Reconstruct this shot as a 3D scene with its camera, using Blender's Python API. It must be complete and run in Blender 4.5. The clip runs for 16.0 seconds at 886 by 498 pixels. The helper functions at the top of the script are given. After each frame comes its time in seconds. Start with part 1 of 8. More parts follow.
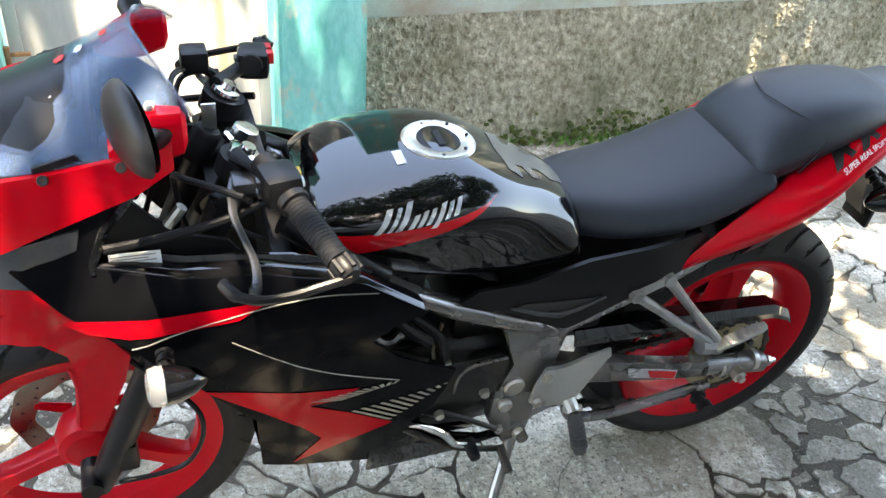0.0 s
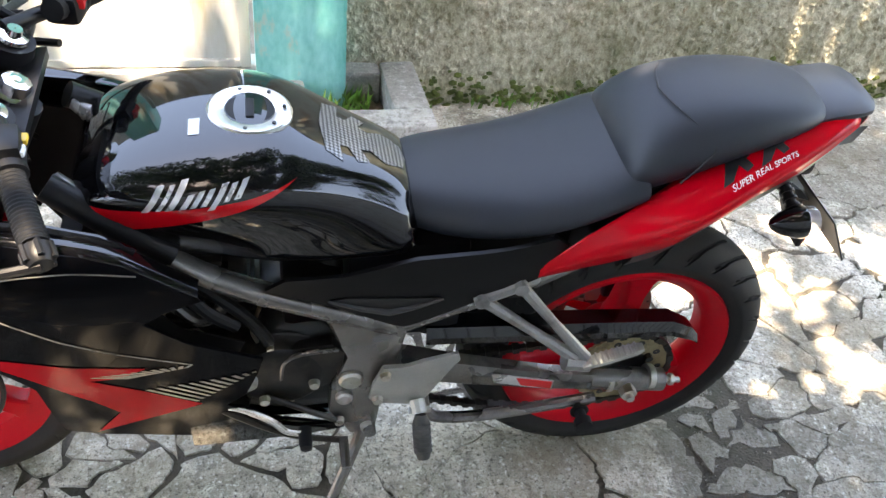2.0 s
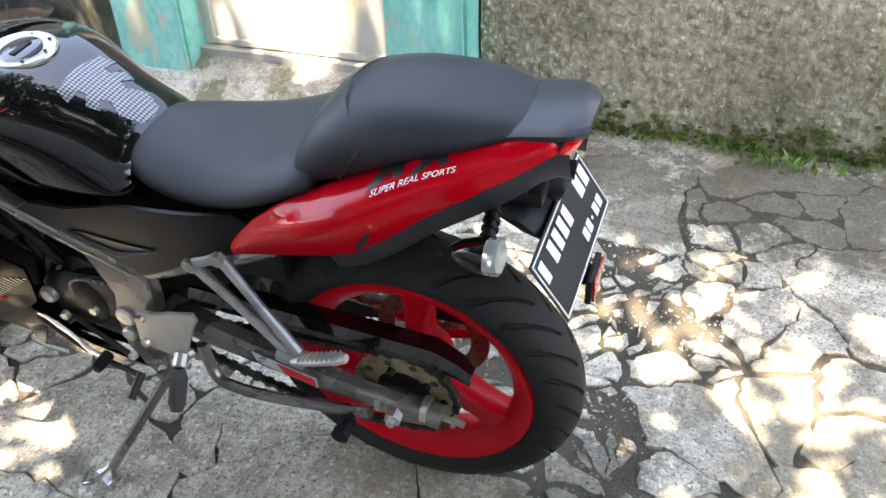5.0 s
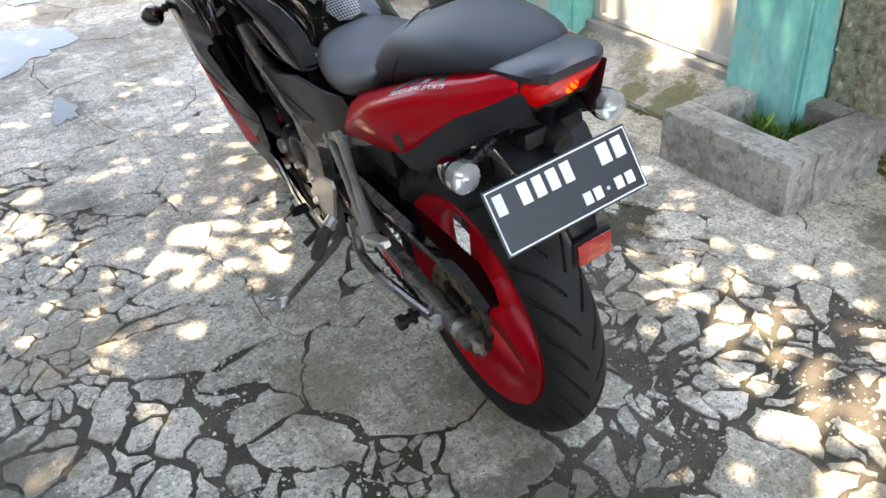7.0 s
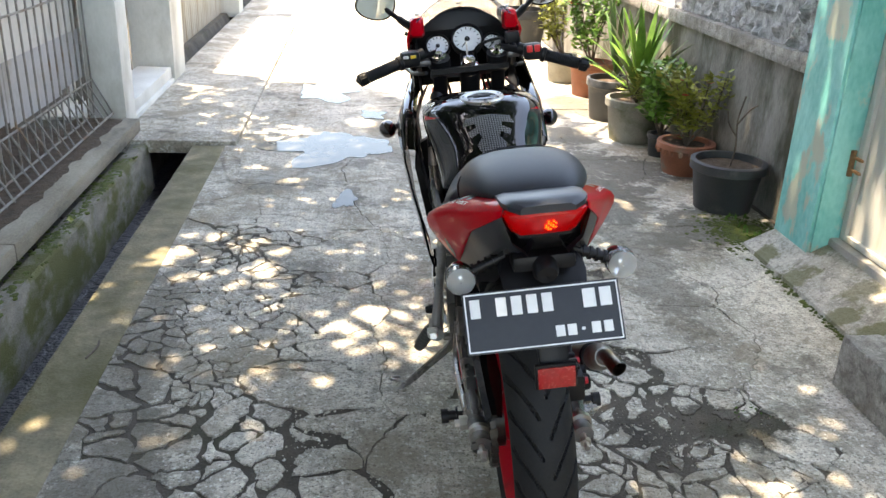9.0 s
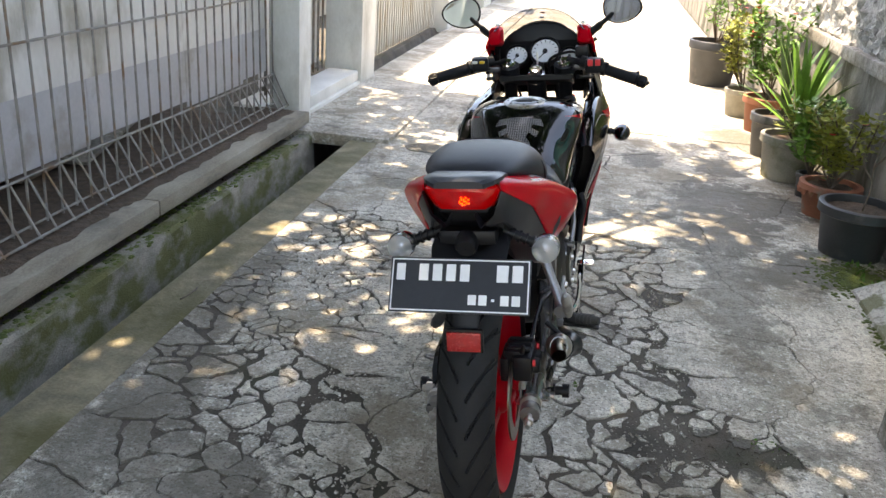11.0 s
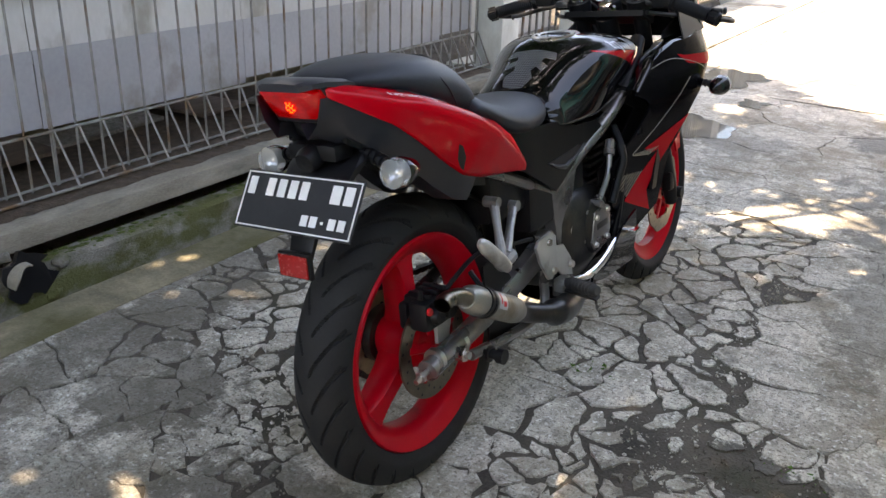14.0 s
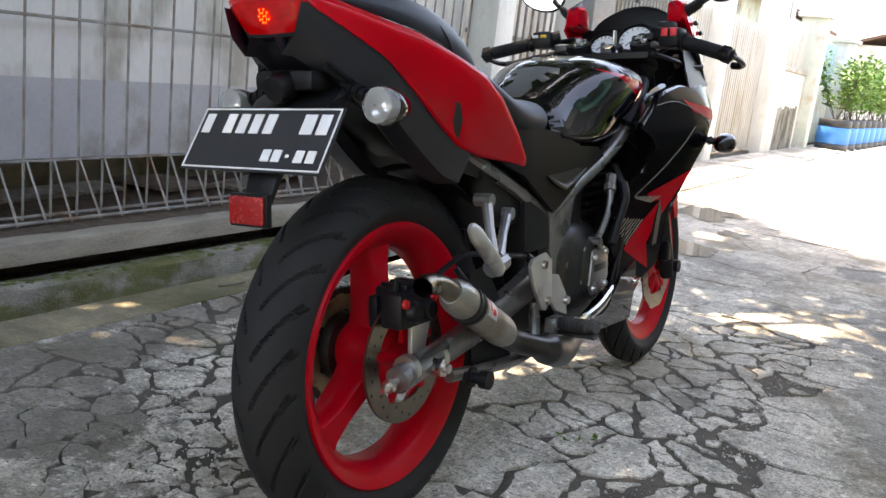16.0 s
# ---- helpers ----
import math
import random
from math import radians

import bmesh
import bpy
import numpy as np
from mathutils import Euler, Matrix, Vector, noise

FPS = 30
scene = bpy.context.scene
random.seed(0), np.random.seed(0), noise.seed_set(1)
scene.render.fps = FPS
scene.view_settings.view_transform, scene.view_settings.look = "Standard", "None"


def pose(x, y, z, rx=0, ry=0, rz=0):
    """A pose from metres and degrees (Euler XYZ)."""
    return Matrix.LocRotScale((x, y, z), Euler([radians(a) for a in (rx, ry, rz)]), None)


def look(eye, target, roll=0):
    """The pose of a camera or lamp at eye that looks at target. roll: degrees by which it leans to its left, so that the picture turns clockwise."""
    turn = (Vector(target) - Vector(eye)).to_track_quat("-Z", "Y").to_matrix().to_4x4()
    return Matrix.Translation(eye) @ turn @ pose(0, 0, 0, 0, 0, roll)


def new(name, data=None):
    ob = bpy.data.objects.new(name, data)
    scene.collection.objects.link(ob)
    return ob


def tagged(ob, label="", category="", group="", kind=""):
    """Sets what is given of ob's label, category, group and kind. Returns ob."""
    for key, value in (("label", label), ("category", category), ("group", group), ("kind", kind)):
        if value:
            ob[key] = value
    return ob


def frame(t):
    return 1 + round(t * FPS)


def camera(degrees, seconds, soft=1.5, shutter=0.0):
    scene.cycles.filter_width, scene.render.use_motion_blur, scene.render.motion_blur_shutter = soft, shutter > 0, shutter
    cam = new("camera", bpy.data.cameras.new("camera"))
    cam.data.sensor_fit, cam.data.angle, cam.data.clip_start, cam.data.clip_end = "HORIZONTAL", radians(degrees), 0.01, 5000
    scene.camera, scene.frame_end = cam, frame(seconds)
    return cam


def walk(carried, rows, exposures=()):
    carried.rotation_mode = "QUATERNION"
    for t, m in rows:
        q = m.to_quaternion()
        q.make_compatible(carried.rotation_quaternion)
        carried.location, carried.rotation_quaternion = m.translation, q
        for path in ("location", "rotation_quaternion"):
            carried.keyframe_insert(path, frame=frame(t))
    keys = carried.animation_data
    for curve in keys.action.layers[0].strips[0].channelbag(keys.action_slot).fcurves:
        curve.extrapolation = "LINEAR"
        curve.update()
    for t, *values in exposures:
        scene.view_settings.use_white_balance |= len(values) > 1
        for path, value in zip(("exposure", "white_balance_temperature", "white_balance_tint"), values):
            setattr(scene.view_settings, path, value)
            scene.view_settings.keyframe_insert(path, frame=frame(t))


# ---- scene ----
cam = camera(54.8, 16.0)
EXPOSURES = [(0, 4.12, 8300, 11), (2.5, 4.15, 8600, 16), (3.7, 4.06, 8600, 16), (6, 3.94, 8700, 15), (6.5, 3.81, 8700, 15), (9, 3.20, 8600, 13), (12.5, 2.93, 8900, 17), (16, 3.10, 8900, 18)]
PATH = [
    (0, (-1.21, 1.292, 1.413), (0.351, 0.639, 0.346), 4.5),
    (0.5, (-1.188, 1.156, 1.419), (0.368, 0.552, 0.318), 5.7),
    (1, (-1.18, 1.046, 1.425), (0.346, 0.512, 0.248), 6.4),
    (1.5, (-1.179, 0.984, 1.44), (0.338, 0.5, 0.23), 6.5),
    (2, (-1.171, 0.833, 1.443), (0.362, 0.415, 0.23), 6.4),
    (2.5, (-1.155, 0.673, 1.454), (0.411, 0.319, 0.262), 6.2),
    (3, (-1.147, 0.549, 1.432), (0.411, 0.393, 0.19), 2.5),
    (3.5, (-1.167, 0.319, 1.449), (0.445, 0.241, 0.268), 2.9),
    (3.7, (-1.164, 0.245, 1.45), (0.438, 0.221, 0.253), 1.8),
    (5.8, (-1.024, -0.591, 1.361), (0.264, 0.383, 0.181), -4.2),
    (6, (-0.999, -0.662, 1.366), (0.198, 0.408, 0.174), -5.8),
    (6.5, (-0.926, -0.819, 1.34), (0.124, 0.438, 0.193), -6.3),
    (7, (-0.813, -0.956, 1.317), (0.04, 0.472, 0.208), -3.7),
    (7.5, (-0.717, -1.086, 1.303), (-0.014, 0.486, 0.285), -2.3),
    (8, (-0.638, -1.221, 1.316), (-0.04, 0.46, 0.411), -0.9),
    (8.5, (-0.533, -1.301, 1.299), (-0.1, 0.472, 0.478), 1.1),
    (9, (-0.389, -1.371, 1.313), (-0.193, 0.471, 0.559), 2.3),
    (9.2, (-0.339, -1.388, 1.312), (-0.202, 0.474, 0.595), 1.0),
    (11.3, (0.214, -1.558, 1.312), (-0.178, 0.266, 0.589), 2.5),
    (11.5, (0.277, -1.544, 1.316), (-0.179, 0.267, 0.601), 0.6),
    (12, (0.473, -1.492, 1.291), (-0.217, 0.233, 0.552), 0.8),
    (12.5, (0.653, -1.467, 1.291), (-0.115, 0.213, 0.524), 2.9),
    (13, (0.734, -1.361, 1.276), (-0.102, 0.277, 0.491), 2.5),
    (13.5, (0.804, -1.224, 1.276), (-0.142, 0.361, 0.507), 1.2),
    (14, (0.853, -1.119, 1.186), (-0.122, 0.435, 0.39), 2.0),
    (14.5, (0.858, -1.014, 1.033), (-0.159, 0.564, 0.344), 3.8),
    (15, (0.831, -0.967, 0.871), (-0.248, 0.633, 0.347), 4.7),
    (15.5, (0.819, -0.986, 0.819), (-0.244, 0.659, 0.411), 5.3),
    (16, (0.761, -1.0, 0.807), (-0.224, 0.688, 0.378), 6.6),
]
walk(cam, [(t, look(eye, target, roll)) for t, eye, target, roll in PATH], EXPOSURES)

# ---- world, sun, exposure ----
SUN = Vector((-0.25, 0.08, 0.96)).normalized()
world = bpy.data.worlds.new("sky")
scene.world = world
world.use_nodes = True
wn = world.node_tree.nodes
sky = wn.new("ShaderNodeTexSky")
sky.sky_type, sky.sun_disc = "NISHITA", False
sky.sun_elevation = math.asin(SUN.z)
sky.sun_rotation = math.atan2(SUN.x, SUN.y)
world.node_tree.links.new(sky.outputs[0], wn["Background"].inputs[0])
wn["Background"].inputs[1].default_value = 0.15
sun_data = bpy.data.lights.new("sun", "SUN")
sun_data.energy, sun_data.angle, sun_data.color = 2.4, radians(0.53), (1.0, 0.95, 0.87)
sun = new("sun", sun_data)
sun.matrix_world = look(SUN * 30, (0, 0, 0))


# ---- materials ----
def link(t, a, b):
    t.links.new(a, b)


def surf(name, c1, c2, scale=8.0, rough=0.6, metal=0.0, fine=90.0, bump=0.15, depth=0.004, coat=0.0, stain=None, stain_scale=2.0,
         stain_cut=(0.52, 0.68), vary=0.0, rvar=0.12, stretch=(1, 1, 1), spec=0.5):
    """A surface with two colours mixed by coarse noise, fine grain and relief, and optional stains."""
    m = bpy.data.materials.new(name)
    m.use_nodes = True
    t = m.node_tree
    n = t.nodes
    p = n["Principled BSDF"]
    tc = n.new("ShaderNodeTexCoord")
    mp = n.new("ShaderNodeMapping")
    mp.inputs["Scale"].default_value = stretch
    link(t, tc.outputs["Object"], mp.inputs["Vector"])
    big = n.new("ShaderNodeTexNoise")
    big.inputs["Scale"].default_value, big.inputs["Detail"].default_value = scale, 6
    small = n.new("ShaderNodeTexNoise")
    small.inputs["Scale"].default_value, small.inputs["Detail"].default_value = fine, 4
    for q in (big, small):
        link(t, mp.outputs[0], q.inputs["Vector"])
    add = n.new("ShaderNodeMath")
    add.operation = "MULTIPLY_ADD"
    link(t, small.outputs["Fac"], add.inputs[0])
    add.inputs[1].default_value = 0.45
    link(t, big.outputs["Fac"], add.inputs[2])
    ramp = n.new("ShaderNodeMapRange")
    ramp.inputs["From Min"].default_value, ramp.inputs["From Max"].default_value = 0.5, 0.95
    link(t, add.outputs[0], ramp.inputs["Value"])
    mix = n.new("ShaderNodeMix")
    mix.data_type = "RGBA"
    mix.inputs["A"].default_value, mix.inputs["B"].default_value = (*c1, 1), (*c2, 1)
    link(t, ramp.outputs[0], mix.inputs["Factor"])
    col = mix.outputs["Result"]
    if stain:
        st = n.new("ShaderNodeTexNoise")
        st.inputs["Scale"].default_value, st.inputs["Detail"].default_value, st.inputs["Roughness"].default_value = stain_scale, 7, 0.62
        link(t, mp.outputs[0], st.inputs["Vector"])
        sr = n.new("ShaderNodeMapRange")
        sr.inputs["From Min"].default_value, sr.inputs["From Max"].default_value = stain_cut
        link(t, st.outputs["Fac"], sr.inputs["Value"])
        m2 = n.new("ShaderNodeMix")
        m2.data_type = "RGBA"
        link(t, sr.outputs[0], m2.inputs["Factor"])
        link(t, col, m2.inputs["A"])
        m2.inputs["B"].default_value = (*stain, 1)
        col = m2.outputs["Result"]
    if vary:
        oi = n.new("ShaderNodeObjectInfo")
        hs = n.new("ShaderNodeHueSaturation")
        vr = n.new("ShaderNodeMapRange")
        vr.inputs["To Min"].default_value, vr.inputs["To Max"].default_value = 1 - vary, 1 + vary
        link(t, oi.outputs["Random"], vr.inputs["Value"])
        link(t, vr.outputs[0], hs.inputs["Value"])
        link(t, col, hs.inputs["Color"])
        col = hs.outputs[0]
    link(t, col, p.inputs["Base Color"])
    rr = n.new("ShaderNodeMapRange")
    rr.inputs["To Min"].default_value, rr.inputs["To Max"].default_value = max(0.02, rough - rvar), min(1, rough + rvar)
    link(t, big.outputs["Fac"], rr.inputs["Value"])
    link(t, rr.outputs[0], p.inputs["Roughness"])
    p.inputs["Metallic"].default_value = metal
    p.inputs["Coat Weight"].default_value = coat
    p.inputs["Coat Roughness"].default_value = 0.03
    p.inputs["Specular IOR Level"].default_value = spec
    if bump:
        b = n.new("ShaderNodeBump")
        b.inputs["Strength"].default_value, b.inputs["Distance"].default_value = bump, depth
        link(t, add.outputs[0], b.inputs["Height"])
        link(t, b.outputs[0], p.inputs["Normal"])
        if coat and fine < 50:
            link(t, b.outputs[0], p.inputs["Coat Normal"])
    return m


RED = surf("red_gloss_paint", (0.50, 0.001, 0.008), (0.56, 0.002, 0.011), 3, 0.45, fine=300, bump=0.0, depth=0.001, coat=0.4, rvar=0.05, spec=0.02)
FLASHRED = surf("red_fairing_print", (0.40, 0.001, 0.008), (0.46, 0.002, 0.010), 3, 0.4, bump=0.0, coat=0.12, rvar=0.05, spec=0.02)
WHEELRED = surf("red_wheel_paint", (0.50, 0.001, 0.010), (0.58, 0.003, 0.014), 6, 0.4, fine=200, bump=0.05, depth=0.001, coat=0.14, stain=(0.25, 0.01, 0.015), stain_scale=9, stain_cut=(0.62, 0.8), spec=0.12)
GLOSS = surf("black_gloss_paint", (0.0025, 0.0025, 0.003), (0.004, 0.004, 0.005), 4, 0.12, fine=14, bump=0.025, depth=0.003, coat=1.0, rvar=0.05, spec=0.02)
FAIRBLACK = surf("black_fairing_paint", (0.0025, 0.0025, 0.003), (0.004, 0.004, 0.005), 5, 0.14, fine=9, bump=0.05, depth=0.004, coat=0.06, rvar=0.05, spec=0.02)
TAILSATIN = surf("satin_blue_black_plastic", (0.016, 0.018, 0.023), (0.022, 0.024, 0.030), 9, 0.42, fine=500, bump=0.06, depth=0.001, spec=0.5)
VENTGREY = surf("grey_matt_plastic", (0.035, 0.035, 0.037), (0.055, 0.055, 0.057), 9, 0.4, fine=300, bump=0.1, depth=0.001, spec=0.4)
PLASTIC = surf("black_matt_plastic", (0.005, 0.005, 0.006), (0.009, 0.009, 0.010), 9, 0.42, fine=500, bump=0.12, depth=0.001, spec=0.22)
COVERBLACK = surf("black_satin_cover", (0.004, 0.004, 0.0045), (0.007, 0.007, 0.0075), 9, 0.34, fine=500, bump=0.06, depth=0.001, spec=0.16)
ENGINE = surf("dark_engine_metal", (0.008, 0.008, 0.009), (0.020, 0.0195, 0.019), 14, 0.34, metal=0.4, fine=160, bump=0.2, depth=0.002, stain=(0.05, 0.043, 0.035), stain_scale=12)
VINYL = surf("dark_grey_vinyl", (0.0145, 0.0170, 0.0225), (0.020, 0.0230, 0.0295), 12, 0.5, fine=900, bump=0.25, depth=0.0008, rvar=0.06, spec=0.35)
STITCH = surf("seam_vinyl", (0.008, 0.008, 0.010), (0.012, 0.012, 0.015), 30, 0.6, bump=0)
FRAME = surf("grey_frame_paint", (0.185, 0.174, 0.166), (0.265, 0.250, 0.240), 10, 0.28, metal=0.7, fine=300, bump=0.06, depth=0.001, stain=(0.06, 0.057, 0.055), stain_scale=7)
ALLOY = surf("dull_aluminium", (0.40, 0.395, 0.37), (0.50, 0.495, 0.47), 12, 0.38, metal=0.6, fine=300, bump=0.06, depth=0.001, stain=(0.2, 0.19, 0.17), stain_scale=10)
STEEL = surf("brushed_steel", (0.55, 0.53, 0.50), (0.66, 0.64, 0.60), 10, 0.3, metal=1.0, fine=250, bump=0.05, depth=0.001, stain=(0.36, 0.29, 0.2), stain_scale=8)
SATIN = surf("satin_titanium", (0.28, 0.265, 0.235), (0.40, 0.385, 0.345), 9, 0.42, metal=0.75, fine=250, bump=0.08, depth=0.001, stain=(0.22, 0.175, 0.12), stain_scale=9, stain_cut=(0.5, 0.7))
CHROME = surf("chrome", (0.75, 0.75, 0.75), (0.8, 0.8, 0.8), 5, 0.12, metal=1.0, bump=0, rvar=0.04)
LEVER = surf("dark_lever_metal", (0.040, 0.040, 0.042), (0.085, 0.085, 0.088), 20, 0.32, metal=0.6, fine=300, bump=0.06, depth=0.001)
DARKSTEEL = surf("dark_chain_steel", (0.03, 0.028, 0.026), (0.07, 0.064, 0.056), 40, 0.45, metal=0.8, fine=300, bump=0.2, depth=0.001)
BRASSY = surf("worn_golden_steel", (0.30, 0.245, 0.14), (0.46, 0.39, 0.24), 20, 0.4, metal=0.7, fine=300, bump=0.1, depth=0.0008, stain=(0.07, 0.06, 0.05), stain_scale=14)
BRONZE = surf("worn_disc_steel", (0.17, 0.15, 0.12), (0.27, 0.235, 0.185), 20, 0.32, metal=1.0, fine=400, bump=0.05, depth=0.0006)
RUBBER = surf("tyre_rubber", (0.010, 0.010, 0.011), (0.020, 0.0195, 0.019), 7, 0.72, fine=220, bump=0.2, depth=0.001, stain=(0.026, 0.025, 0.023), stain_scale=5, stain_cut=(0.54, 0.8), spec=0.28)
GRIP = surf("grip_rubber", (0.007, 0.0075, 0.0085), (0.012, 0.0125, 0.014), 30, 0.6, fine=300, bump=0.2, depth=0.001, spec=0.18)
PEGRUBBER = surf("dusty_peg_rubber", (0.030, 0.030, 0.030), (0.060, 0.058, 0.055), 30, 0.7, fine=300, bump=0.3, depth=0.001)
HANGER = surf("satin_silver_paint", (0.26, 0.255, 0.25), (0.36, 0.355, 0.345), 10, 0.36, metal=0.6, fine=300, bump=0.06, depth=0.001, stain=(0.12, 0.115, 0.11), stain_scale=9)
WHITE = surf("white_paint_print", (0.76, 0.76, 0.74), (0.84, 0.84, 0.82), 30, 0.5, bump=0)
SILVER = surf("silver_print", (0.55, 0.55, 0.56), (0.68, 0.68, 0.69), 30, 0.3, metal=0.6, bump=0)
GREYPRINT = surf("grey_print", (0.20, 0.18, 0.15), (0.30, 0.27, 0.22), 60, 0.4, metal=0.3, bump=0)
BLACKPRINT = surf("black_print", (0.010, 0.010, 0.011), (0.014, 0.014, 0.015), 30, 0.35, bump=0)
PLATE = surf("black_plate_paint", (0.010, 0.011, 0.013), (0.018, 0.019, 0.022), 14, 0.38, bump=0.03, depth=0.001)
RUBY = surf("red_switch_plastic", (0.6, 0.01, 0.015), (0.68, 0.015, 0.02), 30, 0.4, bump=0)
YELLOW = surf("yellow_switch_plastic", (0.75, 0.45, 0.03), (0.8, 0.5, 0.05), 30, 0.4, bump=0)



def worn_concrete(name, light, dark, brown, damp, blots, vary, gritty=1.0):
    """Old trowelled concrete: mottling, brushed lines, pits and brown and damp stains that run on from piece to piece."""
    m = bpy.data.materials.new(name)
    m.use_nodes = True
    t = m.node_tree
    n = t.nodes
    p = n["Principled BSDF"]
    pos = n.new("ShaderNodeNewGeometry").outputs["Position"]

    def noise_of(scale, detail, stretch=(1, 1, 1), turn=0.0, shift=0.0, rough=0.55):
        mp = n.new("ShaderNodeMapping")
        mp.inputs["Scale"].default_value, mp.inputs["Rotation"].default_value, mp.inputs["Location"].default_value = stretch, (0, 0, radians(turn)), (shift, shift, 0)
        link(t, pos, mp.inputs["Vector"])
        q = n.new("ShaderNodeTexNoise")
        q.inputs["Scale"].default_value, q.inputs["Detail"].default_value, q.inputs["Roughness"].default_value = scale, detail, rough
        link(t, mp.outputs[0], q.inputs["Vector"])
        return q.outputs["Fac"]

    def rng_of(v, a, b, lo=0.0, hi=1.0):
        q = n.new("ShaderNodeMapRange")
        q.inputs["From Min"].default_value, q.inputs["From Max"].default_value, q.inputs["To Min"].default_value, q.inputs["To Max"].default_value = a, b, lo, hi
        link(t, v, q.inputs["Value"])
        return q.outputs[0]

    def math_of(op, a, b):
        q = n.new("ShaderNodeMath")
        q.operation = op
        for k, v in enumerate((a, b)):
            if isinstance(v, (int, float)):
                q.inputs[k].default_value = v
            else:
                link(t, v, q.inputs[k])
        return q.outputs[0]

    def mix_of(a, b, f, mode="MIX"):
        q = n.new("ShaderNodeMix")
        q.data_type, q.blend_type = "RGBA", mode
        for k, v in (("A", a), ("B", b)):
            if isinstance(v, tuple):
                q.inputs[k].default_value = (*v, 1)
            else:
                link(t, v, q.inputs[k])
        link(t, f, q.inputs["Factor"])
        return q.outputs["Result"]

    col = mix_of(dark, light, rng_of(noise_of(3.1, 9, rough=0.68), 0.41, 0.58))
    brush = noise_of(60, 4, (1, 0.07, 1), 28)
    col = mix_of(col, tuple(v * 0.62 for v in dark), rng_of(brush, 0.50, 0.66, 0.0, 0.30))
    col = mix_of(col, tuple(v * 0.66 for v in dark), rng_of(noise_of(24, 7, shift=2.0, rough=0.82), 0.50, 0.58, 0.0, 0.82))
    col = mix_of(col, tuple(min(0.85, v * 1.25) for v in light), rng_of(noise_of(19, 7, shift=12.0, rough=0.82), 0.54, 0.63, 0.0, 0.7))
    grit = noise_of(110, 4, rough=0.7)
    col = mix_of(col, tuple(v * 0.30 for v in dark), rng_of(grit, 0.54, 0.64, 0.0, gritty))
    col = mix_of(col, tuple(min(0.9, v * 1.45) for v in light), rng_of(noise_of(80, 3, shift=3.0), 0.58, 0.68, 0.0, gritty * 0.8))
    col = mix_of(col, tuple(v * 0.35 for v in dark), rng_of(noise_of(260, 3, shift=5.0, rough=0.7), 0.54, 0.64, 0.0, gritty * 0.5))
    col = mix_of(col, brown, rng_of(noise_of(1.6, 12, shift=7.0, rough=0.74), 0.50, 0.59, 0.0, 0.65))
    wet = rng_of(noise_of(2.3, 11, shift=19.0, rough=0.72), 0.565, 0.62, 0.0, 0.65)
    ragged = noise_of(8, 8, rough=0.78)
    for bx, by, rx, ry, w in blots:
        mp = n.new("ShaderNodeMapping")
        mp.vector_type = "TEXTURE"
        mp.inputs["Location"].default_value, mp.inputs["Scale"].default_value = (bx, by, 0), (rx, ry, 1)
        link(t, pos, mp.inputs["Vector"])
        ln = n.new("ShaderNodeVectorMath")
        ln.operation = "LENGTH"
        fl = n.new("ShaderNodeVectorMath")
        fl.operation = "MULTIPLY"
        link(t, mp.outputs[0], fl.inputs[0])
        fl.inputs[1].default_value = (1, 1, 0)
        link(t, fl.outputs[0], ln.inputs[0])
        d = math_of("ADD", ln.outputs["Value"], math_of("MULTIPLY", ragged, 3.4))
        wet = math_of("MAXIMUM", wet, rng_of(d, 2.62, 2.36, 0.0, w))
    col = mix_of(col, damp, wet)
    if vary:
        oi = n.new("ShaderNodeObjectInfo")
        hs = n.new("ShaderNodeHueSaturation")
        link(t, rng_of(oi.outputs["Random"], 0, 1, 1 - vary, 1 + vary), hs.inputs["Value"])
        link(t, col, hs.inputs["Color"])
        col = hs.outputs[0]
    link(t, col, p.inputs["Base Color"])
    link(t, rng_of(wet, 0, 1, 0.88, 0.62), p.inputs["Roughness"])
    b = n.new("ShaderNodeBump")
    b.inputs["Strength"].default_value, b.inputs["Distance"].default_value = 1.0, 0.010
    link(t, math_of("ADD", math_of("ADD", math_of("MULTIPLY", brush, 0.3), math_of("MULTIPLY", grit, 0.5)), noise_of(26, 5)), b.inputs["Height"])
    link(t, b.outputs[0], p.inputs["Normal"])
    return m


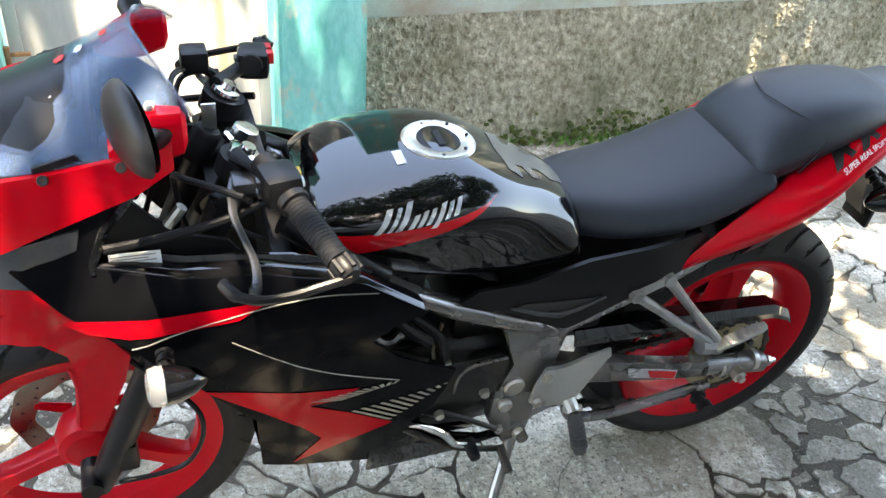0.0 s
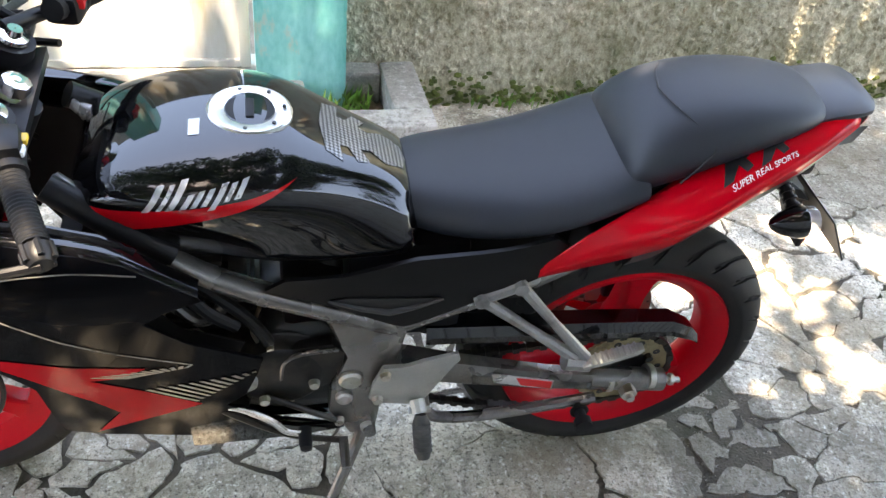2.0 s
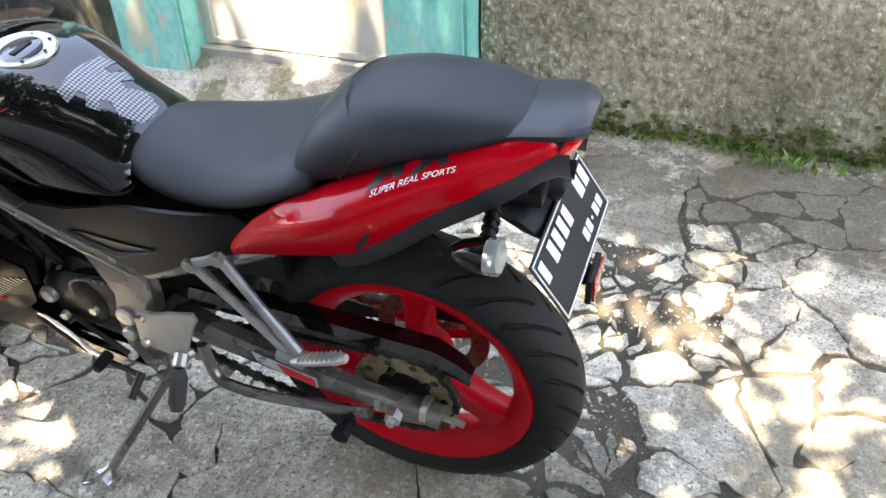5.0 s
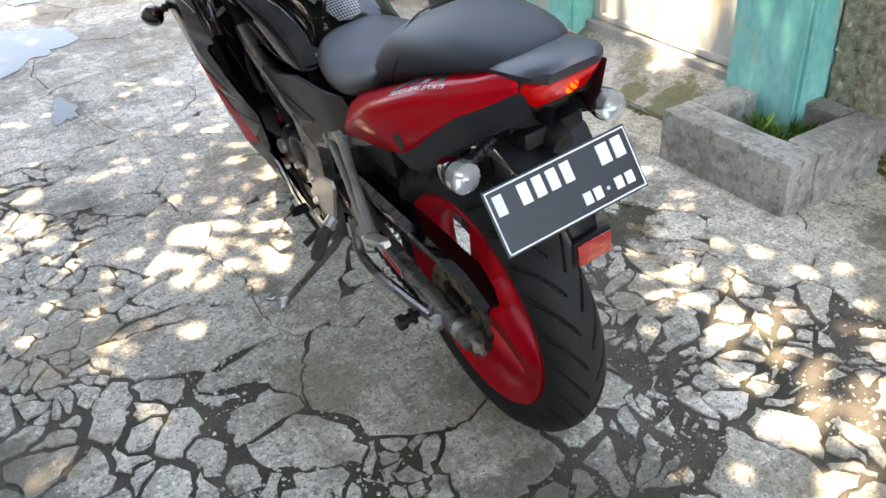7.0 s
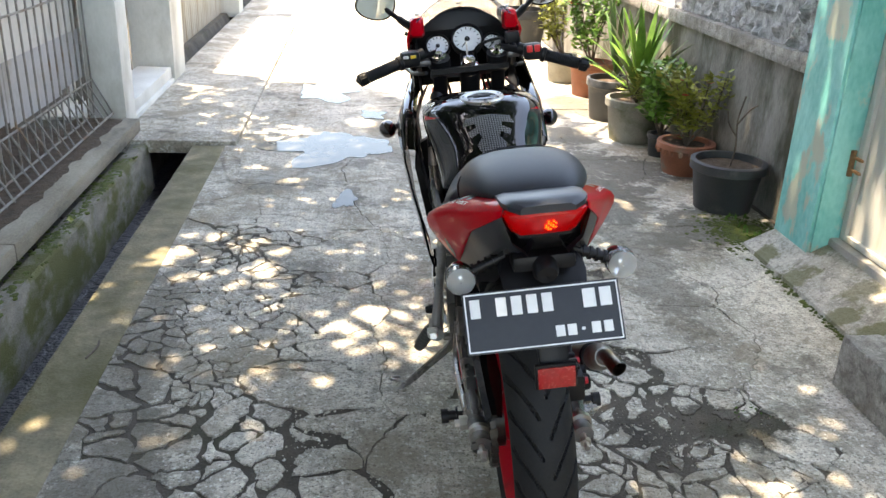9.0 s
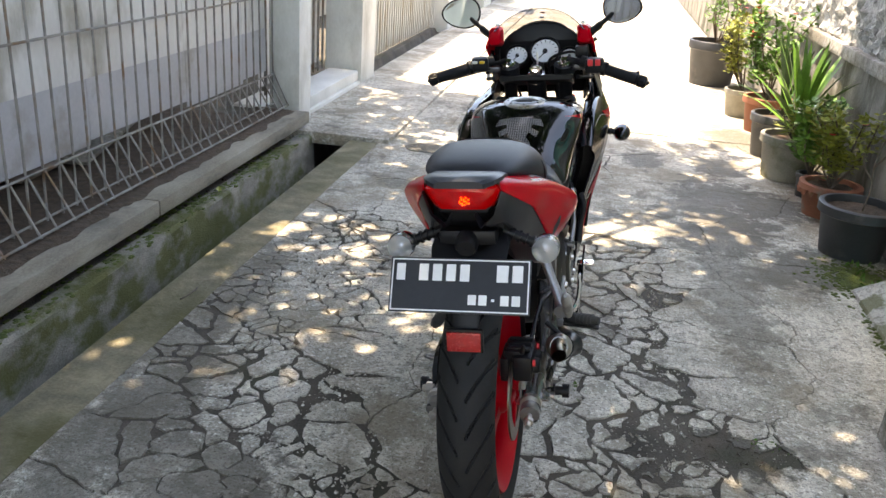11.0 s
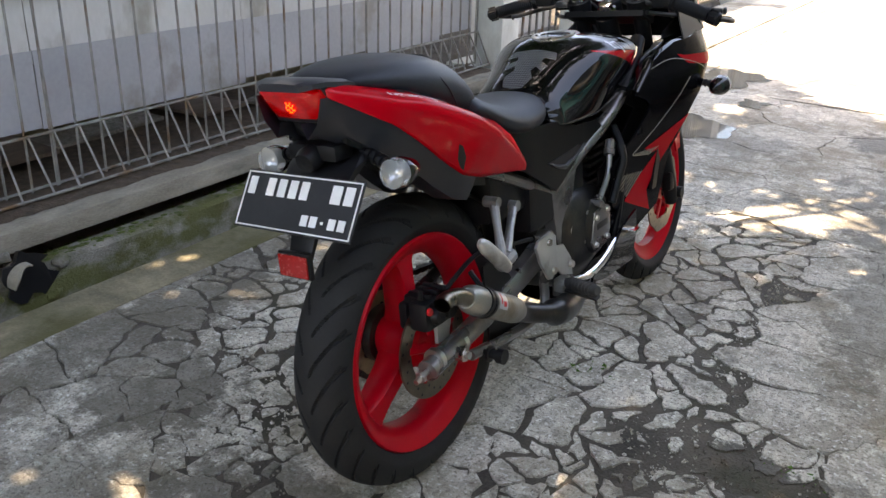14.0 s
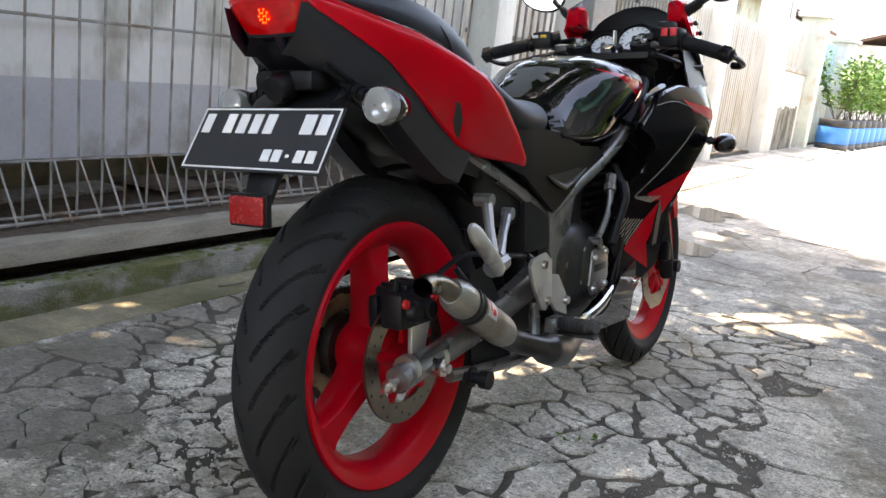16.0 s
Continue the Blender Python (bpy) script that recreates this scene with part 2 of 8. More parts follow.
BLOTS = ((-1.06, 0.9, 0.13, 1.1, 0.65), (-1.02, -0.4, 0.2, 0.7, 0.6), (1.30, 2.05, 0.22, 0.22, 0.9), (-0.86, 0.10, 0.26, 0.22, 0.6), (-0.66, 0.02, 0.20, 0.26, 0.75), (-1.0, 0.25, 0.2, 0.5, 0.7), (-0.45, -0.45, 0.5, 0.35, 0.5), (1.22, -0.55, 0.34, 0.55, 0.75), (1.25, -0.02, 0.22, 0.22, 0.65), (0.95, -1.2, 0.4, 0.4, 0.5), (1.08, 2.98, 0.26, 0.32, 0.85), (0.84, 2.62, 0.30, 0.32, 0.85), (0.92, 1.95, 0.20, 0.15, 0.7), (1.1, 4.5, 0.3, 0.5, 0.8), (0.9, 3.7, 0.2, 0.3, 0.8), (0.75, 1.7, 0.16, 0.75, 0.6), (0.72, 2.9, 0.2, 0.5, 0.7), (0.63, 0.56, 0.20, 0.12, 1.0), (0.46, 3.69, 0.16, 0.28, 0.8), (0.55, 2.75, 0.10, 0.22, 0.7), (-0.42, 2.48, 0.07, 0.20, 0.8), (1.02, -0.14, 0.22, 0.16, 0.6), (-0.10, -0.15, 0.40, 0.20, 0.7), (0.35, 0.12, 0.18, 0.16, 0.4), (1.15, 2.1, 0.24, 0.30, 0.8), (0.75, 2.35, 0.34, 0.30, 0.75), (0.85, 3.1, 0.26, 0.42, 0.8), (-0.75, 2.75, 0.30, 0.24, 0.5), (-0.1, 3.2, 0.3, 0.3, 0.45))
CONCRETE = worn_concrete("grey_broken_concrete", (0.72, 0.672, 0.578), (0.40, 0.366, 0.302), (0.23, 0.190, 0.130), (0.075, 0.066, 0.047), BLOTS, 0.10)
BLOCKCON = worn_concrete("grey_cast_concrete", (0.46, 0.44, 0.40), (0.25, 0.235, 0.21), (0.20, 0.175, 0.135), (0.085, 0.080, 0.068), (), 0.05, 0.25)
RAMPCON = worn_concrete("pale_mossy_ramp_concrete", (0.56, 0.53, 0.47), (0.36, 0.335, 0.285), (0.24, 0.21, 0.15), (0.115, 0.115, 0.035), ((1.25, 1.72, 0.08, 0.07, 0.9), (1.27, 1.48, 0.10, 0.09, 0.8), (1.30, 0.97, 0.13, 0.09, 0.85), (1.29, 1.14, 0.07, 0.06, 0.8), (1.44, 1.60, 0.08, 0.06, 0.6), (1.40, 1.25, 0.06, 0.05, 0.5)), 0.05, 0.5)
KERBCON = surf("weathered_kerb_concrete", (0.20, 0.17, 0.128), (0.38, 0.340, 0.270), 7, 0.9, fine=120, bump=0.7, depth=0.006, stain=(0.12, 0.108, 0.085), stain_scale=3.5, stain_cut=(0.5, 0.66), stretch=(1, 0.6, 2))
SMOOTHCON = surf("worn_lane_concrete", (0.24, 0.23, 0.205), (0.42, 0.405, 0.37), 4, 0.86, fine=100, bump=0.4, depth=0.004, stain=(0.12, 0.115, 0.10), stain_scale=1.1, stain_cut=(0.52, 0.66))
DIRT = surf("dark_crack_dirt", (0.032, 0.0275, 0.0215), (0.118, 0.101, 0.079), 7, 0.95, fine=150, bump=1.0, depth=0.010, stain=(0.046, 0.046, 0.026), stain_scale=3)
MOSSCON = surf("mossy_concrete", (0.115, 0.100, 0.062), (0.30, 0.255, 0.165), 9, 0.9, fine=120, bump=0.9, depth=0.008, stain=(0.085, 0.080, 0.030), stain_scale=2.2, stain_cut=(0.46, 0.62))
DITCH = surf("wet_ditch_concrete", (0.105, 0.095, 0.072), (0.28, 0.258, 0.210), 7, 0.8, fine=110, bump=0.9, depth=0.010, stain=(0.085, 0.088, 0.022), stain_scale=4.2, stain_cut=(0.46, 0.58), stretch=(1, 1, 1.6))
SLUDGE = surf("black_ditch_water", (0.008, 0.008, 0.011), (0.05, 0.05, 0.06), 26, 0.35, fine=80, bump=1.0, depth=0.02)
# pale patches: peeling paint, enlarged to paint in sunlit patches too
TEAL = surf("peeling_sun_patched_teal", (0.07, 0.40, 0.35), (0.27, 0.66, 0.60), 6, 0.6, fine=60, bump=0.6, depth=0.004, stain=(0.42, 0.46, 0.36), stain_scale=7.5, stain_cut=(0.54, 0.60), stretch=(1, 1, 0.5))
GATE = surf("white_painted_sheet", (0.44, 0.435, 0.40), (0.58, 0.575, 0.53), 5, 0.5, fine=60, bump=0.10, depth=0.002, stain=(0.36, 0.30, 0.20), stain_scale=5.5, stain_cut=(0.52, 0.66), stretch=(1, 1, 0.16))
WHITEWALL = surf("weathered_white_plaster", (0.56, 0.56, 0.52), (0.70, 0.70, 0.66), 4, 0.8, fine=70, bump=0.25, depth=0.004, stain=(0.38, 0.37, 0.32), stain_scale=2.4, stain_cut=(0.54, 0.75), stretch=(1, 1, 0.5))
BAND = surf("pale_green_plaster_band", (0.42, 0.47, 0.40), (0.54, 0.57, 0.50), 5, 0.8, fine=80, bump=0.3, depth=0.004, stain=(0.40, 0.30, 0.22), stain_scale=3)
SHEET = surf("grey_metal_sheet", (0.51, 0.490, 0.450), (0.63, 0.610, 0.565), 2.5, 0.5, metal=0.0, fine=60, bump=0.08, depth=0.002, stain=(0.33, 0.305, 0.25), stain_scale=3.4, stain_cut=(0.52, 0.66), stretch=(1, 1, 0.5))
SHEETLOW = surf("grey_lilac_metal_sheet", (0.33, 0.325, 0.33), (0.43, 0.42, 0.42), 3, 0.5, fine=60, bump=0.08, depth=0.002, stain=(0.27, 0.25, 0.22), stain_scale=4, stain_cut=(0.54, 0.68))
WIRE = surf("rusty_galvanised_wire", (0.13, 0.120, 0.105), (0.30, 0.285, 0.255), 16, 0.6, metal=0.1, fine=200, bump=0.2, depth=0.001, stain=(0.16, 0.09, 0.045), stain_scale=7, stain_cut=(0.52, 0.66))
RUST = surf("rust", (0.16, 0.08, 0.035), (0.28, 0.15, 0.07), 20, 0.85, fine=150, bump=0.4, depth=0.002)
BLACKPOT = surf("black_plastic_pot", (0.022, 0.024, 0.026), (0.04, 0.042, 0.045), 8, 0.5, fine=120, bump=0.1, depth=0.001, stain=(0.10, 0.095, 0.085), stain_scale=6, stain_cut=(0.56, 0.75))
TERRA = surf("terracotta", (0.24, 0.085, 0.045), (0.34, 0.13, 0.075), 8, 0.8, fine=120, bump=0.3, depth=0.002, stain=(0.20, 0.17, 0.13), stain_scale=5)
GREYPOT = surf("mossy_cement_pot", (0.20, 0.185, 0.145), (0.32, 0.30, 0.25), 7, 0.9, fine=120, bump=0.5, depth=0.004, stain=(0.09, 0.10, 0.04), stain_scale=4)
BLUEPOT = surf("blue_painted_pot", (0.02, 0.19, 0.55), (0.04, 0.26, 0.64), 8, 0.5, bump=0.05)
PLINTH = surf("stained_plinth_plaster", (0.13, 0.122, 0.10), (0.30, 0.285, 0.25), 6, 0.92, fine=70, bump=0.9, depth=0.010, stain=(0.06, 0.06, 0.035), stain_scale=3.5, stain_cut=(0.47, 0.60), stretch=(1, 1, 0.45))
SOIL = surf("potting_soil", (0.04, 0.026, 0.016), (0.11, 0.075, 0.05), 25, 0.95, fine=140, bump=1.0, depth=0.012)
BARK = surf("bark", (0.07, 0.052, 0.036), (0.16, 0.13, 0.10), 20, 0.9, fine=90, bump=0.6, depth=0.006)
LEAF = surf("green_leaf", (0.060, 0.155, 0.016), (0.12, 0.26, 0.03), 30, 0.45, fine=120, bump=0.05, vary=0.25)
LEAFDARK = surf("dark_green_leaf", (0.022, 0.065, 0.014), (0.045, 0.11, 0.02), 30, 0.45, fine=120, bump=0.05, vary=0.25)
LEAFYEL = surf("yellow_green_leaf", (0.15, 0.19, 0.02), (0.27, 0.27, 0.04), 30, 0.5, fine=120, bump=0.05)
PETAL = surf("red_petal", (0.55, 0.03, 0.02), (0.7, 0.06, 0.035), 30, 0.5, bump=0)
PINKPETAL = surf("pink_petal", (0.65, 0.08, 0.16), (0.75, 0.14, 0.22), 30, 0.5, bump=0)
WHITEPETAL = surf("white_petal", (0.78, 0.78, 0.72), (0.84, 0.84, 0.78), 30, 0.5, bump=0)
ROOFTILE = surf("brown_roof_tiles", (0.10, 0.055, 0.04), (0.18, 0.10, 0.07), 10, 0.85, fine=60, bump=0.3)
DARKGLASS = surf("dark_window_glass", (0.02, 0.024, 0.03), (0.03, 0.035, 0.04), 5, 0.08, bump=0)
GAUGE = surf("white_dial", (0.66, 0.67, 0.68), (0.78, 0.78, 0.78), 40, 0.4, bump=0)


def glassy(name, tint, rough=0.03, alpha=0.25, coat=0.0):
    """A thin clear or tinted pane: mostly see-through, with a glossy surface."""
    m = bpy.data.materials.new(name)
    m.use_nodes = True
    t = m.node_tree
    n = t.nodes
    p = n["Principled BSDF"]
    p.inputs["Base Color"].default_value = (*tint, 1)
    p.inputs["Roughness"].default_value = rough
    p.inputs["Alpha"].default_value = alpha
    p.inputs["Coat Weight"].default_value = coat
    return m


# blue tint and opacity stand in for sky mirrored in the screen
SCREEN = glassy("sky_tinted_screen", (0.10, 0.15, 0.24), 0.03, 0.42)
CLEAR = glassy("clear_lens", (0.62, 0.62, 0.60), 0.12, 0.38)
REDLENS = surf("red_lens", (0.20, 0.001, 0.003), (0.34, 0.003, 0.006), 60, 0.10, fine=300, bump=0.35, depth=0.003, coat=0.45, rvar=0.03)
rl_ = REDLENS.node_tree.nodes["Principled BSDF"]
rl_.inputs["Emission Color"].default_value = (1.0, 0.005, 0.004, 1)
rl_.inputs["Emission Strength"].default_value = 0.02
REDREFL = surf("red_reflector", (0.30, 0.004, 0.006), (0.44, 0.012, 0.012), 200, 0.25, fine=700, bump=0.5, depth=0.002, coat=0.6)
MIRROR = surf("mirror_glass", (0.9, 0.9, 0.9), (0.9, 0.9, 0.9), 5, 0.03, metal=1.0, bump=0, rvar=0.01)
BULB = bpy.data.materials.new("lit_tail_bulb")
BULB.use_nodes = True
bp = BULB.node_tree.nodes["Principled BSDF"]
bp.inputs["Base Color"].default_value = (1, 0.10, 0.02, 1)
bp.inputs["Emission Color"].default_value = (1, 0.045, 0.008, 1)
bp.inputs["Emission Strength"].default_value = 1.0


# ---- mesh helpers ----
def part(name, bm, material, parent=None, label="", smooth=True, sub=0, kind="", angle=35):
    """Links a bmesh as one mesh object, under a thing or a part if one is given."""
    bmesh.ops.recalc_face_normals(bm, faces=bm.faces)
    me = bpy.data.meshes.new(name)
    if smooth and not sub:
        cut = radians(angle)
        for e in bm.edges:
            if len(e.link_faces) == 2 and e.calc_face_angle(0) > cut:
                e.smooth = False
    for f in bm.faces:
        f.smooth = bool(smooth)
    bm.to_mesh(me)
    bm.free()
    me.materials.append(material)
    ob = new(name, me)
    if parent:
        ob.parent = parent
    if sub:
        s = ob.modifiers.new("round", "SUBSURF")
        s.levels = s.render_levels = sub
    return tagged(ob, label, kind=kind)


def empty(name, label, category, m=None, group=""):
    ob = new(name)
    ob.empty_display_size = 0.1
    if m is not None:
        ob.matrix_world = m
    return tagged(ob, label, category, group)


def quads(bm, rings, closed=True, cap=True):
    """Joins rings of points into a skin."""
    vs = [[bm.verts.new(p) for p in r] for r in rings]
    n = len(vs[0])
    for a, b in zip(vs, vs[1:]):
        for i in range(n if closed else n - 1):
            j = (i + 1) % n
            bm.faces.new((a[i], a[j], b[j], b[i]))
    if cap and closed:
        bm.faces.new(vs[0][::-1])
        bm.faces.new(vs[-1])
    return bm


def loft(rings, closed=True, cap=True):
    return quads(bmesh.new(), rings, closed, cap)


def box(bm, lo, hi, bevel=0.0, m=None, seg=2):
    c = bmesh.ops.create_cube(bm, size=1.0)
    vs = c["verts"]
    lo, hi = Vector(lo), Vector(hi)
    for v in vs:
        v.co = Vector([lo[k] + (v.co[k] + 0.5) * (hi[k] - lo[k]) for k in range(3)])
    if bevel:
        es = list({e for v in vs for e in v.link_edges})
        r = bmesh.ops.bevel(bm, geom=es, offset=bevel, segments=seg, profile=0.6, affect="EDGES")
        vs = list({v for f in r["faces"] for v in f.verts} | {v for v in vs if v.is_valid})
    if m is not None:
        bmesh.ops.transform(bm, matrix=m, verts=[v for v in vs if v.is_valid])
    return bm


def basis(d):
    d = Vector(d).normalized()
    u = d.orthogonal().normalized() if abs(d.x) > 0.9 else d.cross(Vector((1, 0, 0))).normalized()
    return u, d.cross(u)


def tube(bm, pts, r, n=10, ends=True, flat=1.0):
    """A round bar along points; r is one radius or one a point; flat squeezes it along its second axis."""
    pts = [Vector(p) for p in pts]
    rs = r if isinstance(r, (list, tuple)) else [r] * len(pts)
    rings = []
    for i, p in enumerate(pts):
        d = (pts[min(i + 1, len(pts) - 1)] - pts[max(i - 1, 0)])
        u, w = basis(d)
        rings.append([p + rs[i] * (math.cos(k * math.tau / n) * u + flat * math.sin(k * math.tau / n) * w) for k in range(n)])
    return quads(bm, rings, True, ends)


def bezier(pts, steps=6):
    """A smooth line through points."""
    pts = [Vector(p) for p in pts]
    out = []
    for i in range(len(pts) - 1):
        p0, p1, p2, p3 = pts[max(i - 1, 0)], pts[i], pts[i + 1], pts[min(i + 2, len(pts) - 1)]
        for s in range(steps):
            t = s / steps
            out.append(0.5 * (2 * p1 + (p2 - p0) * t + (2 * p0 - 5 * p1 + 4 * p2 - p3) * t * t + (3 * p1 - p0 - 3 * p2 + p3) * t ** 3))
    return out + [pts[-1]]


def lathe(bm, profile, centre=(0, 0, 0), axis=(1, 0, 0), n=32, cap=False):
    """Turns (radius, height) points round an axis through centre."""
    c, a = Vector(centre), Vector(axis).normalized()
    u, w = basis(a)
    rings = [[c + a * h + max(r, 1e-4) * (math.cos(k * math.tau / n) * u + math.sin(k * math.tau / n) * w) for k in range(n)] for r, h in profile]
    return quads(bm, rings, True, cap)


def plate(bm, poly, x0, x1, bevel=0.0):
    """A flat plate with an outline of (y, z) points between x0 and x1."""
    a = [bm.verts.new((x0, y, z)) for y, z in poly]
    b = [bm.verts.new((x1, y, z)) for y, z in poly]
    f1, f2 = bm.faces.new(a), bm.faces.new(b[::-1])
    n = len(poly)
    for i in range(n):
        bm.faces.new((a[i], a[(i + 1) % n], b[(i + 1) % n], b[i]))
    if bevel:
        bmesh.ops.bevel(bm, geom=list(f1.edges) + list(f2.edges), offset=bevel, segments=2, profile=0.6, affect="EDGES")
    return bm


def panel(poly, shape, thick=0.006, step=0.03, side=-1, lift=0.0):
    """A curved shell: an outline of (y, z) points laid on the surface x = side * shape(y, z)."""
    bm = bmesh.new()
    bm.faces.new([bm.verts.new((0, y, z)) for y, z in poly])
    for k, lo, hi in ((1, min(p[0] for p in poly), max(p[0] for p in poly)), (2, min(p[1] for p in poly), max(p[1] for p in poly))):
        q = lo + step * 0.5
        while q < hi:
            co, no = [0, 0, 0], [0, 0, 0]
            co[k], no[k] = q, 1
            bmesh.ops.bisect_plane(bm, geom=bm.verts[:] + bm.edges[:] + bm.faces[:], plane_co=co, plane_no=no)
            q += step
    bmesh.ops.triangulate(bm, faces=bm.faces[:])
    for v in bm.verts:
        v.co.x = side * (float(shape(v.co.y, v.co.z)) + lift)
    if thick:
        top = bm.faces[:]
        r = bmesh.ops.duplicate(bm, geom=top)
        inner = [f for f in r["geom"] if isinstance(f, bmesh.types.BMFace)]
        vm = r["vert_map"]
        rim = [e for e in bm.edges if e.is_boundary and e.verts[0] in vm and e.verts[1] in vm and e.link_faces[0] in set(top)]
        for v in {v for f in inner for v in f.verts}:
            v.co.x -= side * thick
        for e in rim:
            a, b = e.verts
            try:
                bm.faces.new((a, b, vm[b], vm[a]))
            except ValueError:
                pass
    return bm


def curve_fn(xs, ys):
    return lambda v: float(np.interp(v, xs, ys))


def both(fn):
    for s in (-1, 1):
        fn(s)


RUSTBOARD = surf("weathered_board", (0.13, 0.10, 0.08), (0.24, 0.19, 0.16), 6, 0.85, fine=90, bump=0.3, stretch=(4, 0.6, 1))

# ---- the lane: ground, ditch, walls ----
EDGE = -1.26          # near edge of the ditch
bm = bmesh.new()
prof = [(-70, 0.03), (-1.90, 0.03), (-1.86, -0.052), (-1.63, -0.046), (-1.61, -0.08), (-1.59, -0.36), (-1.28, -0.36), (EDGE, -0.05), (EDGE, -0.0055), (70, -0.0055)]
ys = [-60, -3, 0, 3, 6, 10, 20, 90]
quads(bm, [[(x, y, z) for x, z in prof] for y in ys], False)
ground = tagged(part("ground", bm, DIRT, smooth=False), "dark packed dirt ground under a broken concrete lane", "ground", kind="structure")

bm = bmesh.new()
rng = random.Random(5)
rows = 90
grid = [[bm.verts.new((x, -3 + 9 * j / rows, -0.262 + 0.012 * noise.noise((x * 20, j * 0.9, 3)))) for x in np.linspace(-1.588, -1.270, 10)] for j in range(rows + 1)]
for a, b in zip(grid, grid[1:]):
    for i in range(9):
        bm.faces.new((a[i], a[i + 1], b[i + 1], b[i]))
tagged(part("ditch_water", bm, SLUDGE), "black silty water in a narrow open drain", "water", kind="structure")

# concrete lining of the ditch
bm = bmesh.new()
quads(bm, [[(-1.64, y, -0.36), (-1.54, y, -0.36), (-1.548, y, -0.24), (-1.560 + 0.008 * noise.noise((0, y * 4, 1)), y, -0.012), (-1.572 + 0.008 * noise.noise((0, y * 7, 4)), y, 0.002), (-1.64, y, 0.0)] for y in np.linspace(-6, 3.4, 120)])
tagged(part("ditch_wall_far", bm, DITCH), "moss-stained concrete side of the drain", "drain wall", kind="structure")
bm = bmesh.new()
box(bm, (EDGE - 0.05, -6, -0.36), (EDGE + 0.13, 3.36, 0.004), 0.012)
tagged(part("ditch_wall_near", bm, MOSSCON), "mossy brown concrete lip beside the drain", "drain wall", kind="structure")
bm = bmesh.new()
box(bm, (-1.78, 3.37, -0.05), (-1.07, 30, 0.025), 0.012)
box(bm, (-1.07, 3.60, -0.05), (-0.80, 30, 0.006), 0.004)
tagged(part("ditch_cover", bm, CONCRETE), "worn concrete slab covering the drain", "slab", kind="structure")

# kerb beam under the fence
bm = bmesh.new()
for k in range(5):
    box(bm, (-1.96, -6 + k * 1.9, 0.046), (-1.615, -6 + k * 1.9 + 1.893, 0.118), 0.01)
tagged(part("kerb_beam", bm, KERBCON), "long weathered concrete kerb beam under the fence", "kerb", kind="structure")


# soil and litter lying on the kerb under the fence
bm = bmesh.new()
quads(bm, [[(-1.95, y, 0.1215), (-1.80, y, 0.126 + 0.004 * noise.noise((y * 9, 1, 1))), (-1.700 + 0.04 * noise.noise((y * 6, 2, 2)) + 0.015 * noise.noise((y * 25, 3, 2)), y, 0.1195)] for y in np.linspace(-6, 3.45, 420)], False)
tagged(part("kerb_soil", bm, SOIL), "brown soil and litter lying on the kerb", "soil", kind="stuff")


def fence(y0, y1, x, group):
    """A run of wire fence that kicks outward at its foot, with grey sheets behind it."""
    f = empty("fence", "rusty grey wire fence backed with grey metal sheets", "fence", Matrix.Translation((x, y0, 0)), group)
    L = y1 - y0
    for z, dx in ((0.140, 0.105), (0.135, 0.0), (0.325, 0.006), (0.80, 0.006), (1.28, 0.006), (1.76, 0.006)):
        bm = bmesh.new()
        tube(bm, [(dx, 0, z), (dx, L * 0.3, z + 0.004), (dx, L * 0.7, z - 0.004), (dx, L, z)], 0.0056, 6)
        part("rail", bm, WIRE, f)
    n = int(L / 0.098)
    r = random.Random(int(y0 * 10))
    for k in range(n + 1):
        y = k * L / n
        j = r.uniform(-0.005, 0.005)
        bm = bmesh.new()
        tube(bm, [(0, y + j, 0.125), (0.003, y + j, 0.33), (0, y - j, 1.0), (0, y, 1.9)], 0.0052, 6)
        part("bar", bm, WIRE, f)
        bm = bmesh.new()
        tube(bm, [(0.006, y + 0.006, 0.33), (0.108 + r.uniform(-0.006, 0.006), y + 0.012 + r.uniform(-0.02, 0.02), 0.132)], 0.0046, 6)
        part("brace", bm, WIRE, f)
    y = 0.0
    while y < L - 0.05:
        w = min(0.62 + 0.5 * r.random(), L - y)
        for lo, hi, x1 in ((0.335 + r.uniform(-0.02, 0.02), 0.60, -0.042), (0.555, 1.95, -0.05)):
            bm = bmesh.new()
            box(bm, (x1, y, lo), (x1 + 0.004, y + w - 0.004, hi), 0.001)
            part("sheet", bm, SHEETLOW if lo < 0.45 else SHEET, f, smooth=False)
        y += w
    return f


# boards and slabs lying behind the fence
r_ = random.Random(3)
for k in range(6):
    bm = bmesh.new()
    w, l = r_.uniform(0.15, 0.45), r_.uniform(0.3, 0.9)
    box(bm, (-w / 2, -l / 2, 0), (w / 2, l / 2, 0.018), 0.003, Matrix.Translation((-2.28 - r_.random() * 0.35, -0.6 + k * 0.62, 0.046 + 0.012 * (k % 3))) @ Matrix.Rotation(r_.uniform(-0.5, 0.5), 4, "Z") @ Matrix.Rotation(r_.uniform(-0.05, 0.05), 4, "X"))
    tagged(part("board", bm, (RUSTBOARD, BLOCKCON)[k % 2]), "weathered flat board lying behind the fence", "board", "boards behind the fence")
# yard floor: soil colour kept dark to include the shade under the sheets
bm = bmesh.new()
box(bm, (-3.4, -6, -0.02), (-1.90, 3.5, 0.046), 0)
tagged(part("yard_floor", bm, SOIL, smooth=False), "soil-brown yard floor behind the fence, shade put into its dark colour", "floor", kind="structure")
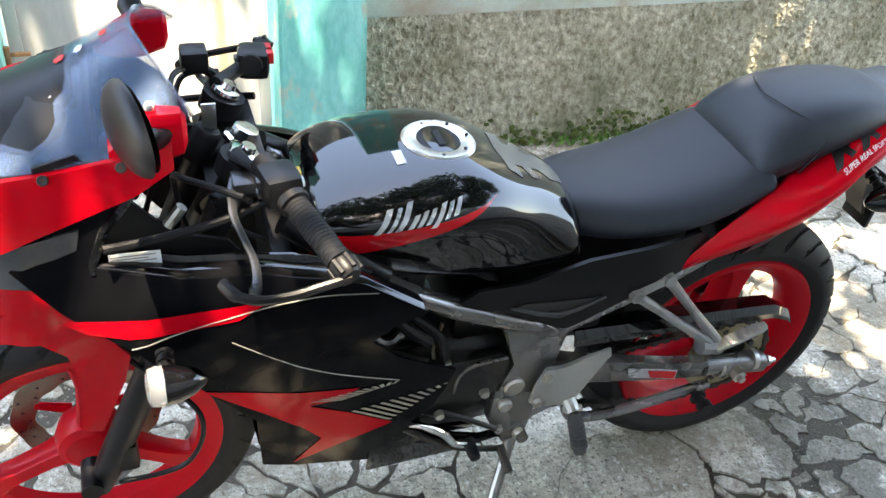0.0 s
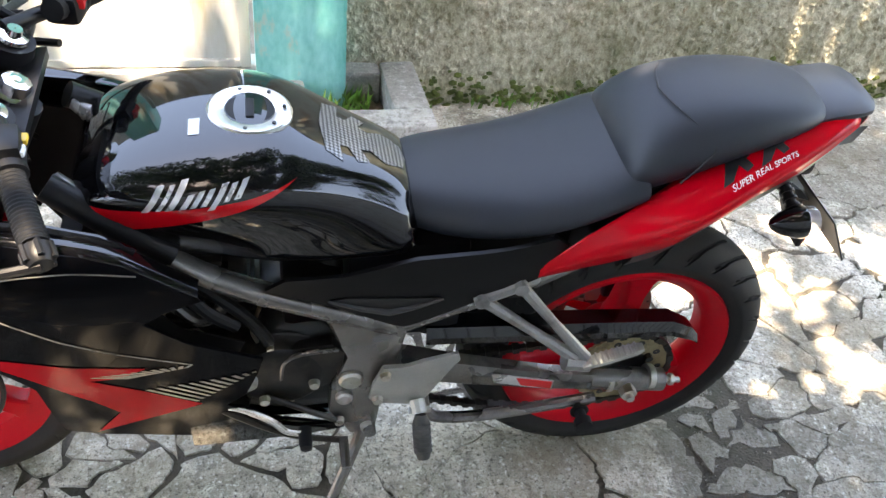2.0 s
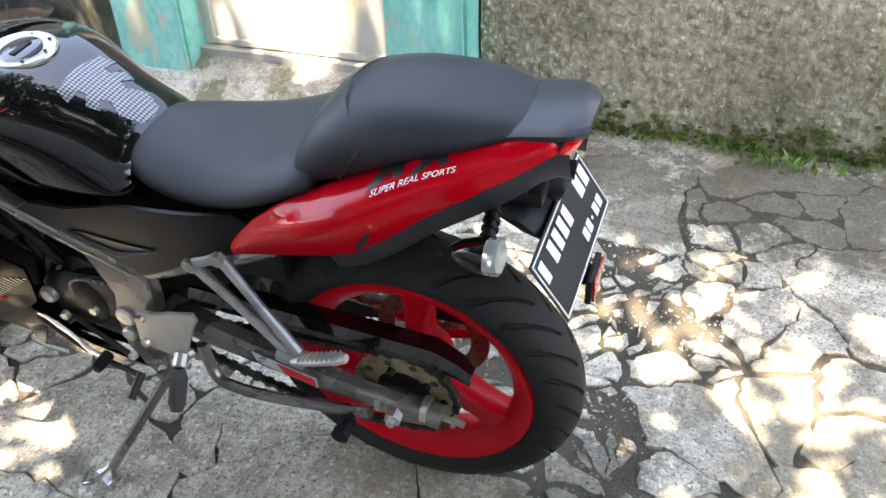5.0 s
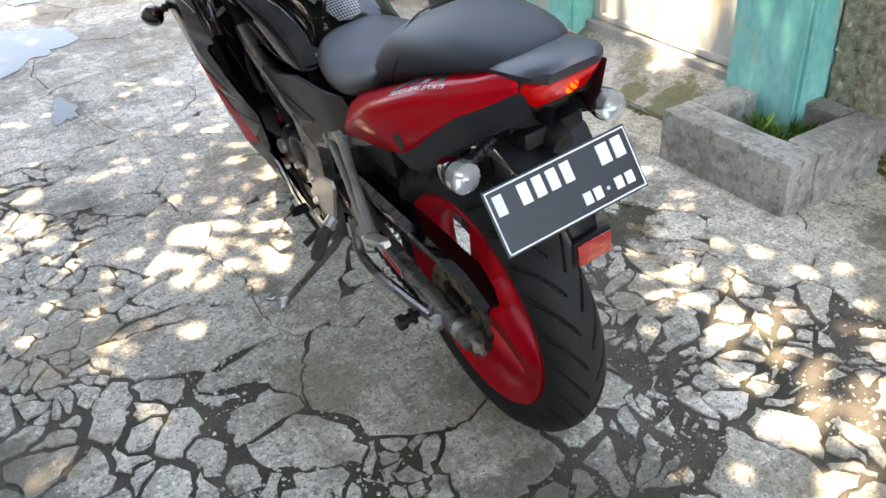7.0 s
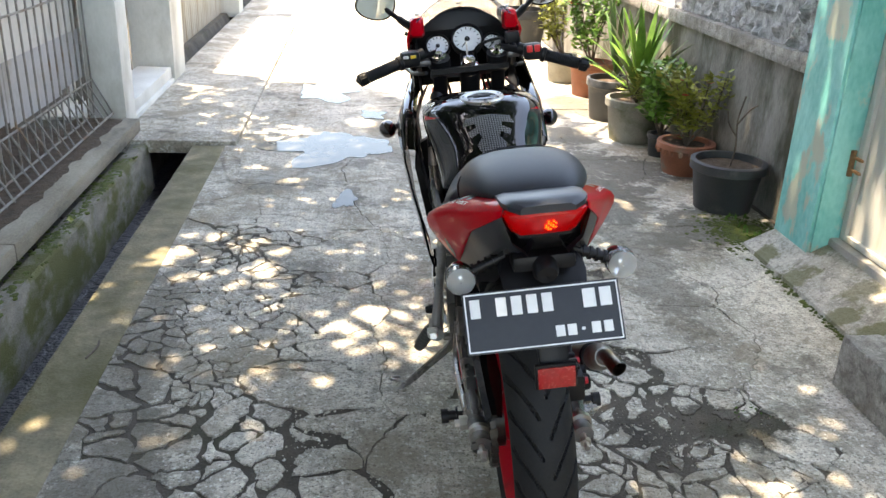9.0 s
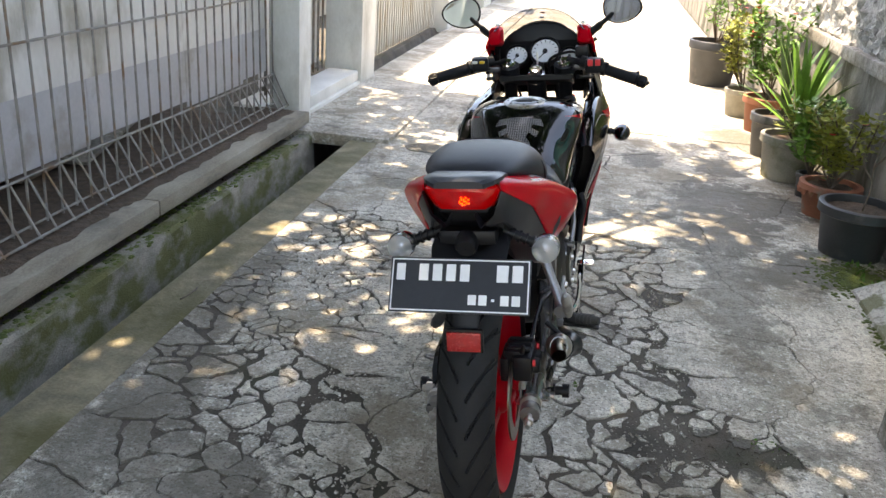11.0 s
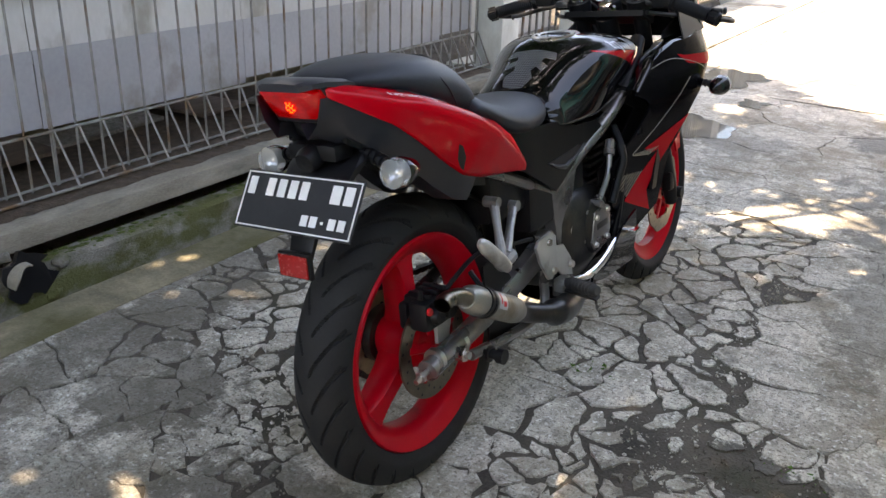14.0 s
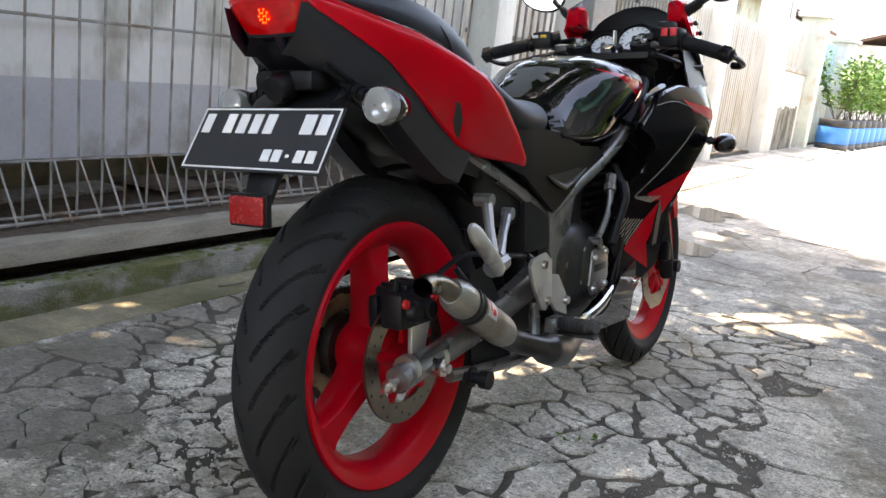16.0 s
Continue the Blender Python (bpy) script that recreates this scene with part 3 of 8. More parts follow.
# unseen lean-to added behind the fence to keep the yard in the dark
bm = bmesh.new()
box(bm, (-2.80, -6.2, -0.02), (-2.74, 3.45, 2.25), 0)
tagged(part("yard_wall", bm, MOSSCON, smooth=False), "brown back wall added to darken the yard behind the fence", "wall", kind="structure")
bm = bmesh.new()
quads(bm, [[(x, y, 2.16 + 0.016 * math.cos(y * 40) - 0.06 * (x + 2.0) + h) for y in np.linspace(-6.2, 3.45, 300)] for x, h in ((-2.83, 0.0), (-1.97, 0.0))], False)
yr = part("yard_roof", bm, SHEET)
ym = yr.modifiers.new("thick", "SOLIDIFY")
ym.thickness = 0.004
tagged(yr, "unseen grey corrugated roof added to shade the yard", "roof", kind="structure")
fence(-6.0, -2.6, -1.87, "fence runs")
fence(-2.6, 0.6, -1.87, "fence runs")
fence(0.6, 3.52, -1.87, "fence runs")


def post(x0, x1, y0, y1, h, label, m=WHITEWALL):
    bm = bmesh.new()
    box(bm, (x0, y0, -0.02), (x1, y1, h), 0.012)
    return tagged(part("gate_post", bm, m), label, "post", "gate posts")


post(-1.90, -1.70, 3.54, 3.76, 2.3, "tall white painted concrete post")
post(-2.02, -1.72, 5.02, 5.42, 2.3, "broad white painted concrete post with a plinth")
bm = bmesh.new()
box(bm, (-2.25, 3.78, -0.02), (-1.72, 5.0, 0.05), 0.01)
box(bm, (-1.98, 3.78, 0.05), (-1.74, 5.0, 0.13), 0.01)
tagged(part("plinth", bm, WHITEWALL), "low white plastered plinth between posts", "plinth", kind="structure")


def bar_fence(y0, y1, x, z0, z1, gap, r, m, label, category, group="", plate_m=None, name="bar_fence"):
    """Upright bars between two rails, with an optional sheet behind."""
    f = empty(name, label, category, Matrix.Translation((x, y0, 0)), group)
    L = y1 - y0
    for z in (z0 + 0.04, (z0 + z1) / 2, z1 - 0.05):
        bm = bmesh.new()
        box(bm, (-0.012, 0, z - 0.014), (0.012, L, z + 0.014), 0.003)
        part("rail", bm, m, f)
    n = max(2, int(L / gap))
    for k in range(n + 1):
        bm = bmesh.new()
        y = k * L / n
        box(bm, (0.013, y - r, z0), (0.013 + 2 * r, y + r, z1), 0.002)
        part("bar", bm, m, f)
    if plate_m:
        bm = bmesh.new()
        box(bm, (-0.03, 0, z0 + 0.02), (-0.026, L, z1 - 0.02), 0.001)
        part("sheet", bm, plate_m, f, smooth=False)
    return f


bar_fence(3.80, 4.98, -2.05, 0.12, 1.9, 0.10, 0.008, WIRE, "grey wire gate with sheets behind it", "fence", "", SHEET)
bar_fence(5.46, 8.9, -1.95, 0.06, 1.7, 0.09, 0.008, GATE, "white barred fence on a low plinth", "fence", "", GATE)
bar_fence(9.0, 11.9, -1.95, 0.06, 1.75, 0.11, 0.012, GATE, "white slatted house gate", "gate", "", GATE, "house_gate")
for y in (8.92, 12.0):
    g = empty("house_gate_post", "white house gate post with a dark number sign" if y > 10 else "plain white plastered house gate post", "post", Matrix.Translation((-1.95, y, 0)), "house gate posts")
    w = 0.75 if y > 10 else 0.32
    bm = bmesh.new()
    box(bm, (-0.16, 0, -0.02), (0.20, w, 2.75 if y > 10 else 2.1), 0.02)
    part("shaft", bm, WHITEWALL, g)
    bm = bmesh.new()
    box(bm, (-0.2, -0.04, 2.751 if y > 10 else 2.101), (0.24, w + 0.04, 2.83 if y > 10 else 2.18), 0.02)
    part("cap", bm, WHITEWALL, g)
    if y > 10:
        bm = bmesh.new()
        box(bm, (0.201, 0.30, 1.95), (0.206, 0.42, 2.20), 0.002)
        part("number_bar", bm, BLACKPRINT, g)
bm = bmesh.new()
box(bm, (-2.05, 12.78, -0.02), (-1.82, 15.0, 1.24), 0.015)
tagged(part("garden_wall", bm, WHITEWALL), "stained white plaster garden wall", "wall", kind="structure")
bm = bmesh.new()
box(bm, (-2.08, 12.78, 1.243), (-1.78, 15.0, 1.32), 0.012)
tagged(part("garden_wall_ledge", bm, BLOCKCON), "grey concrete ledge on the garden wall", "ledge", kind="structure")
r = random.Random(4)
bm = bmesh.new()
ys_ = [13.05 + 1.75 * k / 40 for k in range(41)]
quads(bm, [[(-1.817, q, -0.01), (-1.815, q, 0.35), (-1.816, q, 0.66 + 0.10 * noise.noise((q * 5, 0, 1)) + 0.06 * r.random())] for q in ys_], False)
tagged(part("bare_render", bm, PLINTH, smooth=False), "dark bare patch where the plaster has peeled off", "wall patch", kind="structure")
bar_fence(12.8, 14.95, -1.93, 1.33, 2.05, 0.11, 0.013, GATE, "white railing on a garden wall", "fence")


def capped_post(x, y, h, w, m, label):
    g = empty("garden_post", label, "post", Matrix.Translation((x, y, 0)), "garden posts")
    bm = bmesh.new()
    box(bm, (0, 0, -0.02), (w, w, h), 0.015)
    part("shaft", bm, m, g)
    bm = bmesh.new()
    o = w / 2
    quads(bm, [[(o + a * q, o + b * q, z) for a, b in ((-1, -1), (1, -1), (1, 1), (-1, 1))] for q, z in ((o + 0.06, h + 0.002), (o + 0.07, h + 0.07), (o * 0.9, h + 0.10), (0.03, h + 0.24))])
    part("cap", bm, WHITEWALL, g, smooth=False)
    return g


capped_post(-2.05, 15.02, 2.22, 0.42, BAND, "pale post with a white pyramid cap")
capped_post(-2.05, 18.9, 2.10, 0.45, WHITEWALL, "broad white post with a white cap")
bm = bmesh.new()
box(bm, (-2.05, 15.46, -0.02), (-1.90, 18.88, 1.15), 0.015)
tagged(part("garden_wall_teal", bm, BAND), "pale green plastered garden wall", "wall", kind="structure")
PALETEAL = surf("pale_teal_paint", (0.30, 0.46, 0.46), (0.42, 0.58, 0.58), 5, 0.6, fine=60, bump=0.2, depth=0.003, stain=(0.42, 0.46, 0.42), stain_scale=3)
bar_fence(15.5, 18.85, -1.95, 1.16, 2.0, 0.11, 0.013, PALETEAL, "pale teal railing on a garden wall", "fence", "", PALETEAL)
bm = bmesh.new()
box(bm, (-2.05, 19.37, -0.02), (-1.90, 33, 1.9), 0.015)
tagged(part("garden_wall_end", bm, WHITEWALL), "long white boundary wall", "wall", kind="structure")


def house(x0, x1, y0, y1, h, face, wall_m, label):
    """A plain house with windows on the lane side and a tiled pitched roof."""
    hs = empty("house", label, "house", Matrix.Translation((x0, y0, 0)), "houses")
    w, d = x1 - x0, y1 - y0
    bm = bmesh.new()
    box(bm, (0, 0, -0.02), (w, d, h), 0.02)
    part("wall", bm, wall_m, hs)
    bm = bmesh.new()
    for s in (0, 1):
        a, b = (-0.4, h - 0.1), (w / 2, h + 1.1)
        if s:
            a = (w + 0.4, h - 0.1)
        plate_pts = [(a[0], -0.4, a[1]), (b[0], -0.4, b[1]), (b[0], d + 0.4, b[1]), (a[0], d + 0.4, a[1])]
        lo = [bm.verts.new(p) for p in plate_pts]
        hi = [bm.verts.new((p[0], p[1], p[2] + 0.09)) for p in plate_pts]
        bm.faces.new(lo)
        bm.faces.new(hi[::-1])
        for i in range(4):
            bm.faces.new((lo[i], lo[(i + 1) % 4], hi[(i + 1) % 4], hi[i]))
    part("roof", bm, ROOFTILE, hs, smooth=False)
    fx = w if face > 0 else 0
    for k in range(2):
        yy = d * (0.25 + 0.45 * k)
        bm = bmesh.new()
        box(bm, (fx - 0.03, yy - 0.55, 1.0), (fx + 0.03, yy + 0.55, 2.1), 0.01)
        win = part("window", bm, WHITEWALL, hs)
        bm = bmesh.new()
        box(bm, (fx + face * 0.031 - 0.004, yy - 0.47, 1.08), (fx + face * 0.031 + 0.004, yy + 0.47, 2.02), 0.002)
        part("pane", bm, DARKGLASS, win, smooth=False)
    return hs


house(-8.5, -3.4, 8.6, 14.5, 2.9, 1, WHITEWALL, "white plastered house with a brown tiled roof")
house(-8.5, -2.9, 14.2, 22.5, 2.55, 1, BAND, "pale green plastered house with a brown tiled roof")
house(-3.2, 3.4, 33, 38, 3.0, 1, WHITEWALL, "white plastered house closing the lane")
house(-8.6, -3.6, -4.5, 5.5, 3.0, 1, WHITEWALL, "white plastered house behind the sheet fence")

# right-hand wall with roughcast panel
bm = bmesh.new()
box(bm, (1.54, -9, -0.05), (1.72, 0.70, 2.3), 0.0)
tagged(part("wall_right_near", bm, BAND, smooth=False), "pale green plastered boundary wall", "wall", kind="structure")
bm = bmesh.new()
box(bm, (1.50, -9, 0.525), (1.54, 0.53, 0.60), 0.006)
tagged(part("trim", bm, BAND), "smooth plaster band above the roughcast", "trim", kind="structure")
bm = bmesh.new()
nu, nv = 760, 88
vs = [[bm.verts.new((1.508 - 0.014 * max(0, noise.fractal((0.0, (-4.2 + 4.72 * i / nu) * 62, (-0.02 + 0.545 * j / nv) * 62), 0.7, 2.2, 3)) - 0.012 * max(0, 0.10 - (-0.02 + 0.545 * j / nv)) / 0.1,
                     -4.2 + 4.72 * i / nu, -0.02 + 0.545 * j / nv)) for j in range(nv + 1)] for i in range(nu + 1)]
for i in range(nu):
    for j in range(nv):
        bm.faces.new((vs[i][j], vs[i + 1][j], vs[i + 1][j + 1], vs[i][j + 1]))
ROUGHCAST = surf("grey_roughcast", (0.17, 0.150, 0.098), (0.58, 0.535, 0.41), 34, 0.92, fine=130, bump=1.0, depth=0.010, stain=(0.13, 0.125, 0.062), stain_scale=1.8, stain_cut=(0.50, 0.72))
tagged(part("roughcast", bm, ROUGHCAST), "grey pebbly roughcast with moss low down", "wall facing", kind="structure")
bm = bmesh.new()
box(bm, (1.515, -9, -0.05), (1.541, -4.2, 0.525), 0)
tagged(part("roughcast_far", bm, ROUGHCAST, smooth=False), "grey roughcast wall facing", "wall facing", kind="structure")


def pillar(y0, y1, label):
    bm = bmesh.new()
    r = bmesh.ops.create_cube(bm, size=1.0)
    for v in r["verts"]:
        v.co = Vector((1.372 + (v.co.x + 0.5) * 0.24, y0 + (v.co.y + 0.5) * (y1 - y0), -0.03 + (v.co.z + 0.5) * 2.3))
    bmesh.ops.bevel(bm, geom=bm.edges[:], offset=0.012, segments=2, affect="EDGES")
    return tagged(part("gate_pillar", bm, TEAL), label, "pillar", "gate pillars")


pillar(0.53, 0.815, "turquoise painted gate pillar with peeling and painted sunlit patches")
pillar(1.60, 1.90, "turquoise gate pillar streaked with algae, with painted sunlit patches")

gate = empty("metal_gate", "white painted sheet metal gate with rust streaks", "gate", Matrix.Translation((1.50, 0.83, 0)))
bm = bmesh.new()
box(bm, (-0.004, 0.0, 0.155), (0.004, 0.755, 2.0), 0.002)
part("sheet", bm, GATE, gate, smooth=False)
for a, b in (((-0.02, 0.0, 0.15), (0.02, 0.035, 2.0)), ((-0.02, 0.72, 0.15), (0.02, 0.755, 2.0)), ((-0.018, 0.035, 0.15), (0.018, 0.72, 0.175)), ((-0.018, 0.035, 1.05), (0.018, 0.72, 1.085))):
    bm = bmesh.new()
    box(bm, a, b, 0.004)
    part("frame_bar", bm, GATE, gate)
for z in (0.45, 1.5):
    bm = bmesh.new()
    tube(bm, [(-0.03, 0.765, z - 0.05), (-0.03, 0.765, z + 0.05)], 0.011, 10)
    box(bm, (-0.034, 0.70, z - 0.03), (-0.024, 0.765, z - 0.02))
    box(bm, (-0.034, 0.70, z + 0.02), (-0.024, 0.765, z + 0.03))
    part("hinge", bm, RUST, gate)
bm = bmesh.new()
box(bm, (1.45, 0.80, -0.02), (1.60, 1.62, 0.145), 0.01)
tagged(part("gate_sill", bm, SMOOTHCON), "concrete sill under the gate", "sill", kind="structure")
bm = bmesh.new()
ring = lambda y: [(1.235, y, -0.02), (1.245, y, 0.016), (1.40, y, 0.09), (1.47, y, 0.125), (1.47, y, -0.02)]
quads(bm, [ring(0.82), ring(1.3), ring(1.88)])
tagged(part("gate_ramp", bm, RAMPCON), "sloping concrete ramp before the gate", "ramp", kind="structure")

# planter box: front, two ends and a low back
planter = tagged(empty("planter", "", ""), "square grey concrete planter box against the pillar", "planter", kind="structure")
for lo, hi in (((1.045, 0.285, -0.02), (1.165, 0.77, 0.165)), ((1.168, 0.285, -0.02), (1.50, 0.405, 0.163)), ((1.168, 0.665, -0.02), (1.37, 0.77, 0.163)), ((1.42, 0.408, -0.02), (1.50, 0.77, 0.160))):
    bm = bmesh.new()
    box(bm, lo, hi, 0.014)
    bmesh.ops.subdivide_edges(bm, edges=[e for e in bm.edges if e.calc_length() > 0.06], cuts=5, use_grid_fill=True)
    for v in bm.verts:
        v.co += Vector((noise.noise(v.co * 14), noise.noise(v.co * 14 + Vector((7, 0, 0))), noise.noise(v.co * 11 + Vector((0, 9, 0))))) * 0.005
    part("planter_wall", bm, BLOCKCON, planter)
bm = bmesh.new()
gr = [[bm.verts.new((1.16 + 0.36 * i / 14, 0.39 + 0.30 * j / 12, 0.05 + 0.03 * noise.noise((i * 0.7, j * 0.7, 1)))) for j in range(13)] for i in range(15)]
for i in range(14):
    for j in range(12):
        bm.faces.new((gr[i][j], gr[i + 1][j], gr[i + 1][j + 1], gr[i][j + 1]))
tagged(part("planter_soil", bm, SOIL), "dark soil inside the planter box", "soil", kind="stuff")

# wall beyond the gate: plinth, ledge, roughcast
bm = bmesh.new()
box(bm, (1.53, 1.86, -0.05), (1.74, 16, 0.70), 0.0)
tagged(part("wall_right_far", bm, PLINTH, smooth=False), "grey mossy plastered wall foot", "wall", kind="structure")
bm = bmesh.new()
box(bm, (1.49, 1.86, 0.69), (1.74, 16, 0.765), 0.01)
tagged(part("wall_ledge", bm, BLOCKCON), "grey concrete ledge along the wall", "ledge", kind="structure")
bm = bmesh.new()
nu, nv = 300, 44
vs = [[bm.verts.new((1.545 - 0.055 * max(0, noise.fractal((4.0, (1.88 + 6.2 * i / nu) * 16, (0.76 + 1.0 * j / nv) * 16), 0.8, 2.1, 3)), 1.88 + 6.2 * i / nu, 0.76 + 1.0 * j / nv)) for j in range(nv + 1)] for i in range(nu + 1)]
for i in range(nu):
    for j in range(nv):
        bm.faces.new((vs[i][j], vs[i + 1][j], vs[i + 1][j + 1], vs[i][j + 1]))
tagged(part("roughcast_upper", bm, surf("pale_roughcast", (0.16, 0.16, 0.155), (0.56, 0.56, 0.54), 26, 0.9, fine=110, bump=0.8, depth=0.01)), "pale lumpy roughcast above the ledge", "wall facing", kind="structure")
bm = bmesh.new()
box(bm, (1.55, 1.86, 0.76), (1.74, 16, 2.3), 0)
tagged(part("wall_upper", bm, WHITEWALL, smooth=False), "white upper boundary wall", "wall", kind="structure")
from mathutils.bvhtree import BVHTree


# ---- motorcycle: x to its right, y ahead, z up, leaning on its side stand ----
bike = empty("motorcycle", "red and black sport motorcycle leaning on its side stand", "motorcycle", pose(0.017, 0, 0.002, 0, -7.0, -1.2))
RA = Vector((-0.018, 0.165, 0.306))       # rear axle
FA = Vector((0, 1.425, 0.292))       # front axle
HEAD = Vector((0, 1.135, 0.86))      # steering head
STEER_AXIS = Vector((0, -0.447, 0.894))
STEER = Matrix.Translation(HEAD) @ Matrix.Rotation(radians(0.8), 4, STEER_AXIS) @ Matrix.Translation(-HEAD)


def steered(bm):
    bmesh.ops.transform(bm, matrix=STEER, verts=bm.verts)
    return bm


def tyre_mesh(c, R, half, rim_r, grooves, na=1040, nb=84):
    """A tyre with grooves cut into the tread."""
    bm = bmesh.new()
    rows = []
    H = R - rim_r
    for i in range(na):
        a = i * math.tau / na
        row = []
        for j in range(nb + 1):
            s = -1 + 2 * j / nb
            ph = s * radians(122)
            # cross-section: round crown, bulging walls, narrow bead
            x = half * math.sin(ph) * (1.0 if abs(s) < 0.75 else 1.0 - 0.18 * (abs(s) - 0.75) / 0.25)
            r = rim_r + H * (0.36 + 0.64 * math.cos(ph)) if abs(s) < 0.75 else rim_r + H * (0.36 + 0.64 * math.cos(radians(122) * 0.75)) * (1 - (abs(s) - 0.75) / 0.25)
            r = rim_r + max(0.0, (r - rim_r))
            t = (a / math.tau * grooves + 2.5 * abs(s) ** 0.75 + (0.5 if s > 0 else 0)) % 1.0
            t2 = (a / math.tau * grooves + 1.5 * abs(s) + 0.60 + (0.5 if s > 0 else 0)) % 1.0
            cut = (t < 0.11 and 0.05 < abs(s) < 0.56) or (t2 < 0.08 and 0.34 < abs(s) < 0.66) or (abs(s) < 0.03 and half < 0.05)
            if cut:
                r -= 0.0055
                x *= 0.975
            row.append(bm.verts.new((c.x + x, c.y + r * math.cos(a), c.z + r * math.sin(a))))
        rows.append(row)
    for i in range(na):
        p, q = rows[i], rows[(i + 1) % na]
        for j in range(nb):
            bm.faces.new((p[j], p[j + 1], q[j + 1], q[j]))
    return bm


def wheel(c, R, half, rim_r, grooves, width, spoke_w, turn, st):
    """Tyre, rim with three broad hollow spokes, and hub."""
    w = empty("wheel", "", "")
    w.parent = bike
    f = steered if st else (lambda b: b)
    part("tyre", f(tyre_mesh(c, R, half, rim_r - 0.004, grooves)), RUBBER, w, "worn black tyre with slanted tread grooves")
    bm = bmesh.new()
    k = rim_r
    prof = [(k, -width), (k + 0.004, -width + 0.006), (k - 0.004, -width + 0.010), (k - 0.014, -width + 0.016), (k - 0.030, -width * 0.45), (k - 0.030, width * 0.45),
            (k - 0.014, width - 0.016), (k - 0.004, width - 0.010), (k + 0.004, width - 0.006), (k, width),
            (k - 0.010, width - 0.002), (k - 0.024, width - 0.016), (k - 0.042, width * 0.40), (k - 0.042, -width * 0.40), (k - 0.024, -width + 0.016), (k - 0.010, -width + 0.002), (k, -width)]
    lathe(bm, prof, c, (1, 0, 0), 72)
    rim = part("rim", f(bm), WHEELRED, w, "red painted alloy rim", angle=50)
    bm = bmesh.new()
    lathe(bm, [(0.001, -width * 1.05), (0.040, -width * 1.05), (0.052, -width * 0.8), (0.058, 0), (0.052, width * 0.8), (0.040, width * 1.05), (0.001, width * 1.05)], c, (1, 0, 0), 40)
    part("hub", f(bm), WHEELRED, w)
    for q in range(3):
        a = radians(turn + 120 * q)
        d, n = Vector((0, math.cos(a), math.sin(a))), Vector((0, -math.sin(a), math.cos(a)))
        rings = []
        for r, sw, th in ((0.035, spoke_w * 0.75, width * 0.75), (0.08, spoke_w * 0.62, width * 0.60), (0.14, spoke_w * 0.60, width * 0.55), (k - 0.05, spoke_w * 0.85, width * 0.50), (k - 0.034, spoke_w * 1.25, width * 0.48)):
            o = c + d * r
            sq = []
            for u, v in ((-1, -0.7), (-0.75, -1), (0.75, -1), (1, -0.7), (1, 0.7), (0.75, 1), (-0.75, 1), (-1, 0.7)):
                sq.append(o + n * (u * sw / 2) + Vector((v * th, 0, 0)))
            rings.append(sq)
        part("spoke", f(loft(rings)), WHEELRED, w, angle=40)
    return w


def disc(c, x, r, hole_r, mat, parent, st, wavy=0.0):
    """A drilled brake disc."""
    bm = bmesh.new()
    n = 96
    ri = r * 0.68
    out = lambda k: r * (1 + wavy * math.cos(k * math.tau / n * 10))
    rings = []
    for rr, xx in ((0, -0.0022), (1, -0.0022), (1, 0.0022), (0, 0.0022), (0, -0.0022)):
        rings.append([c + Vector((x + xx, (out(k) if rr else ri * (1 + wavy * 1.5 * math.cos(k * math.tau / n * 10))) * math.cos(k * math.tau / n), (out(k) if rr else ri * (1 + wavy * 1.5 * math.cos(k * math.tau / n * 10))) * math.sin(k * math.tau / n))) for k in range(n)])
    quads(bm, rings, True, False)
    f = steered if st else (lambda b: b)
    d = part("brake_disc", f(bm), mat, parent, "worn drilled brake disc", angle=40)
    bm = bmesh.new()
    for k in range(30):
        a = k * math.tau / 30
        rr = r * (0.76 + 0.085 * (k % 3))
        for sx in (-1, 1):
            o = c + Vector((x + sx * 0.00235, rr * math.cos(a), rr * math.sin(a)))
            vs = [bm.verts.new(o + hole_r * Vector((0, math.cos(q * math.tau / 8), math.sin(q * math.tau / 8)))) for q in range(8)]
            bm.faces.new(vs)
    part("disc_hole", f(bm), BLACKPRINT, d, kind="stuff")
    bm = bmesh.new()
    for k in range(5):
        a = k * math.tau / 5 + 0.4
        d1 = Vector((0, math.cos(a), math.sin(a)))
        tube(bm, [c + Vector((x, 0, 0)) + d1 * r * 0.25, c + Vector((x, 0, 0)) + d1 * r * 0.72], [0.013, 0.009], 8, flat=0.5)
    part("disc_carrier", f(bm), WHEELRED, parent)
    return d


rear = wheel(RA, 0.306, 0.060, 0.226, 26, 0.052, 0.070, 95, False)
disc(RA, 0.066, 0.112, 0.0032, BRONZE, rear, False)
front = wheel(FA, 0.292, 0.047, 0.224, 24, 0.036, 0.055, 95, True)
disc(FA, 0.058, 0.128, 0.0032, BRONZE, front, True, 0.02)

# sprocket, chain
bm = bmesh.new()
n = 84
ring_of = lambda rr, x: [RA + Vector((x, (rr * (1 + (0.03 if k % 2 else 0))) * math.cos(k * math.tau / n), (rr * (1 + (0.03 if k % 2 else 0))) * math.sin(k * math.tau / n))) for k in range(n)]
ring_in = lambda rr, x: [RA + Vector((x, rr * math.cos(k * math.tau / n), rr * math.sin(k * math.tau / n))) for k in range(n)]
quads(bm, [ring_in(0.052, -0.081), ring_of(0.094, -0.081), ring_of(0.094, -0.075), ring_in(0.052, -0.075), ring_in(0.052, -0.081)], True, False)
sprocket = part("sprocket", bm, BRASSY, rear, "worn golden rear sprocket")
bm = bmesh.new()
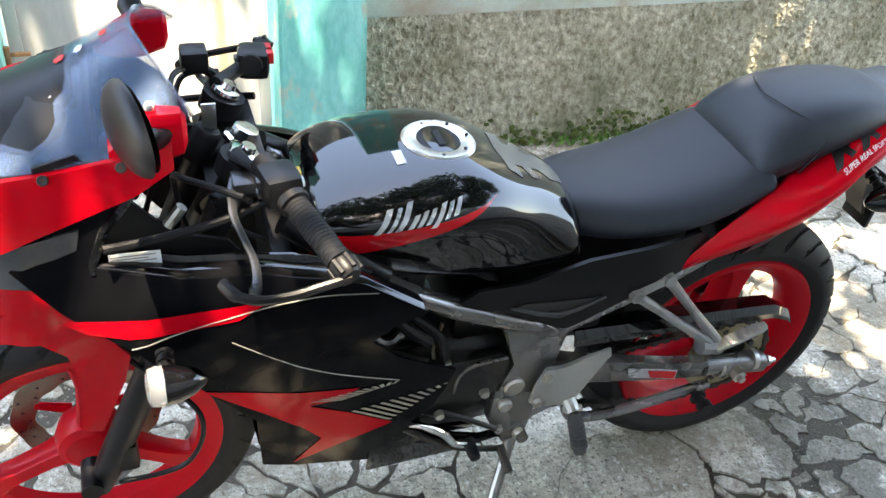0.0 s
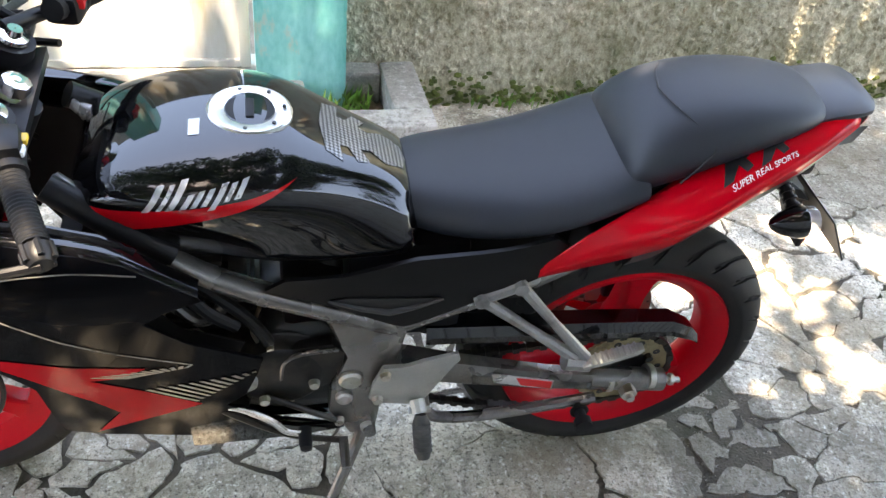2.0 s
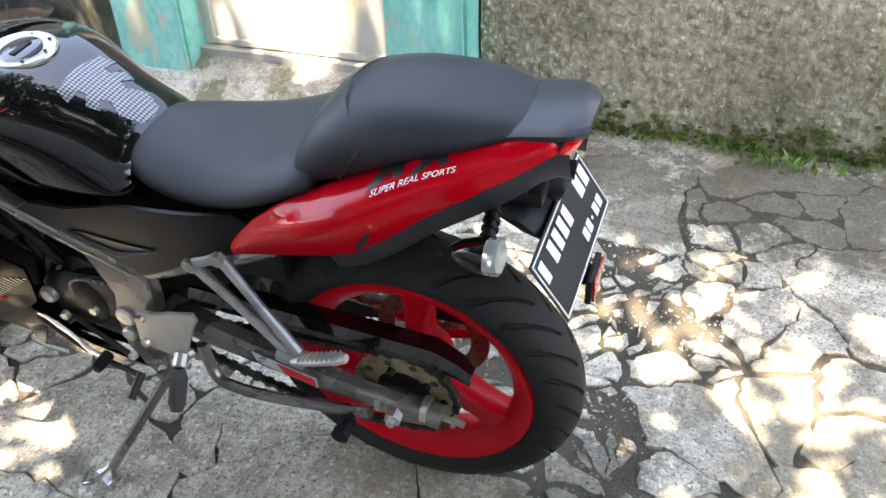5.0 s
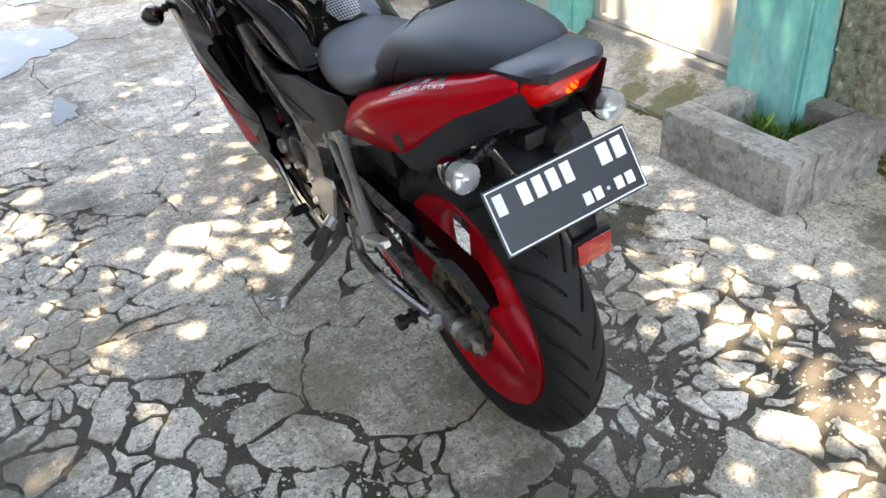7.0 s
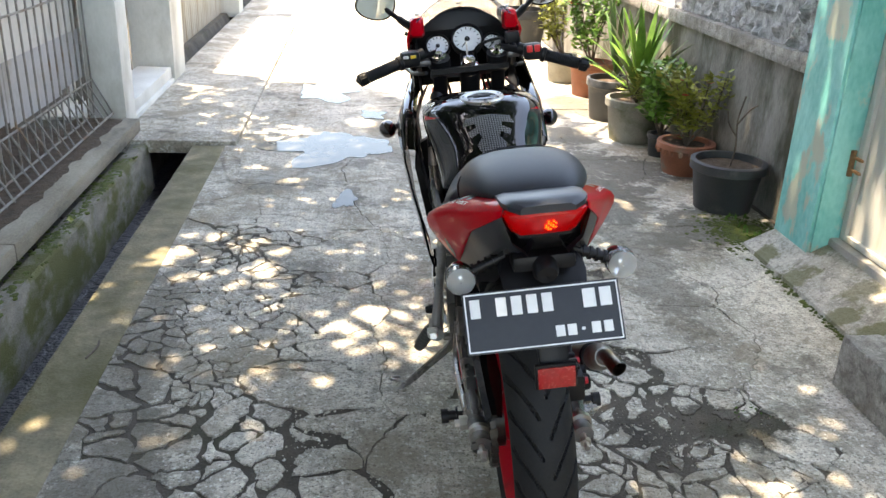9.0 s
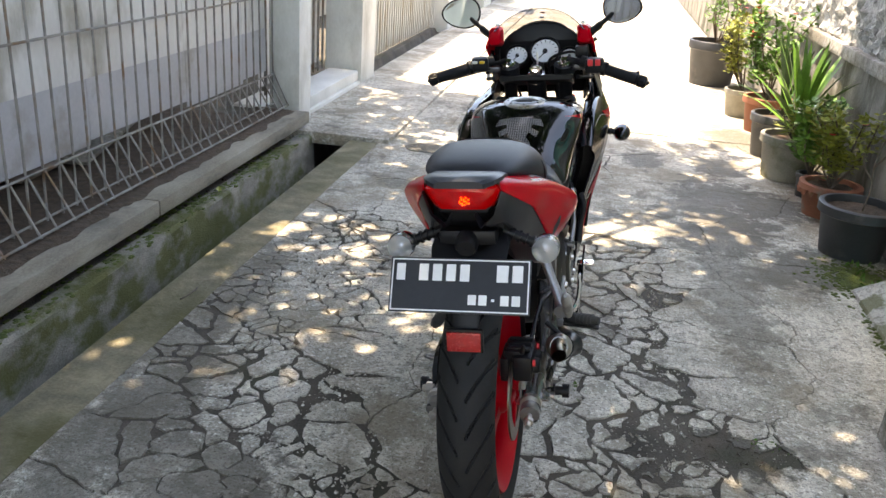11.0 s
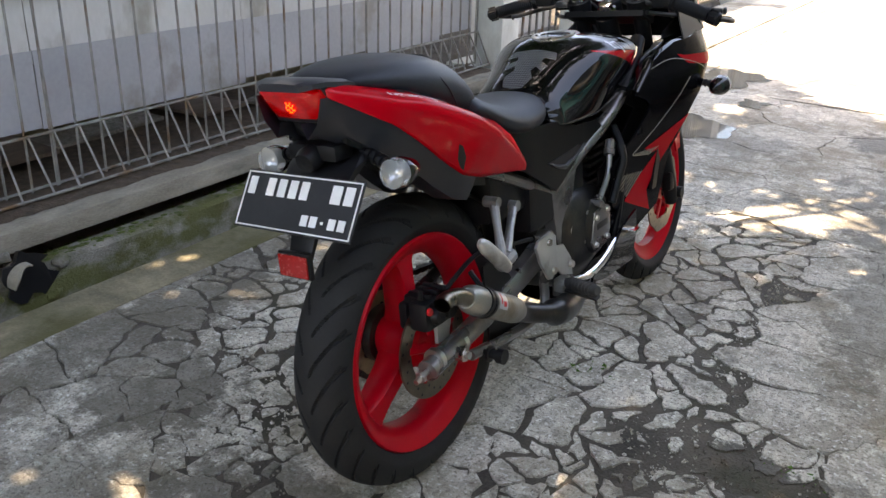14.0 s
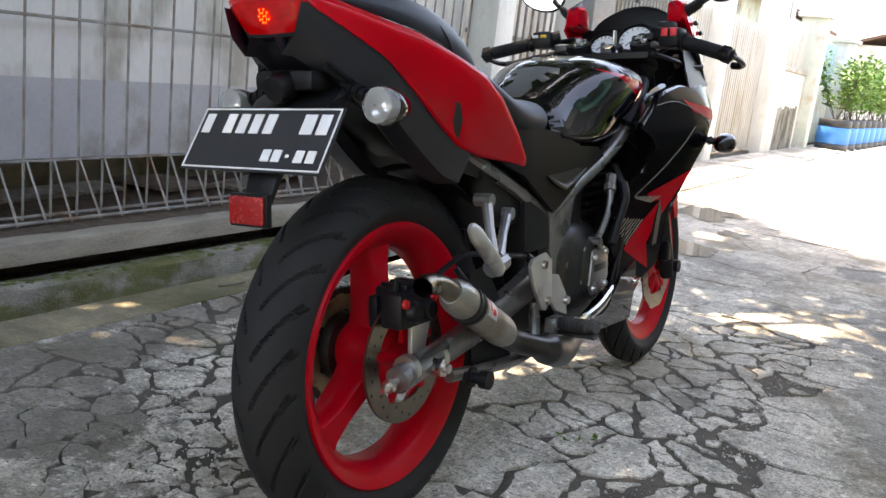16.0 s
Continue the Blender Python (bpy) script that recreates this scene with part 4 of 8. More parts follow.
for k in range(10):
    a = k * math.tau / 10
    lathe(bm, [(0.001, 0.0006), (0.0075, 0.0006)], RA + Vector((-0.0815, 0.076 * math.cos(a), 0.076 * math.sin(a))), (-1, 0, 0), 10)
part("sprocket_hole", bm, BLACKPRINT, sprocket, kind="stuff")
bm = bmesh.new()
lathe(bm, [(0.001, -0.076), (0.050, -0.076), (0.062, -0.072), (0.062, -0.05), (0.001, -0.05)], RA, (1, 0, 0), 40)
for k in range(5):
    a = k * math.tau / 5
    tube(bm, [RA + Vector((-0.092, 0.058 * math.cos(a), 0.058 * math.sin(a))), RA + Vector((-0.074, 0.058 * math.cos(a), 0.058 * math.sin(a)))], 0.008, 6)
part("sprocket_carrier", bm, ENGINE, rear)
bm = bmesh.new()
FS = Vector((0, 0.645, 0.325))
path = []
for k in range(19):
    a = math.pi / 2 + math.pi * k / 18
    path.append(RA + Vector((-0.078, 0.098 * math.cos(a), 0.098 * math.sin(a))))
path += [Vector((-0.096, 0.25, 0.194)), Vector((-0.096, 0.34, 0.196)), Vector((-0.096, 0.44, 0.218)), Vector((-0.096, 0.55, 0.254)), FS + Vector((-0.096, 0, -0.034)), FS + Vector((-0.096, 0.034, 0)), FS + Vector((-0.096, 0, 0.034)), path[0]]
fine = []
for a, b in zip(path, path[1:]):
    m = max(1, round((b - a).length / 0.0127))
    fine += [a.lerp(b, k / m) for k in range(m)]
for i, p in enumerate(fine):
    q = fine[(i + 1) % len(fine)]
    d = (q - p).normalized()
    u = Vector((1, 0, 0))
    w = d.cross(u)
    h, wd = (0.0062, 0.008) if i % 2 else (0.0048, 0.0055)
    sq = lambda o: [o + u * wd + w * h, o - u * wd + w * h, o - u * wd - w * h, o + u * wd - w * h]
    quads(bm, [sq(p), sq(q)])
part("chain", bm, DARKSTEEL, bike, "dark oily drive chain", smooth=False, kind="stuff")

def inboard(bm, s, by=0.045):
    """On the exhaust side the chassis parts sit nearer to the middle, the more so the lower they are."""
    if s > 0:
        for v in bm.verts:
            v.co.x -= by * max(0.0, min(1.0, (1.02 - v.co.y) / 0.25))
    return bm


# swing arm with adjusters, lower stay, spools
for s in (-1, 1):
    bm = bmesh.new()
    pts = [(s * 0.105, 0.62, 0.385), (s * 0.115, 0.50, 0.362), (s * 0.122, 0.33, 0.328), (s * 0.122, 0.23, 0.312)]
    rings = []
    for p, (hw, hh) in zip(pts, ((0.022, 0.032), (0.018, 0.028), (0.016, 0.023), (0.015, 0.021))):
        x, y, z = p
        rings.append([(x + a * hw, y, z + b * hh) for a, b in ((-1, -0.7), (-0.7, -1), (0.7, -1), (1, -0.7), (1, 0.7), (0.7, 1), (-0.7, 1), (-1, 0.7))])
    arm = part("swing_arm", inboard(loft(rings), s, 0.032), FRAME, bike, "grey steel swing arm", angle=40)
    bm = bmesh.new()
    tube(bm, [(s * 0.122, 0.24, 0.314), (s * 0.122, 0.085, 0.292)], 0.0225, 14)
    part("axle_end", inboard(bm, s, 0.032), FRAME, arm)
    for y in (0.205, 0.12):
        bm = bmesh.new()
        tube(bm, [(s * 0.122, y, 0.306 - 0.001), (s * 0.122, y - 0.012, 0.304)], 0.0245, 14)
        part("arm_collar", inboard(bm, s, 0.032), STEEL, arm)
    bm = bmesh.new()
    tube(bm, [(s * 0.122, 0.085, 0.292), (s * 0.122, 0.045, 0.286)], 0.006, 8)
    tube(bm, [(s * 0.122, 0.068, 0.2895), (s * 0.122, 0.060, 0.2885)], 0.012, 6)
    part("adjuster", inboard(bm, s, 0.032), STEEL, arm)
    bm = bmesh.new()
    tube(bm, [(s * 0.140, 0.165, 0.300), (s * 0.160, 0.165, 0.300)], 0.016, 6)
    tube(bm, [(s * 0.158, 0.165, 0.300), (s * 0.170, 0.165, 0.300)], 0.008, 10)
    part("axle_nut", inboard(bm, s, 0.032), STEEL, arm)
    bm = bmesh.new()
    tube(bm, bezier([(s * 0.125, 0.56, 0.335), (s * 0.135, 0.545, 0.262), (s * 0.14, 0.50, 0.245), (s * 0.14, 0.40, 0.247), (s * 0.135, 0.22, 0.268)], 5), 0.0115, 10)
    part("stay", inboard(bm, s, 0.032), FRAME, arm)
    bm = bmesh.new()
    tube(bm, [(s * 0.13, 0.255, 0.262), (s * 0.165, 0.255, 0.262)], 0.008, 10)
    tube(bm, [(s * 0.158, 0.255, 0.262), (s * 0.163, 0.255, 0.262)], 0.018, 14)
    tube(bm, [(s * 0.163, 0.255, 0.262), (s * 0.180, 0.255, 0.262)], 0.011, 14)
    tube(bm, [(s * 0.180, 0.255, 0.262), (s * 0.196, 0.255, 0.262)], 0.0165, 14)
    part("stand_bobbin", inboard(bm, s, 0.032), PLASTIC, arm)
# sticker on the arm
bm = bmesh.new()
plate(bm, [(0.438, 0.370), (0.315, 0.336), (0.315, 0.311), (0.430, 0.343)], -0.1400, -0.1385)
part("arm_sticker", bm, SILVER, bike, "white and red sticker on the swing arm", smooth=False)
bm = bmesh.new()
plate(bm, [(0.390, 0.3535), (0.318, 0.334), (0.318, 0.314), (0.378, 0.331)], -0.1410, -0.1402)
part("arm_sticker_print", bm, RUBY, bike, smooth=False)

# chain guard
bm = bmesh.new()
ring = lambda y, zt, zb, xo, xi: [(xi, y, zt - 0.004), (xo + 0.012, y, zt), (xo, y, zt - 0.014), (xo, y, zb), (xo + 0.004, y, zb), (xo + 0.006, y, zt - 0.018), (xo + 0.014, y, zt - 0.006), (xi, y, zt - 0.009)]
quads(bm, [ring(0.56, 0.466, 0.436, -0.118, -0.07), ring(0.40, 0.459, 0.430, -0.118, -0.07), ring(0.25, 0.454, 0.425, -0.118, -0.07), ring(0.10, 0.445, 0.418, -0.118, -0.07), ring(0.055, 0.422, 0.400, -0.116, -0.075), ring(0.035, 0.398, 0.386, -0.112, -0.08)])
part("chain_guard", bm, GLOSS, bike, "black chain guard", angle=30)

# frame
for s in (-1, 1):
    bm = bmesh.new()
    rings = []
    for x, y, z, h in ((0.075, 1.10, 0.80, 0.030), (0.125, 1.00, 0.715, 0.028), (0.138, 0.90, 0.640, 0.025), (0.136, 0.78, 0.585, 0.023), (0.132, 0.66, 0.530, 0.023), (0.130, 0.605, 0.505, 0.024)):
        rings.append([(s * (x + a * 0.020), y + b * h * 0.45, z + b * h) for a, b in ((-1, -0.6), (-0.5, -1), (0.5, -1), (1, -0.6), (1, 0.6), (0.5, 1), (-0.5, 1), (-1, 0.6))])
    fr = part("frame", inboard(loft(rings), s), FRAME, bike, "grey steel frame tube", sub=1)
    bm = bmesh.new()
    plate(bm, [(0.735, 0.545), (0.60, 0.515), (0.615, 0.43), (0.640, 0.33), (0.640, 0.235), (0.685, 0.225), (0.725, 0.30), (0.722, 0.385), (0.69, 0.45)], s * 0.118, s * 0.146, 0.006)
    part("pivot_plate", inboard(bm, s), FRAME, fr, angle=40)
    for y, z, r in ((0.690, 0.395, 0.021), (0.700, 0.345, 0.015), (0.655, 0.25, 0.013)):
        bm = bmesh.new()
        lathe(bm, [(0.001, 0.012), (r * 0.8, 0.012), (r, 0.008), (r, 0)], (s * 0.145, y, z), (s, 0, 0), 20)
        part("bolt_cap", inboard(bm, s), STEEL, fr)
    bm = bmesh.new()
    tube(bm, [(s * 0.132, 0.62, 0.508), (s * 0.134, 0.50, 0.562), (s * 0.132, 0.40, 0.605), (s * 0.115, 0.26, 0.665), (s * 0.09, 0.1, 0.73)], 0.0135, 10)
    part("subframe", inboard(bm, s), FRAME, fr)
    # passenger foot peg hanger
    bm = bmesh.new()
    tops = ((s * 0.150, 0.490, 0.585), (s * 0.150, 0.430, 0.612)) if s < 0 else ((0.138, 0.436, 0.530), (0.142, 0.350, 0.562))
    for a, b in zip(tops, ((s * 0.186, 0.318, 0.465), (s * 0.186, 0.300, 0.465))):
        tube(bm, [a, Vector(a).lerp(Vector(b), 0.5), b], [0.0105, 0.0085, 0.0115], 10)
        tube(bm, [Vector(a) - Vector((s * 0.022, 0, 0)), Vector(a) + Vector((s * 0.012, 0, 0))], 0.012, 10)
    if s < 0:
        tube(bm, [(s * 0.150, 0.50, 0.580), (s * 0.150, 0.42, 0.616)], 0.010, 8)
    tube(bm, [(s * 0.186, 0.335, 0.458), (s * 0.188, 0.290, 0.450)], 0.017, 10)
    hanger = part("peg_hanger", inboard(bm, s), HANGER, fr)
    bm = bmesh.new()
    base, tip = (Vector((s * 0.196, 0.305, 0.456)), Vector((s * 0.196, 0.205, 0.494))) if s < 0 else (Vector((0.206, 0.290, 0.448)), Vector((0.206, 0.187, 0.536)))
    along = (tip - base).normalized()
    up = Vector((1, 0, 0)).cross(along) * -1
    rings = []
    for q, wd in ((0, 0.010), (0.4, 0.012), (0.88, 0.011), (1, 0.007)):
        o = base.lerp(tip, q)
        rings.append([o + Vector((a * wd, 0, 0)) + up * b * 0.006 for a, b in ((-1, -0.6), (-0.6, -1), (0.6, -1), (1, -0.6), (1, 0.6), (0.6, 1), (-0.6, 1), (-1, 0.6))])
    if s > 0:
        tube(bm, [base, base.lerp(tip, 0.25), base.lerp(tip, 0.8), base.lerp(tip, 0.95), tip], [0.012, 0.016, 0.0155, 0.011, 0.005], 14, flat=0.75)
    else:
        quads(bm, rings)
    for k in range(9 if s < 0 else 0):
        o = base.lerp(tip, 0.16 + 0.09 * k) + up * 0.006
        tube(bm, [o - Vector((0.011, 0, 0)), o + Vector((0.011, 0, 0))], 0.0022, 6)
    part("passenger_peg", inboard(bm, s), ALLOY, hanger, "folded aluminium passenger foot peg" if s < 0 else "aluminium passenger foot peg folded upright")
    # rider foot peg and heel plate
    bm = bmesh.new()
    if s < 0:
        plate(bm, [(0.655, 0.40), (0.640, 0.445), (0.60, 0.440), (0.575, 0.455), (0.515, 0.470), (0.510, 0.452), (0.530, 0.425), (0.560, 0.352), (0.585, 0.335), (0.64, 0.345), (0.66, 0.36)], -0.160, -0.168, 0.003)
    else:
        plate(bm, [(0.458, 0.428), (0.470, 0.441), (0.528, 0.447), (0.552, 0.430), (0.558, 0.352), (0.530, 0.330), (0.512, 0.334), (0.478, 0.385)], 0.172, 0.180, 0.003)
        plate(bm, [(0.552, 0.400), (0.600, 0.392), (0.640, 0.345), (0.645, 0.300), (0.590, 0.318), (0.556, 0.352)], 0.166, 0.174, 0.003)
    heel = part("heel_plate", inboard(bm, s), ALLOY, fr, "dull aluminium heel guard", angle=40)
    for y, z in ((0.635, 0.425), (0.645, 0.360)) if s < 0 else ((0.515, 0.425), (0.535, 0.350), (0.625, 0.335)):
        bm = bmesh.new()
        lathe(bm, [(0.001, 0.008), (0.008, 0.008), (0.010, 0)], (s * (0.168 if s < 0 else 0.178), y, z), (s, 0, 0), 12)
        part("heel_bolt", inboard(bm, s), STEEL, heel)
    bm = bmesh.new()
    if s < 0:
        tube(bm, [(-0.165, 0.575, 0.345), (-0.186, 0.571, 0.333)], 0.014, 10)
        tube(bm, [(-0.180, 0.590, 0.335), (-0.180, 0.552, 0.335)], 0.006, 8)
    else:
        box(bm, (0.140, 0.605, 0.262), (0.166, 0.650, 0.296), 0.006)
        tube(bm, [(0.160, 0.655, 0.280), (0.160, 0.600, 0.280)], 0.008, 8)
    part("peg_mount", inboard(bm, s), ALLOY, heel)
    bm = bmesh.new()
    a, b = (Vector((-0.188, 0.570, 0.332)), Vector((-0.236, 0.566, 0.268))) if s < 0 else (Vector((0.160, 0.628, 0.284)), Vector((0.264, 0.590, 0.292)))
    tube(bm, [a, a.lerp(b, 0.15), a.lerp(b, 0.85), b], [0.010, 0.0145, 0.0145, 0.011], 14)
    for k in range(7):
        q = a.lerp(b, 0.2 + k * 0.1)
        tube(bm, [q, q + (b - a) * 0.045], 0.0165, 14)
    if s > 0:
        quads(bm, [[q + Vector((0, dy, dz)) for dy, dz in ((-0.014, -0.015), (0.014, -0.015), (0.010, -0.022), (-0.010, -0.022))] for q in (a, b)])
    part("rider_peg", inboard(bm, s), PEGRUBBER, heel, "ribbed black rubber foot peg")

# side covers
COVER = [(0.825, 0.628), (0.795, 0.648), (0.71, 0.652), (0.60, 0.682), (0.50, 0.690), (0.385, 0.705), (0.33, 0.66), (0.40, 0.622), (0.455, 0.602), (0.605, 0.518), (0.633, 0.530), (0.72, 0.582)]
cover_x = lambda y, z: 0.142 + 0.012 * math.sin((z - 0.5) * 9) - 0.03 * max(0, 0.45 - y) / 0.1 * 0.5
for s in (-1, 1):
    c = part("side_cover", inboard(panel(COVER, cover_x, 0.008, 0.03, s), s, 0.034), COVERBLACK, bike, "matt black plastic side cover")
    bm = panel([(0.728, 0.600), (0.705, 0.606), (0.640, 0.600), (0.556, 0.596), (0.600, 0.580), (0.636, 0.570), (0.675, 0.580)], cover_x, 0.004, 0.02, s, 0.003)
    part("cover_vent", inboard(bm, s, 0.034), BLACKPRINT, c)
    bm = bmesh.new()
    tube(bm, [(s * (cover_x(y, z) + 0.005), y, z) for y, z in ((0.733, 0.604), (0.680, 0.581), (0.636, 0.569), (0.600, 0.578), (0.553, 0.596))], [0.002, 0.0045, 0.006, 0.0045, 0.002], 8)
    part("vent_rib", inboard(bm, s, 0.034), VENTGREY, c, "grey raised vent lip")

# engine
eng = empty("engine", "", "")
eng.parent = bike
bm = bmesh.new()
rings = []
for y, z0, z1, hw in ((0.60, 0.27, 0.45, 0.085), (0.66, 0.235, 0.50, 0.118), (0.76, 0.225, 0.51, 0.125), (0.86, 0.24, 0.49, 0.122), (0.96, 0.27, 0.44, 0.09)):
    rings.append([(a * hw, y, z0 + b * (z1 - z0)) for a, b in ((-1, 0.2), (-0.7, 0), (0.7, 0), (1, 0.2), (1, 0.8), (0.75, 1), (-0.75, 1), (-1, 0.8))])
part("crankcase", loft(rings), ENGINE, eng, sub=1)
for s in (-1, 1):
    bm = bmesh.new()
    cz, cx = (0.40, 0.112) if s < 0 else (0.375, 0.094)
    lathe(bm, [(0.001, 0.034), (0.060, 0.034), (0.072, 0.026), (0.080, 0.004), (0.084, 0)], (s * cx, 0.805, cz), (s, 0, 0), 28)
    lathe(bm, [(0.001, 0.026), (0.040, 0.026), (0.046, 0)], (s * cx, 0.90, 0.33), (s, 0, 0), 20)
    part("engine_cover", bm, ENGINE, eng)
    bm = bmesh.new()
    for k in range(6):
        a = k * math.tau / 6 + 0.3
        lathe(bm, [(0.001, 0.008), (0.006, 0.008), (0.007, 0)], (s * (cx + 0.018), 0.805 + 0.071 * math.cos(a), cz + 0.071 * math.sin(a)), (s, 0, 0), 8)
    part("cover_bolt", bm, STEEL, eng, kind="stuff")
# rear left case: a trapezoid beside the pivot, its rim highlight a grey tube
bm = bmesh.new()
plate(bm, [(0.800, 0.470), (0.722, 0.480), (0.700, 0.455), (0.705, 0.385), (0.735, 0.365), (0.800, 0.375), (0.828, 0.405)], -0.118, -0.140, 0.008)
part("sprocket_case", bm, ENGINE, eng, "dark cast front sprocket cover", angle=40)
bm = bmesh.new()
tube(bm, bezier([(-0.143, 0.806, 0.400), (-0.144, 0.800, 0.445), (-0.144, 0.770, 0.465), (-0.143, 0.712, 0.470)], 5), 0.004, 8)
part("case_rib", bm, FRAME, eng)
bm = bmesh.new()
lathe(bm, [(0.001, 0.012), (0.014, 0.012), (0.018, 0.008), (0.019, 0)], (-0.146, 0.862, 0.405), (-1, 0, 0), 20)
part("case_plug", bm, ALLOY, eng, "dull round metal plug")
# clutch cover plate with four bolts and a plain bar
bm = bmesh.new()
plate(bm, [(0.852, 0.418), (0.815, 0.432), (0.765, 0.418), (0.750, 0.345), (0.770, 0.318), (0.835, 0.322), (0.858, 0.355)], 0.126, 0.133, 0.003)
part("clutch_badge", bm, FRAME, eng, "grey metal cover plate", angle=40)
for y, z in ((0.838, 0.412), (0.775, 0.405), (0.770, 0.335), (0.838, 0.338)):
    bm = bmesh.new()
    lathe(bm, [(0.001, 0.006), (0.006, 0.006), (0.008, 0)], (0.133, y, z), (1, 0, 0), 10)
    part("badge_bolt", bm, STEEL, eng)
bm = bmesh.new()
box(bm, (0.1325, 0.775, 0.372), (0.1345, 0.838, 0.388), 0.0008)
part("badge_bar", bm, BLACKPRINT, eng)
bm = bmesh.new()
for k in range(9):
    z = 0.47 + k * 0.021
    c = Vector((0, 0.90 + k * 0.009, z))
    box(bm, (-0.085, c.y - 0.075, z), (0.085, c.y + 0.075, z + 0.009), 0.002)
    part("fin", bm, ENGINE, eng)
    bm = bmesh.new()
box(bm, (-0.062, 0.85, 0.46), (0.062, 1.02, 0.68), 0.01)
part("cylinder", bm, ENGINE, eng, "finned dark engine cylinder")
bm = bmesh.new()
tube(bm, bezier([(0.05, 0.76, 0.60), (-0.02, 0.72, 0.56), (-0.05, 0.70, 0.52)], 5), 0.028, 12)
tube(bm, [(-0.05, 0.74, 0.53), (-0.10, 0.74, 0.53)], 0.030, 14)
box(bm, (-0.09, 0.70, 0.46), (0.09, 0.80, 0.57), 0.015)
part("carburettor", bm, ENGINE, eng)
bm = bmesh.new()
box(bm, (-0.10, 0.50, 0.44), (0.10, 0.70, 0.66), 0.02)
box(bm, (-0.085, 0.36, 0.50), (0.085, 0.52, 0.69), 0.02)
part("airbox", bm, PLASTIC, eng)
bm = bmesh.new()
quads(bm, [[(-0.165, y, 0.40), (0.160, y, 0.40), (0.185, y, 0.60), (0.180, y, 0.665), (0.12, y, 0.695), (-0.12, y, 0.695), (-0.180, y, 0.665), (-0.190, y, 0.60)] for y in (1.075, 1.105)])
part("radiator", bm, PLASTIC, eng)
for s, pts in ((-1, [(-0.10, 0.95, 0.62), (-0.135, 0.86, 0.56), (-0.12, 0.82, 0.46), (-0.11, 0.80, 0.36)]), (-1, [(-0.11, 0.98, 0.68), (-0.15, 0.92, 0.60), (-0.15, 0.87, 0.55)]),
               (1, [(0.15, 0.885, 0.565), (0.160, 0.875, 0.53), (0.152, 0.86, 0.48), (0.148, 0.835, 0.43)]), (1, [(0.10, 0.95, 0.60), (0.14, 0.93, 0.52), (0.13, 0.92, 0.40), (0.12, 0.90, 0.30)])):
    bm = bmesh.new()
    tube(bm, bezier(pts, 6), 0.0105, 10)
    part("hose", bm, PLASTIC, eng)
bm = bmesh.new()
tube(bm, [(0.126, 0.872, 0.580), (0.132, 0.852, 0.548)], 0.014, 10)
tube(bm, bezier([(0.132, 0.856, 0.555), (0.136, 0.836, 0.50), (0.130, 0.792, 0.440)], 5), 0.0075, 10)
tube(bm, [(0.100, 0.790, 0.438), (0.140, 0.790, 0.438)], 0.011, 12)
part("kick_lever", bm, FRAME, eng, "grey folded kick starter lever")
bm = bmesh.new()
tube(bm, bezier([(-0.135, 0.92, 0.345), (-0.165, 0.90, 0.352), (-0.168, 0.80, 0.275), (-0.168, 0.70, 0.24)], 6), [0.006] * 18 + [0.007], 8)
tube(bm, [(-0.165, 0.70, 0.245), (-0.215, 0.698, 0.225)], 0.009, 10)
part("gear_lever", bm, DARKSTEEL, eng, "dark metal gear lever")
# chrome bar in place of the sky glint along the lower rear fairing edge
bm = bmesh.new()
tube(bm, bezier([(0.122, 0.63, 0.285), (0.148, 0.69, 0.284), (0.155, 0.76, 0.298), (0.152, 0.84, 0.322), (0.150, 0.90, 0.337)], 6), [0.008] * 6 + [0.011] * 13 + [0.010] * 6, 8, flat=0.6)
box(bm, (0.140, 0.885, 0.334), (0.190, 0.92, 0.344), 0.003)
part("brake_pedal", bm, CHROME, eng, "pedal-shaped chrome bar standing in for the sky-lit lower fairing edge")
# carburettor side: hose, bracket, cable and bright shift linkage
bm = bmesh.new()
tube(bm, bezier([(-0.095, 0.965, 0.545), (-0.104, 0.937, 0.520), (-0.104, 0.912, 0.521), (-0.09, 0.882, 0.545)], 8), 0.011, 10)
part("hose", bm, FRAME, eng, "grey rubber hose")
bm = bmesh.new()
plate(bm, [(0.959, 0.503), (0.931, 0.503), (0.902, 0.465), (0.910, 0.436), (0.950, 0.457)], -0.108, -0.116, 0.003)
part("bracket", bm, STEEL, eng, "bright bent metal bracket", angle=40)
bm = bmesh.new()
tube(bm, bezier([(-0.118, 0.835, 0.555), (-0.124, 0.848, 0.510), (-0.118, 0.842, 0.472)], 6), 0.0035, 8)
part("cable", bm, STEEL, eng)
bm = bmesh.new()
tube(bm, bezier([(-0.166, 0.917, 0.371), (-0.170, 0.871, 0.357), (-0.172, 0.827, 0.325), (-0.172, 0.800, 0.288), (-0.172, 0.768, 0.277)], 6), [0.0055] * 8 + [0.0075] * 17, 8, flat=0.6)
part("shift_lever", bm, CHROME, eng, "bright bent shift lever")
bm = bmesh.new()
lathe(bm, [(0.001, 0.045), (0.010, 0.043), (0.012, 0.030), (0.012, 0.002), (0.001, 0)], (-0.160, 0.768, 0.276), (-1, 0, 0), 14)
part("toe_rubber", bm, GRIP, eng)
bm = bmesh.new()
tube(bm, [(-0.150, 0.834, 0.365), (-0.158, 0.774, 0.334), (-0.160, 0.708, 0.289)], 0.0055, 8)
part("shift_rod", bm, DARKSTEEL, eng)
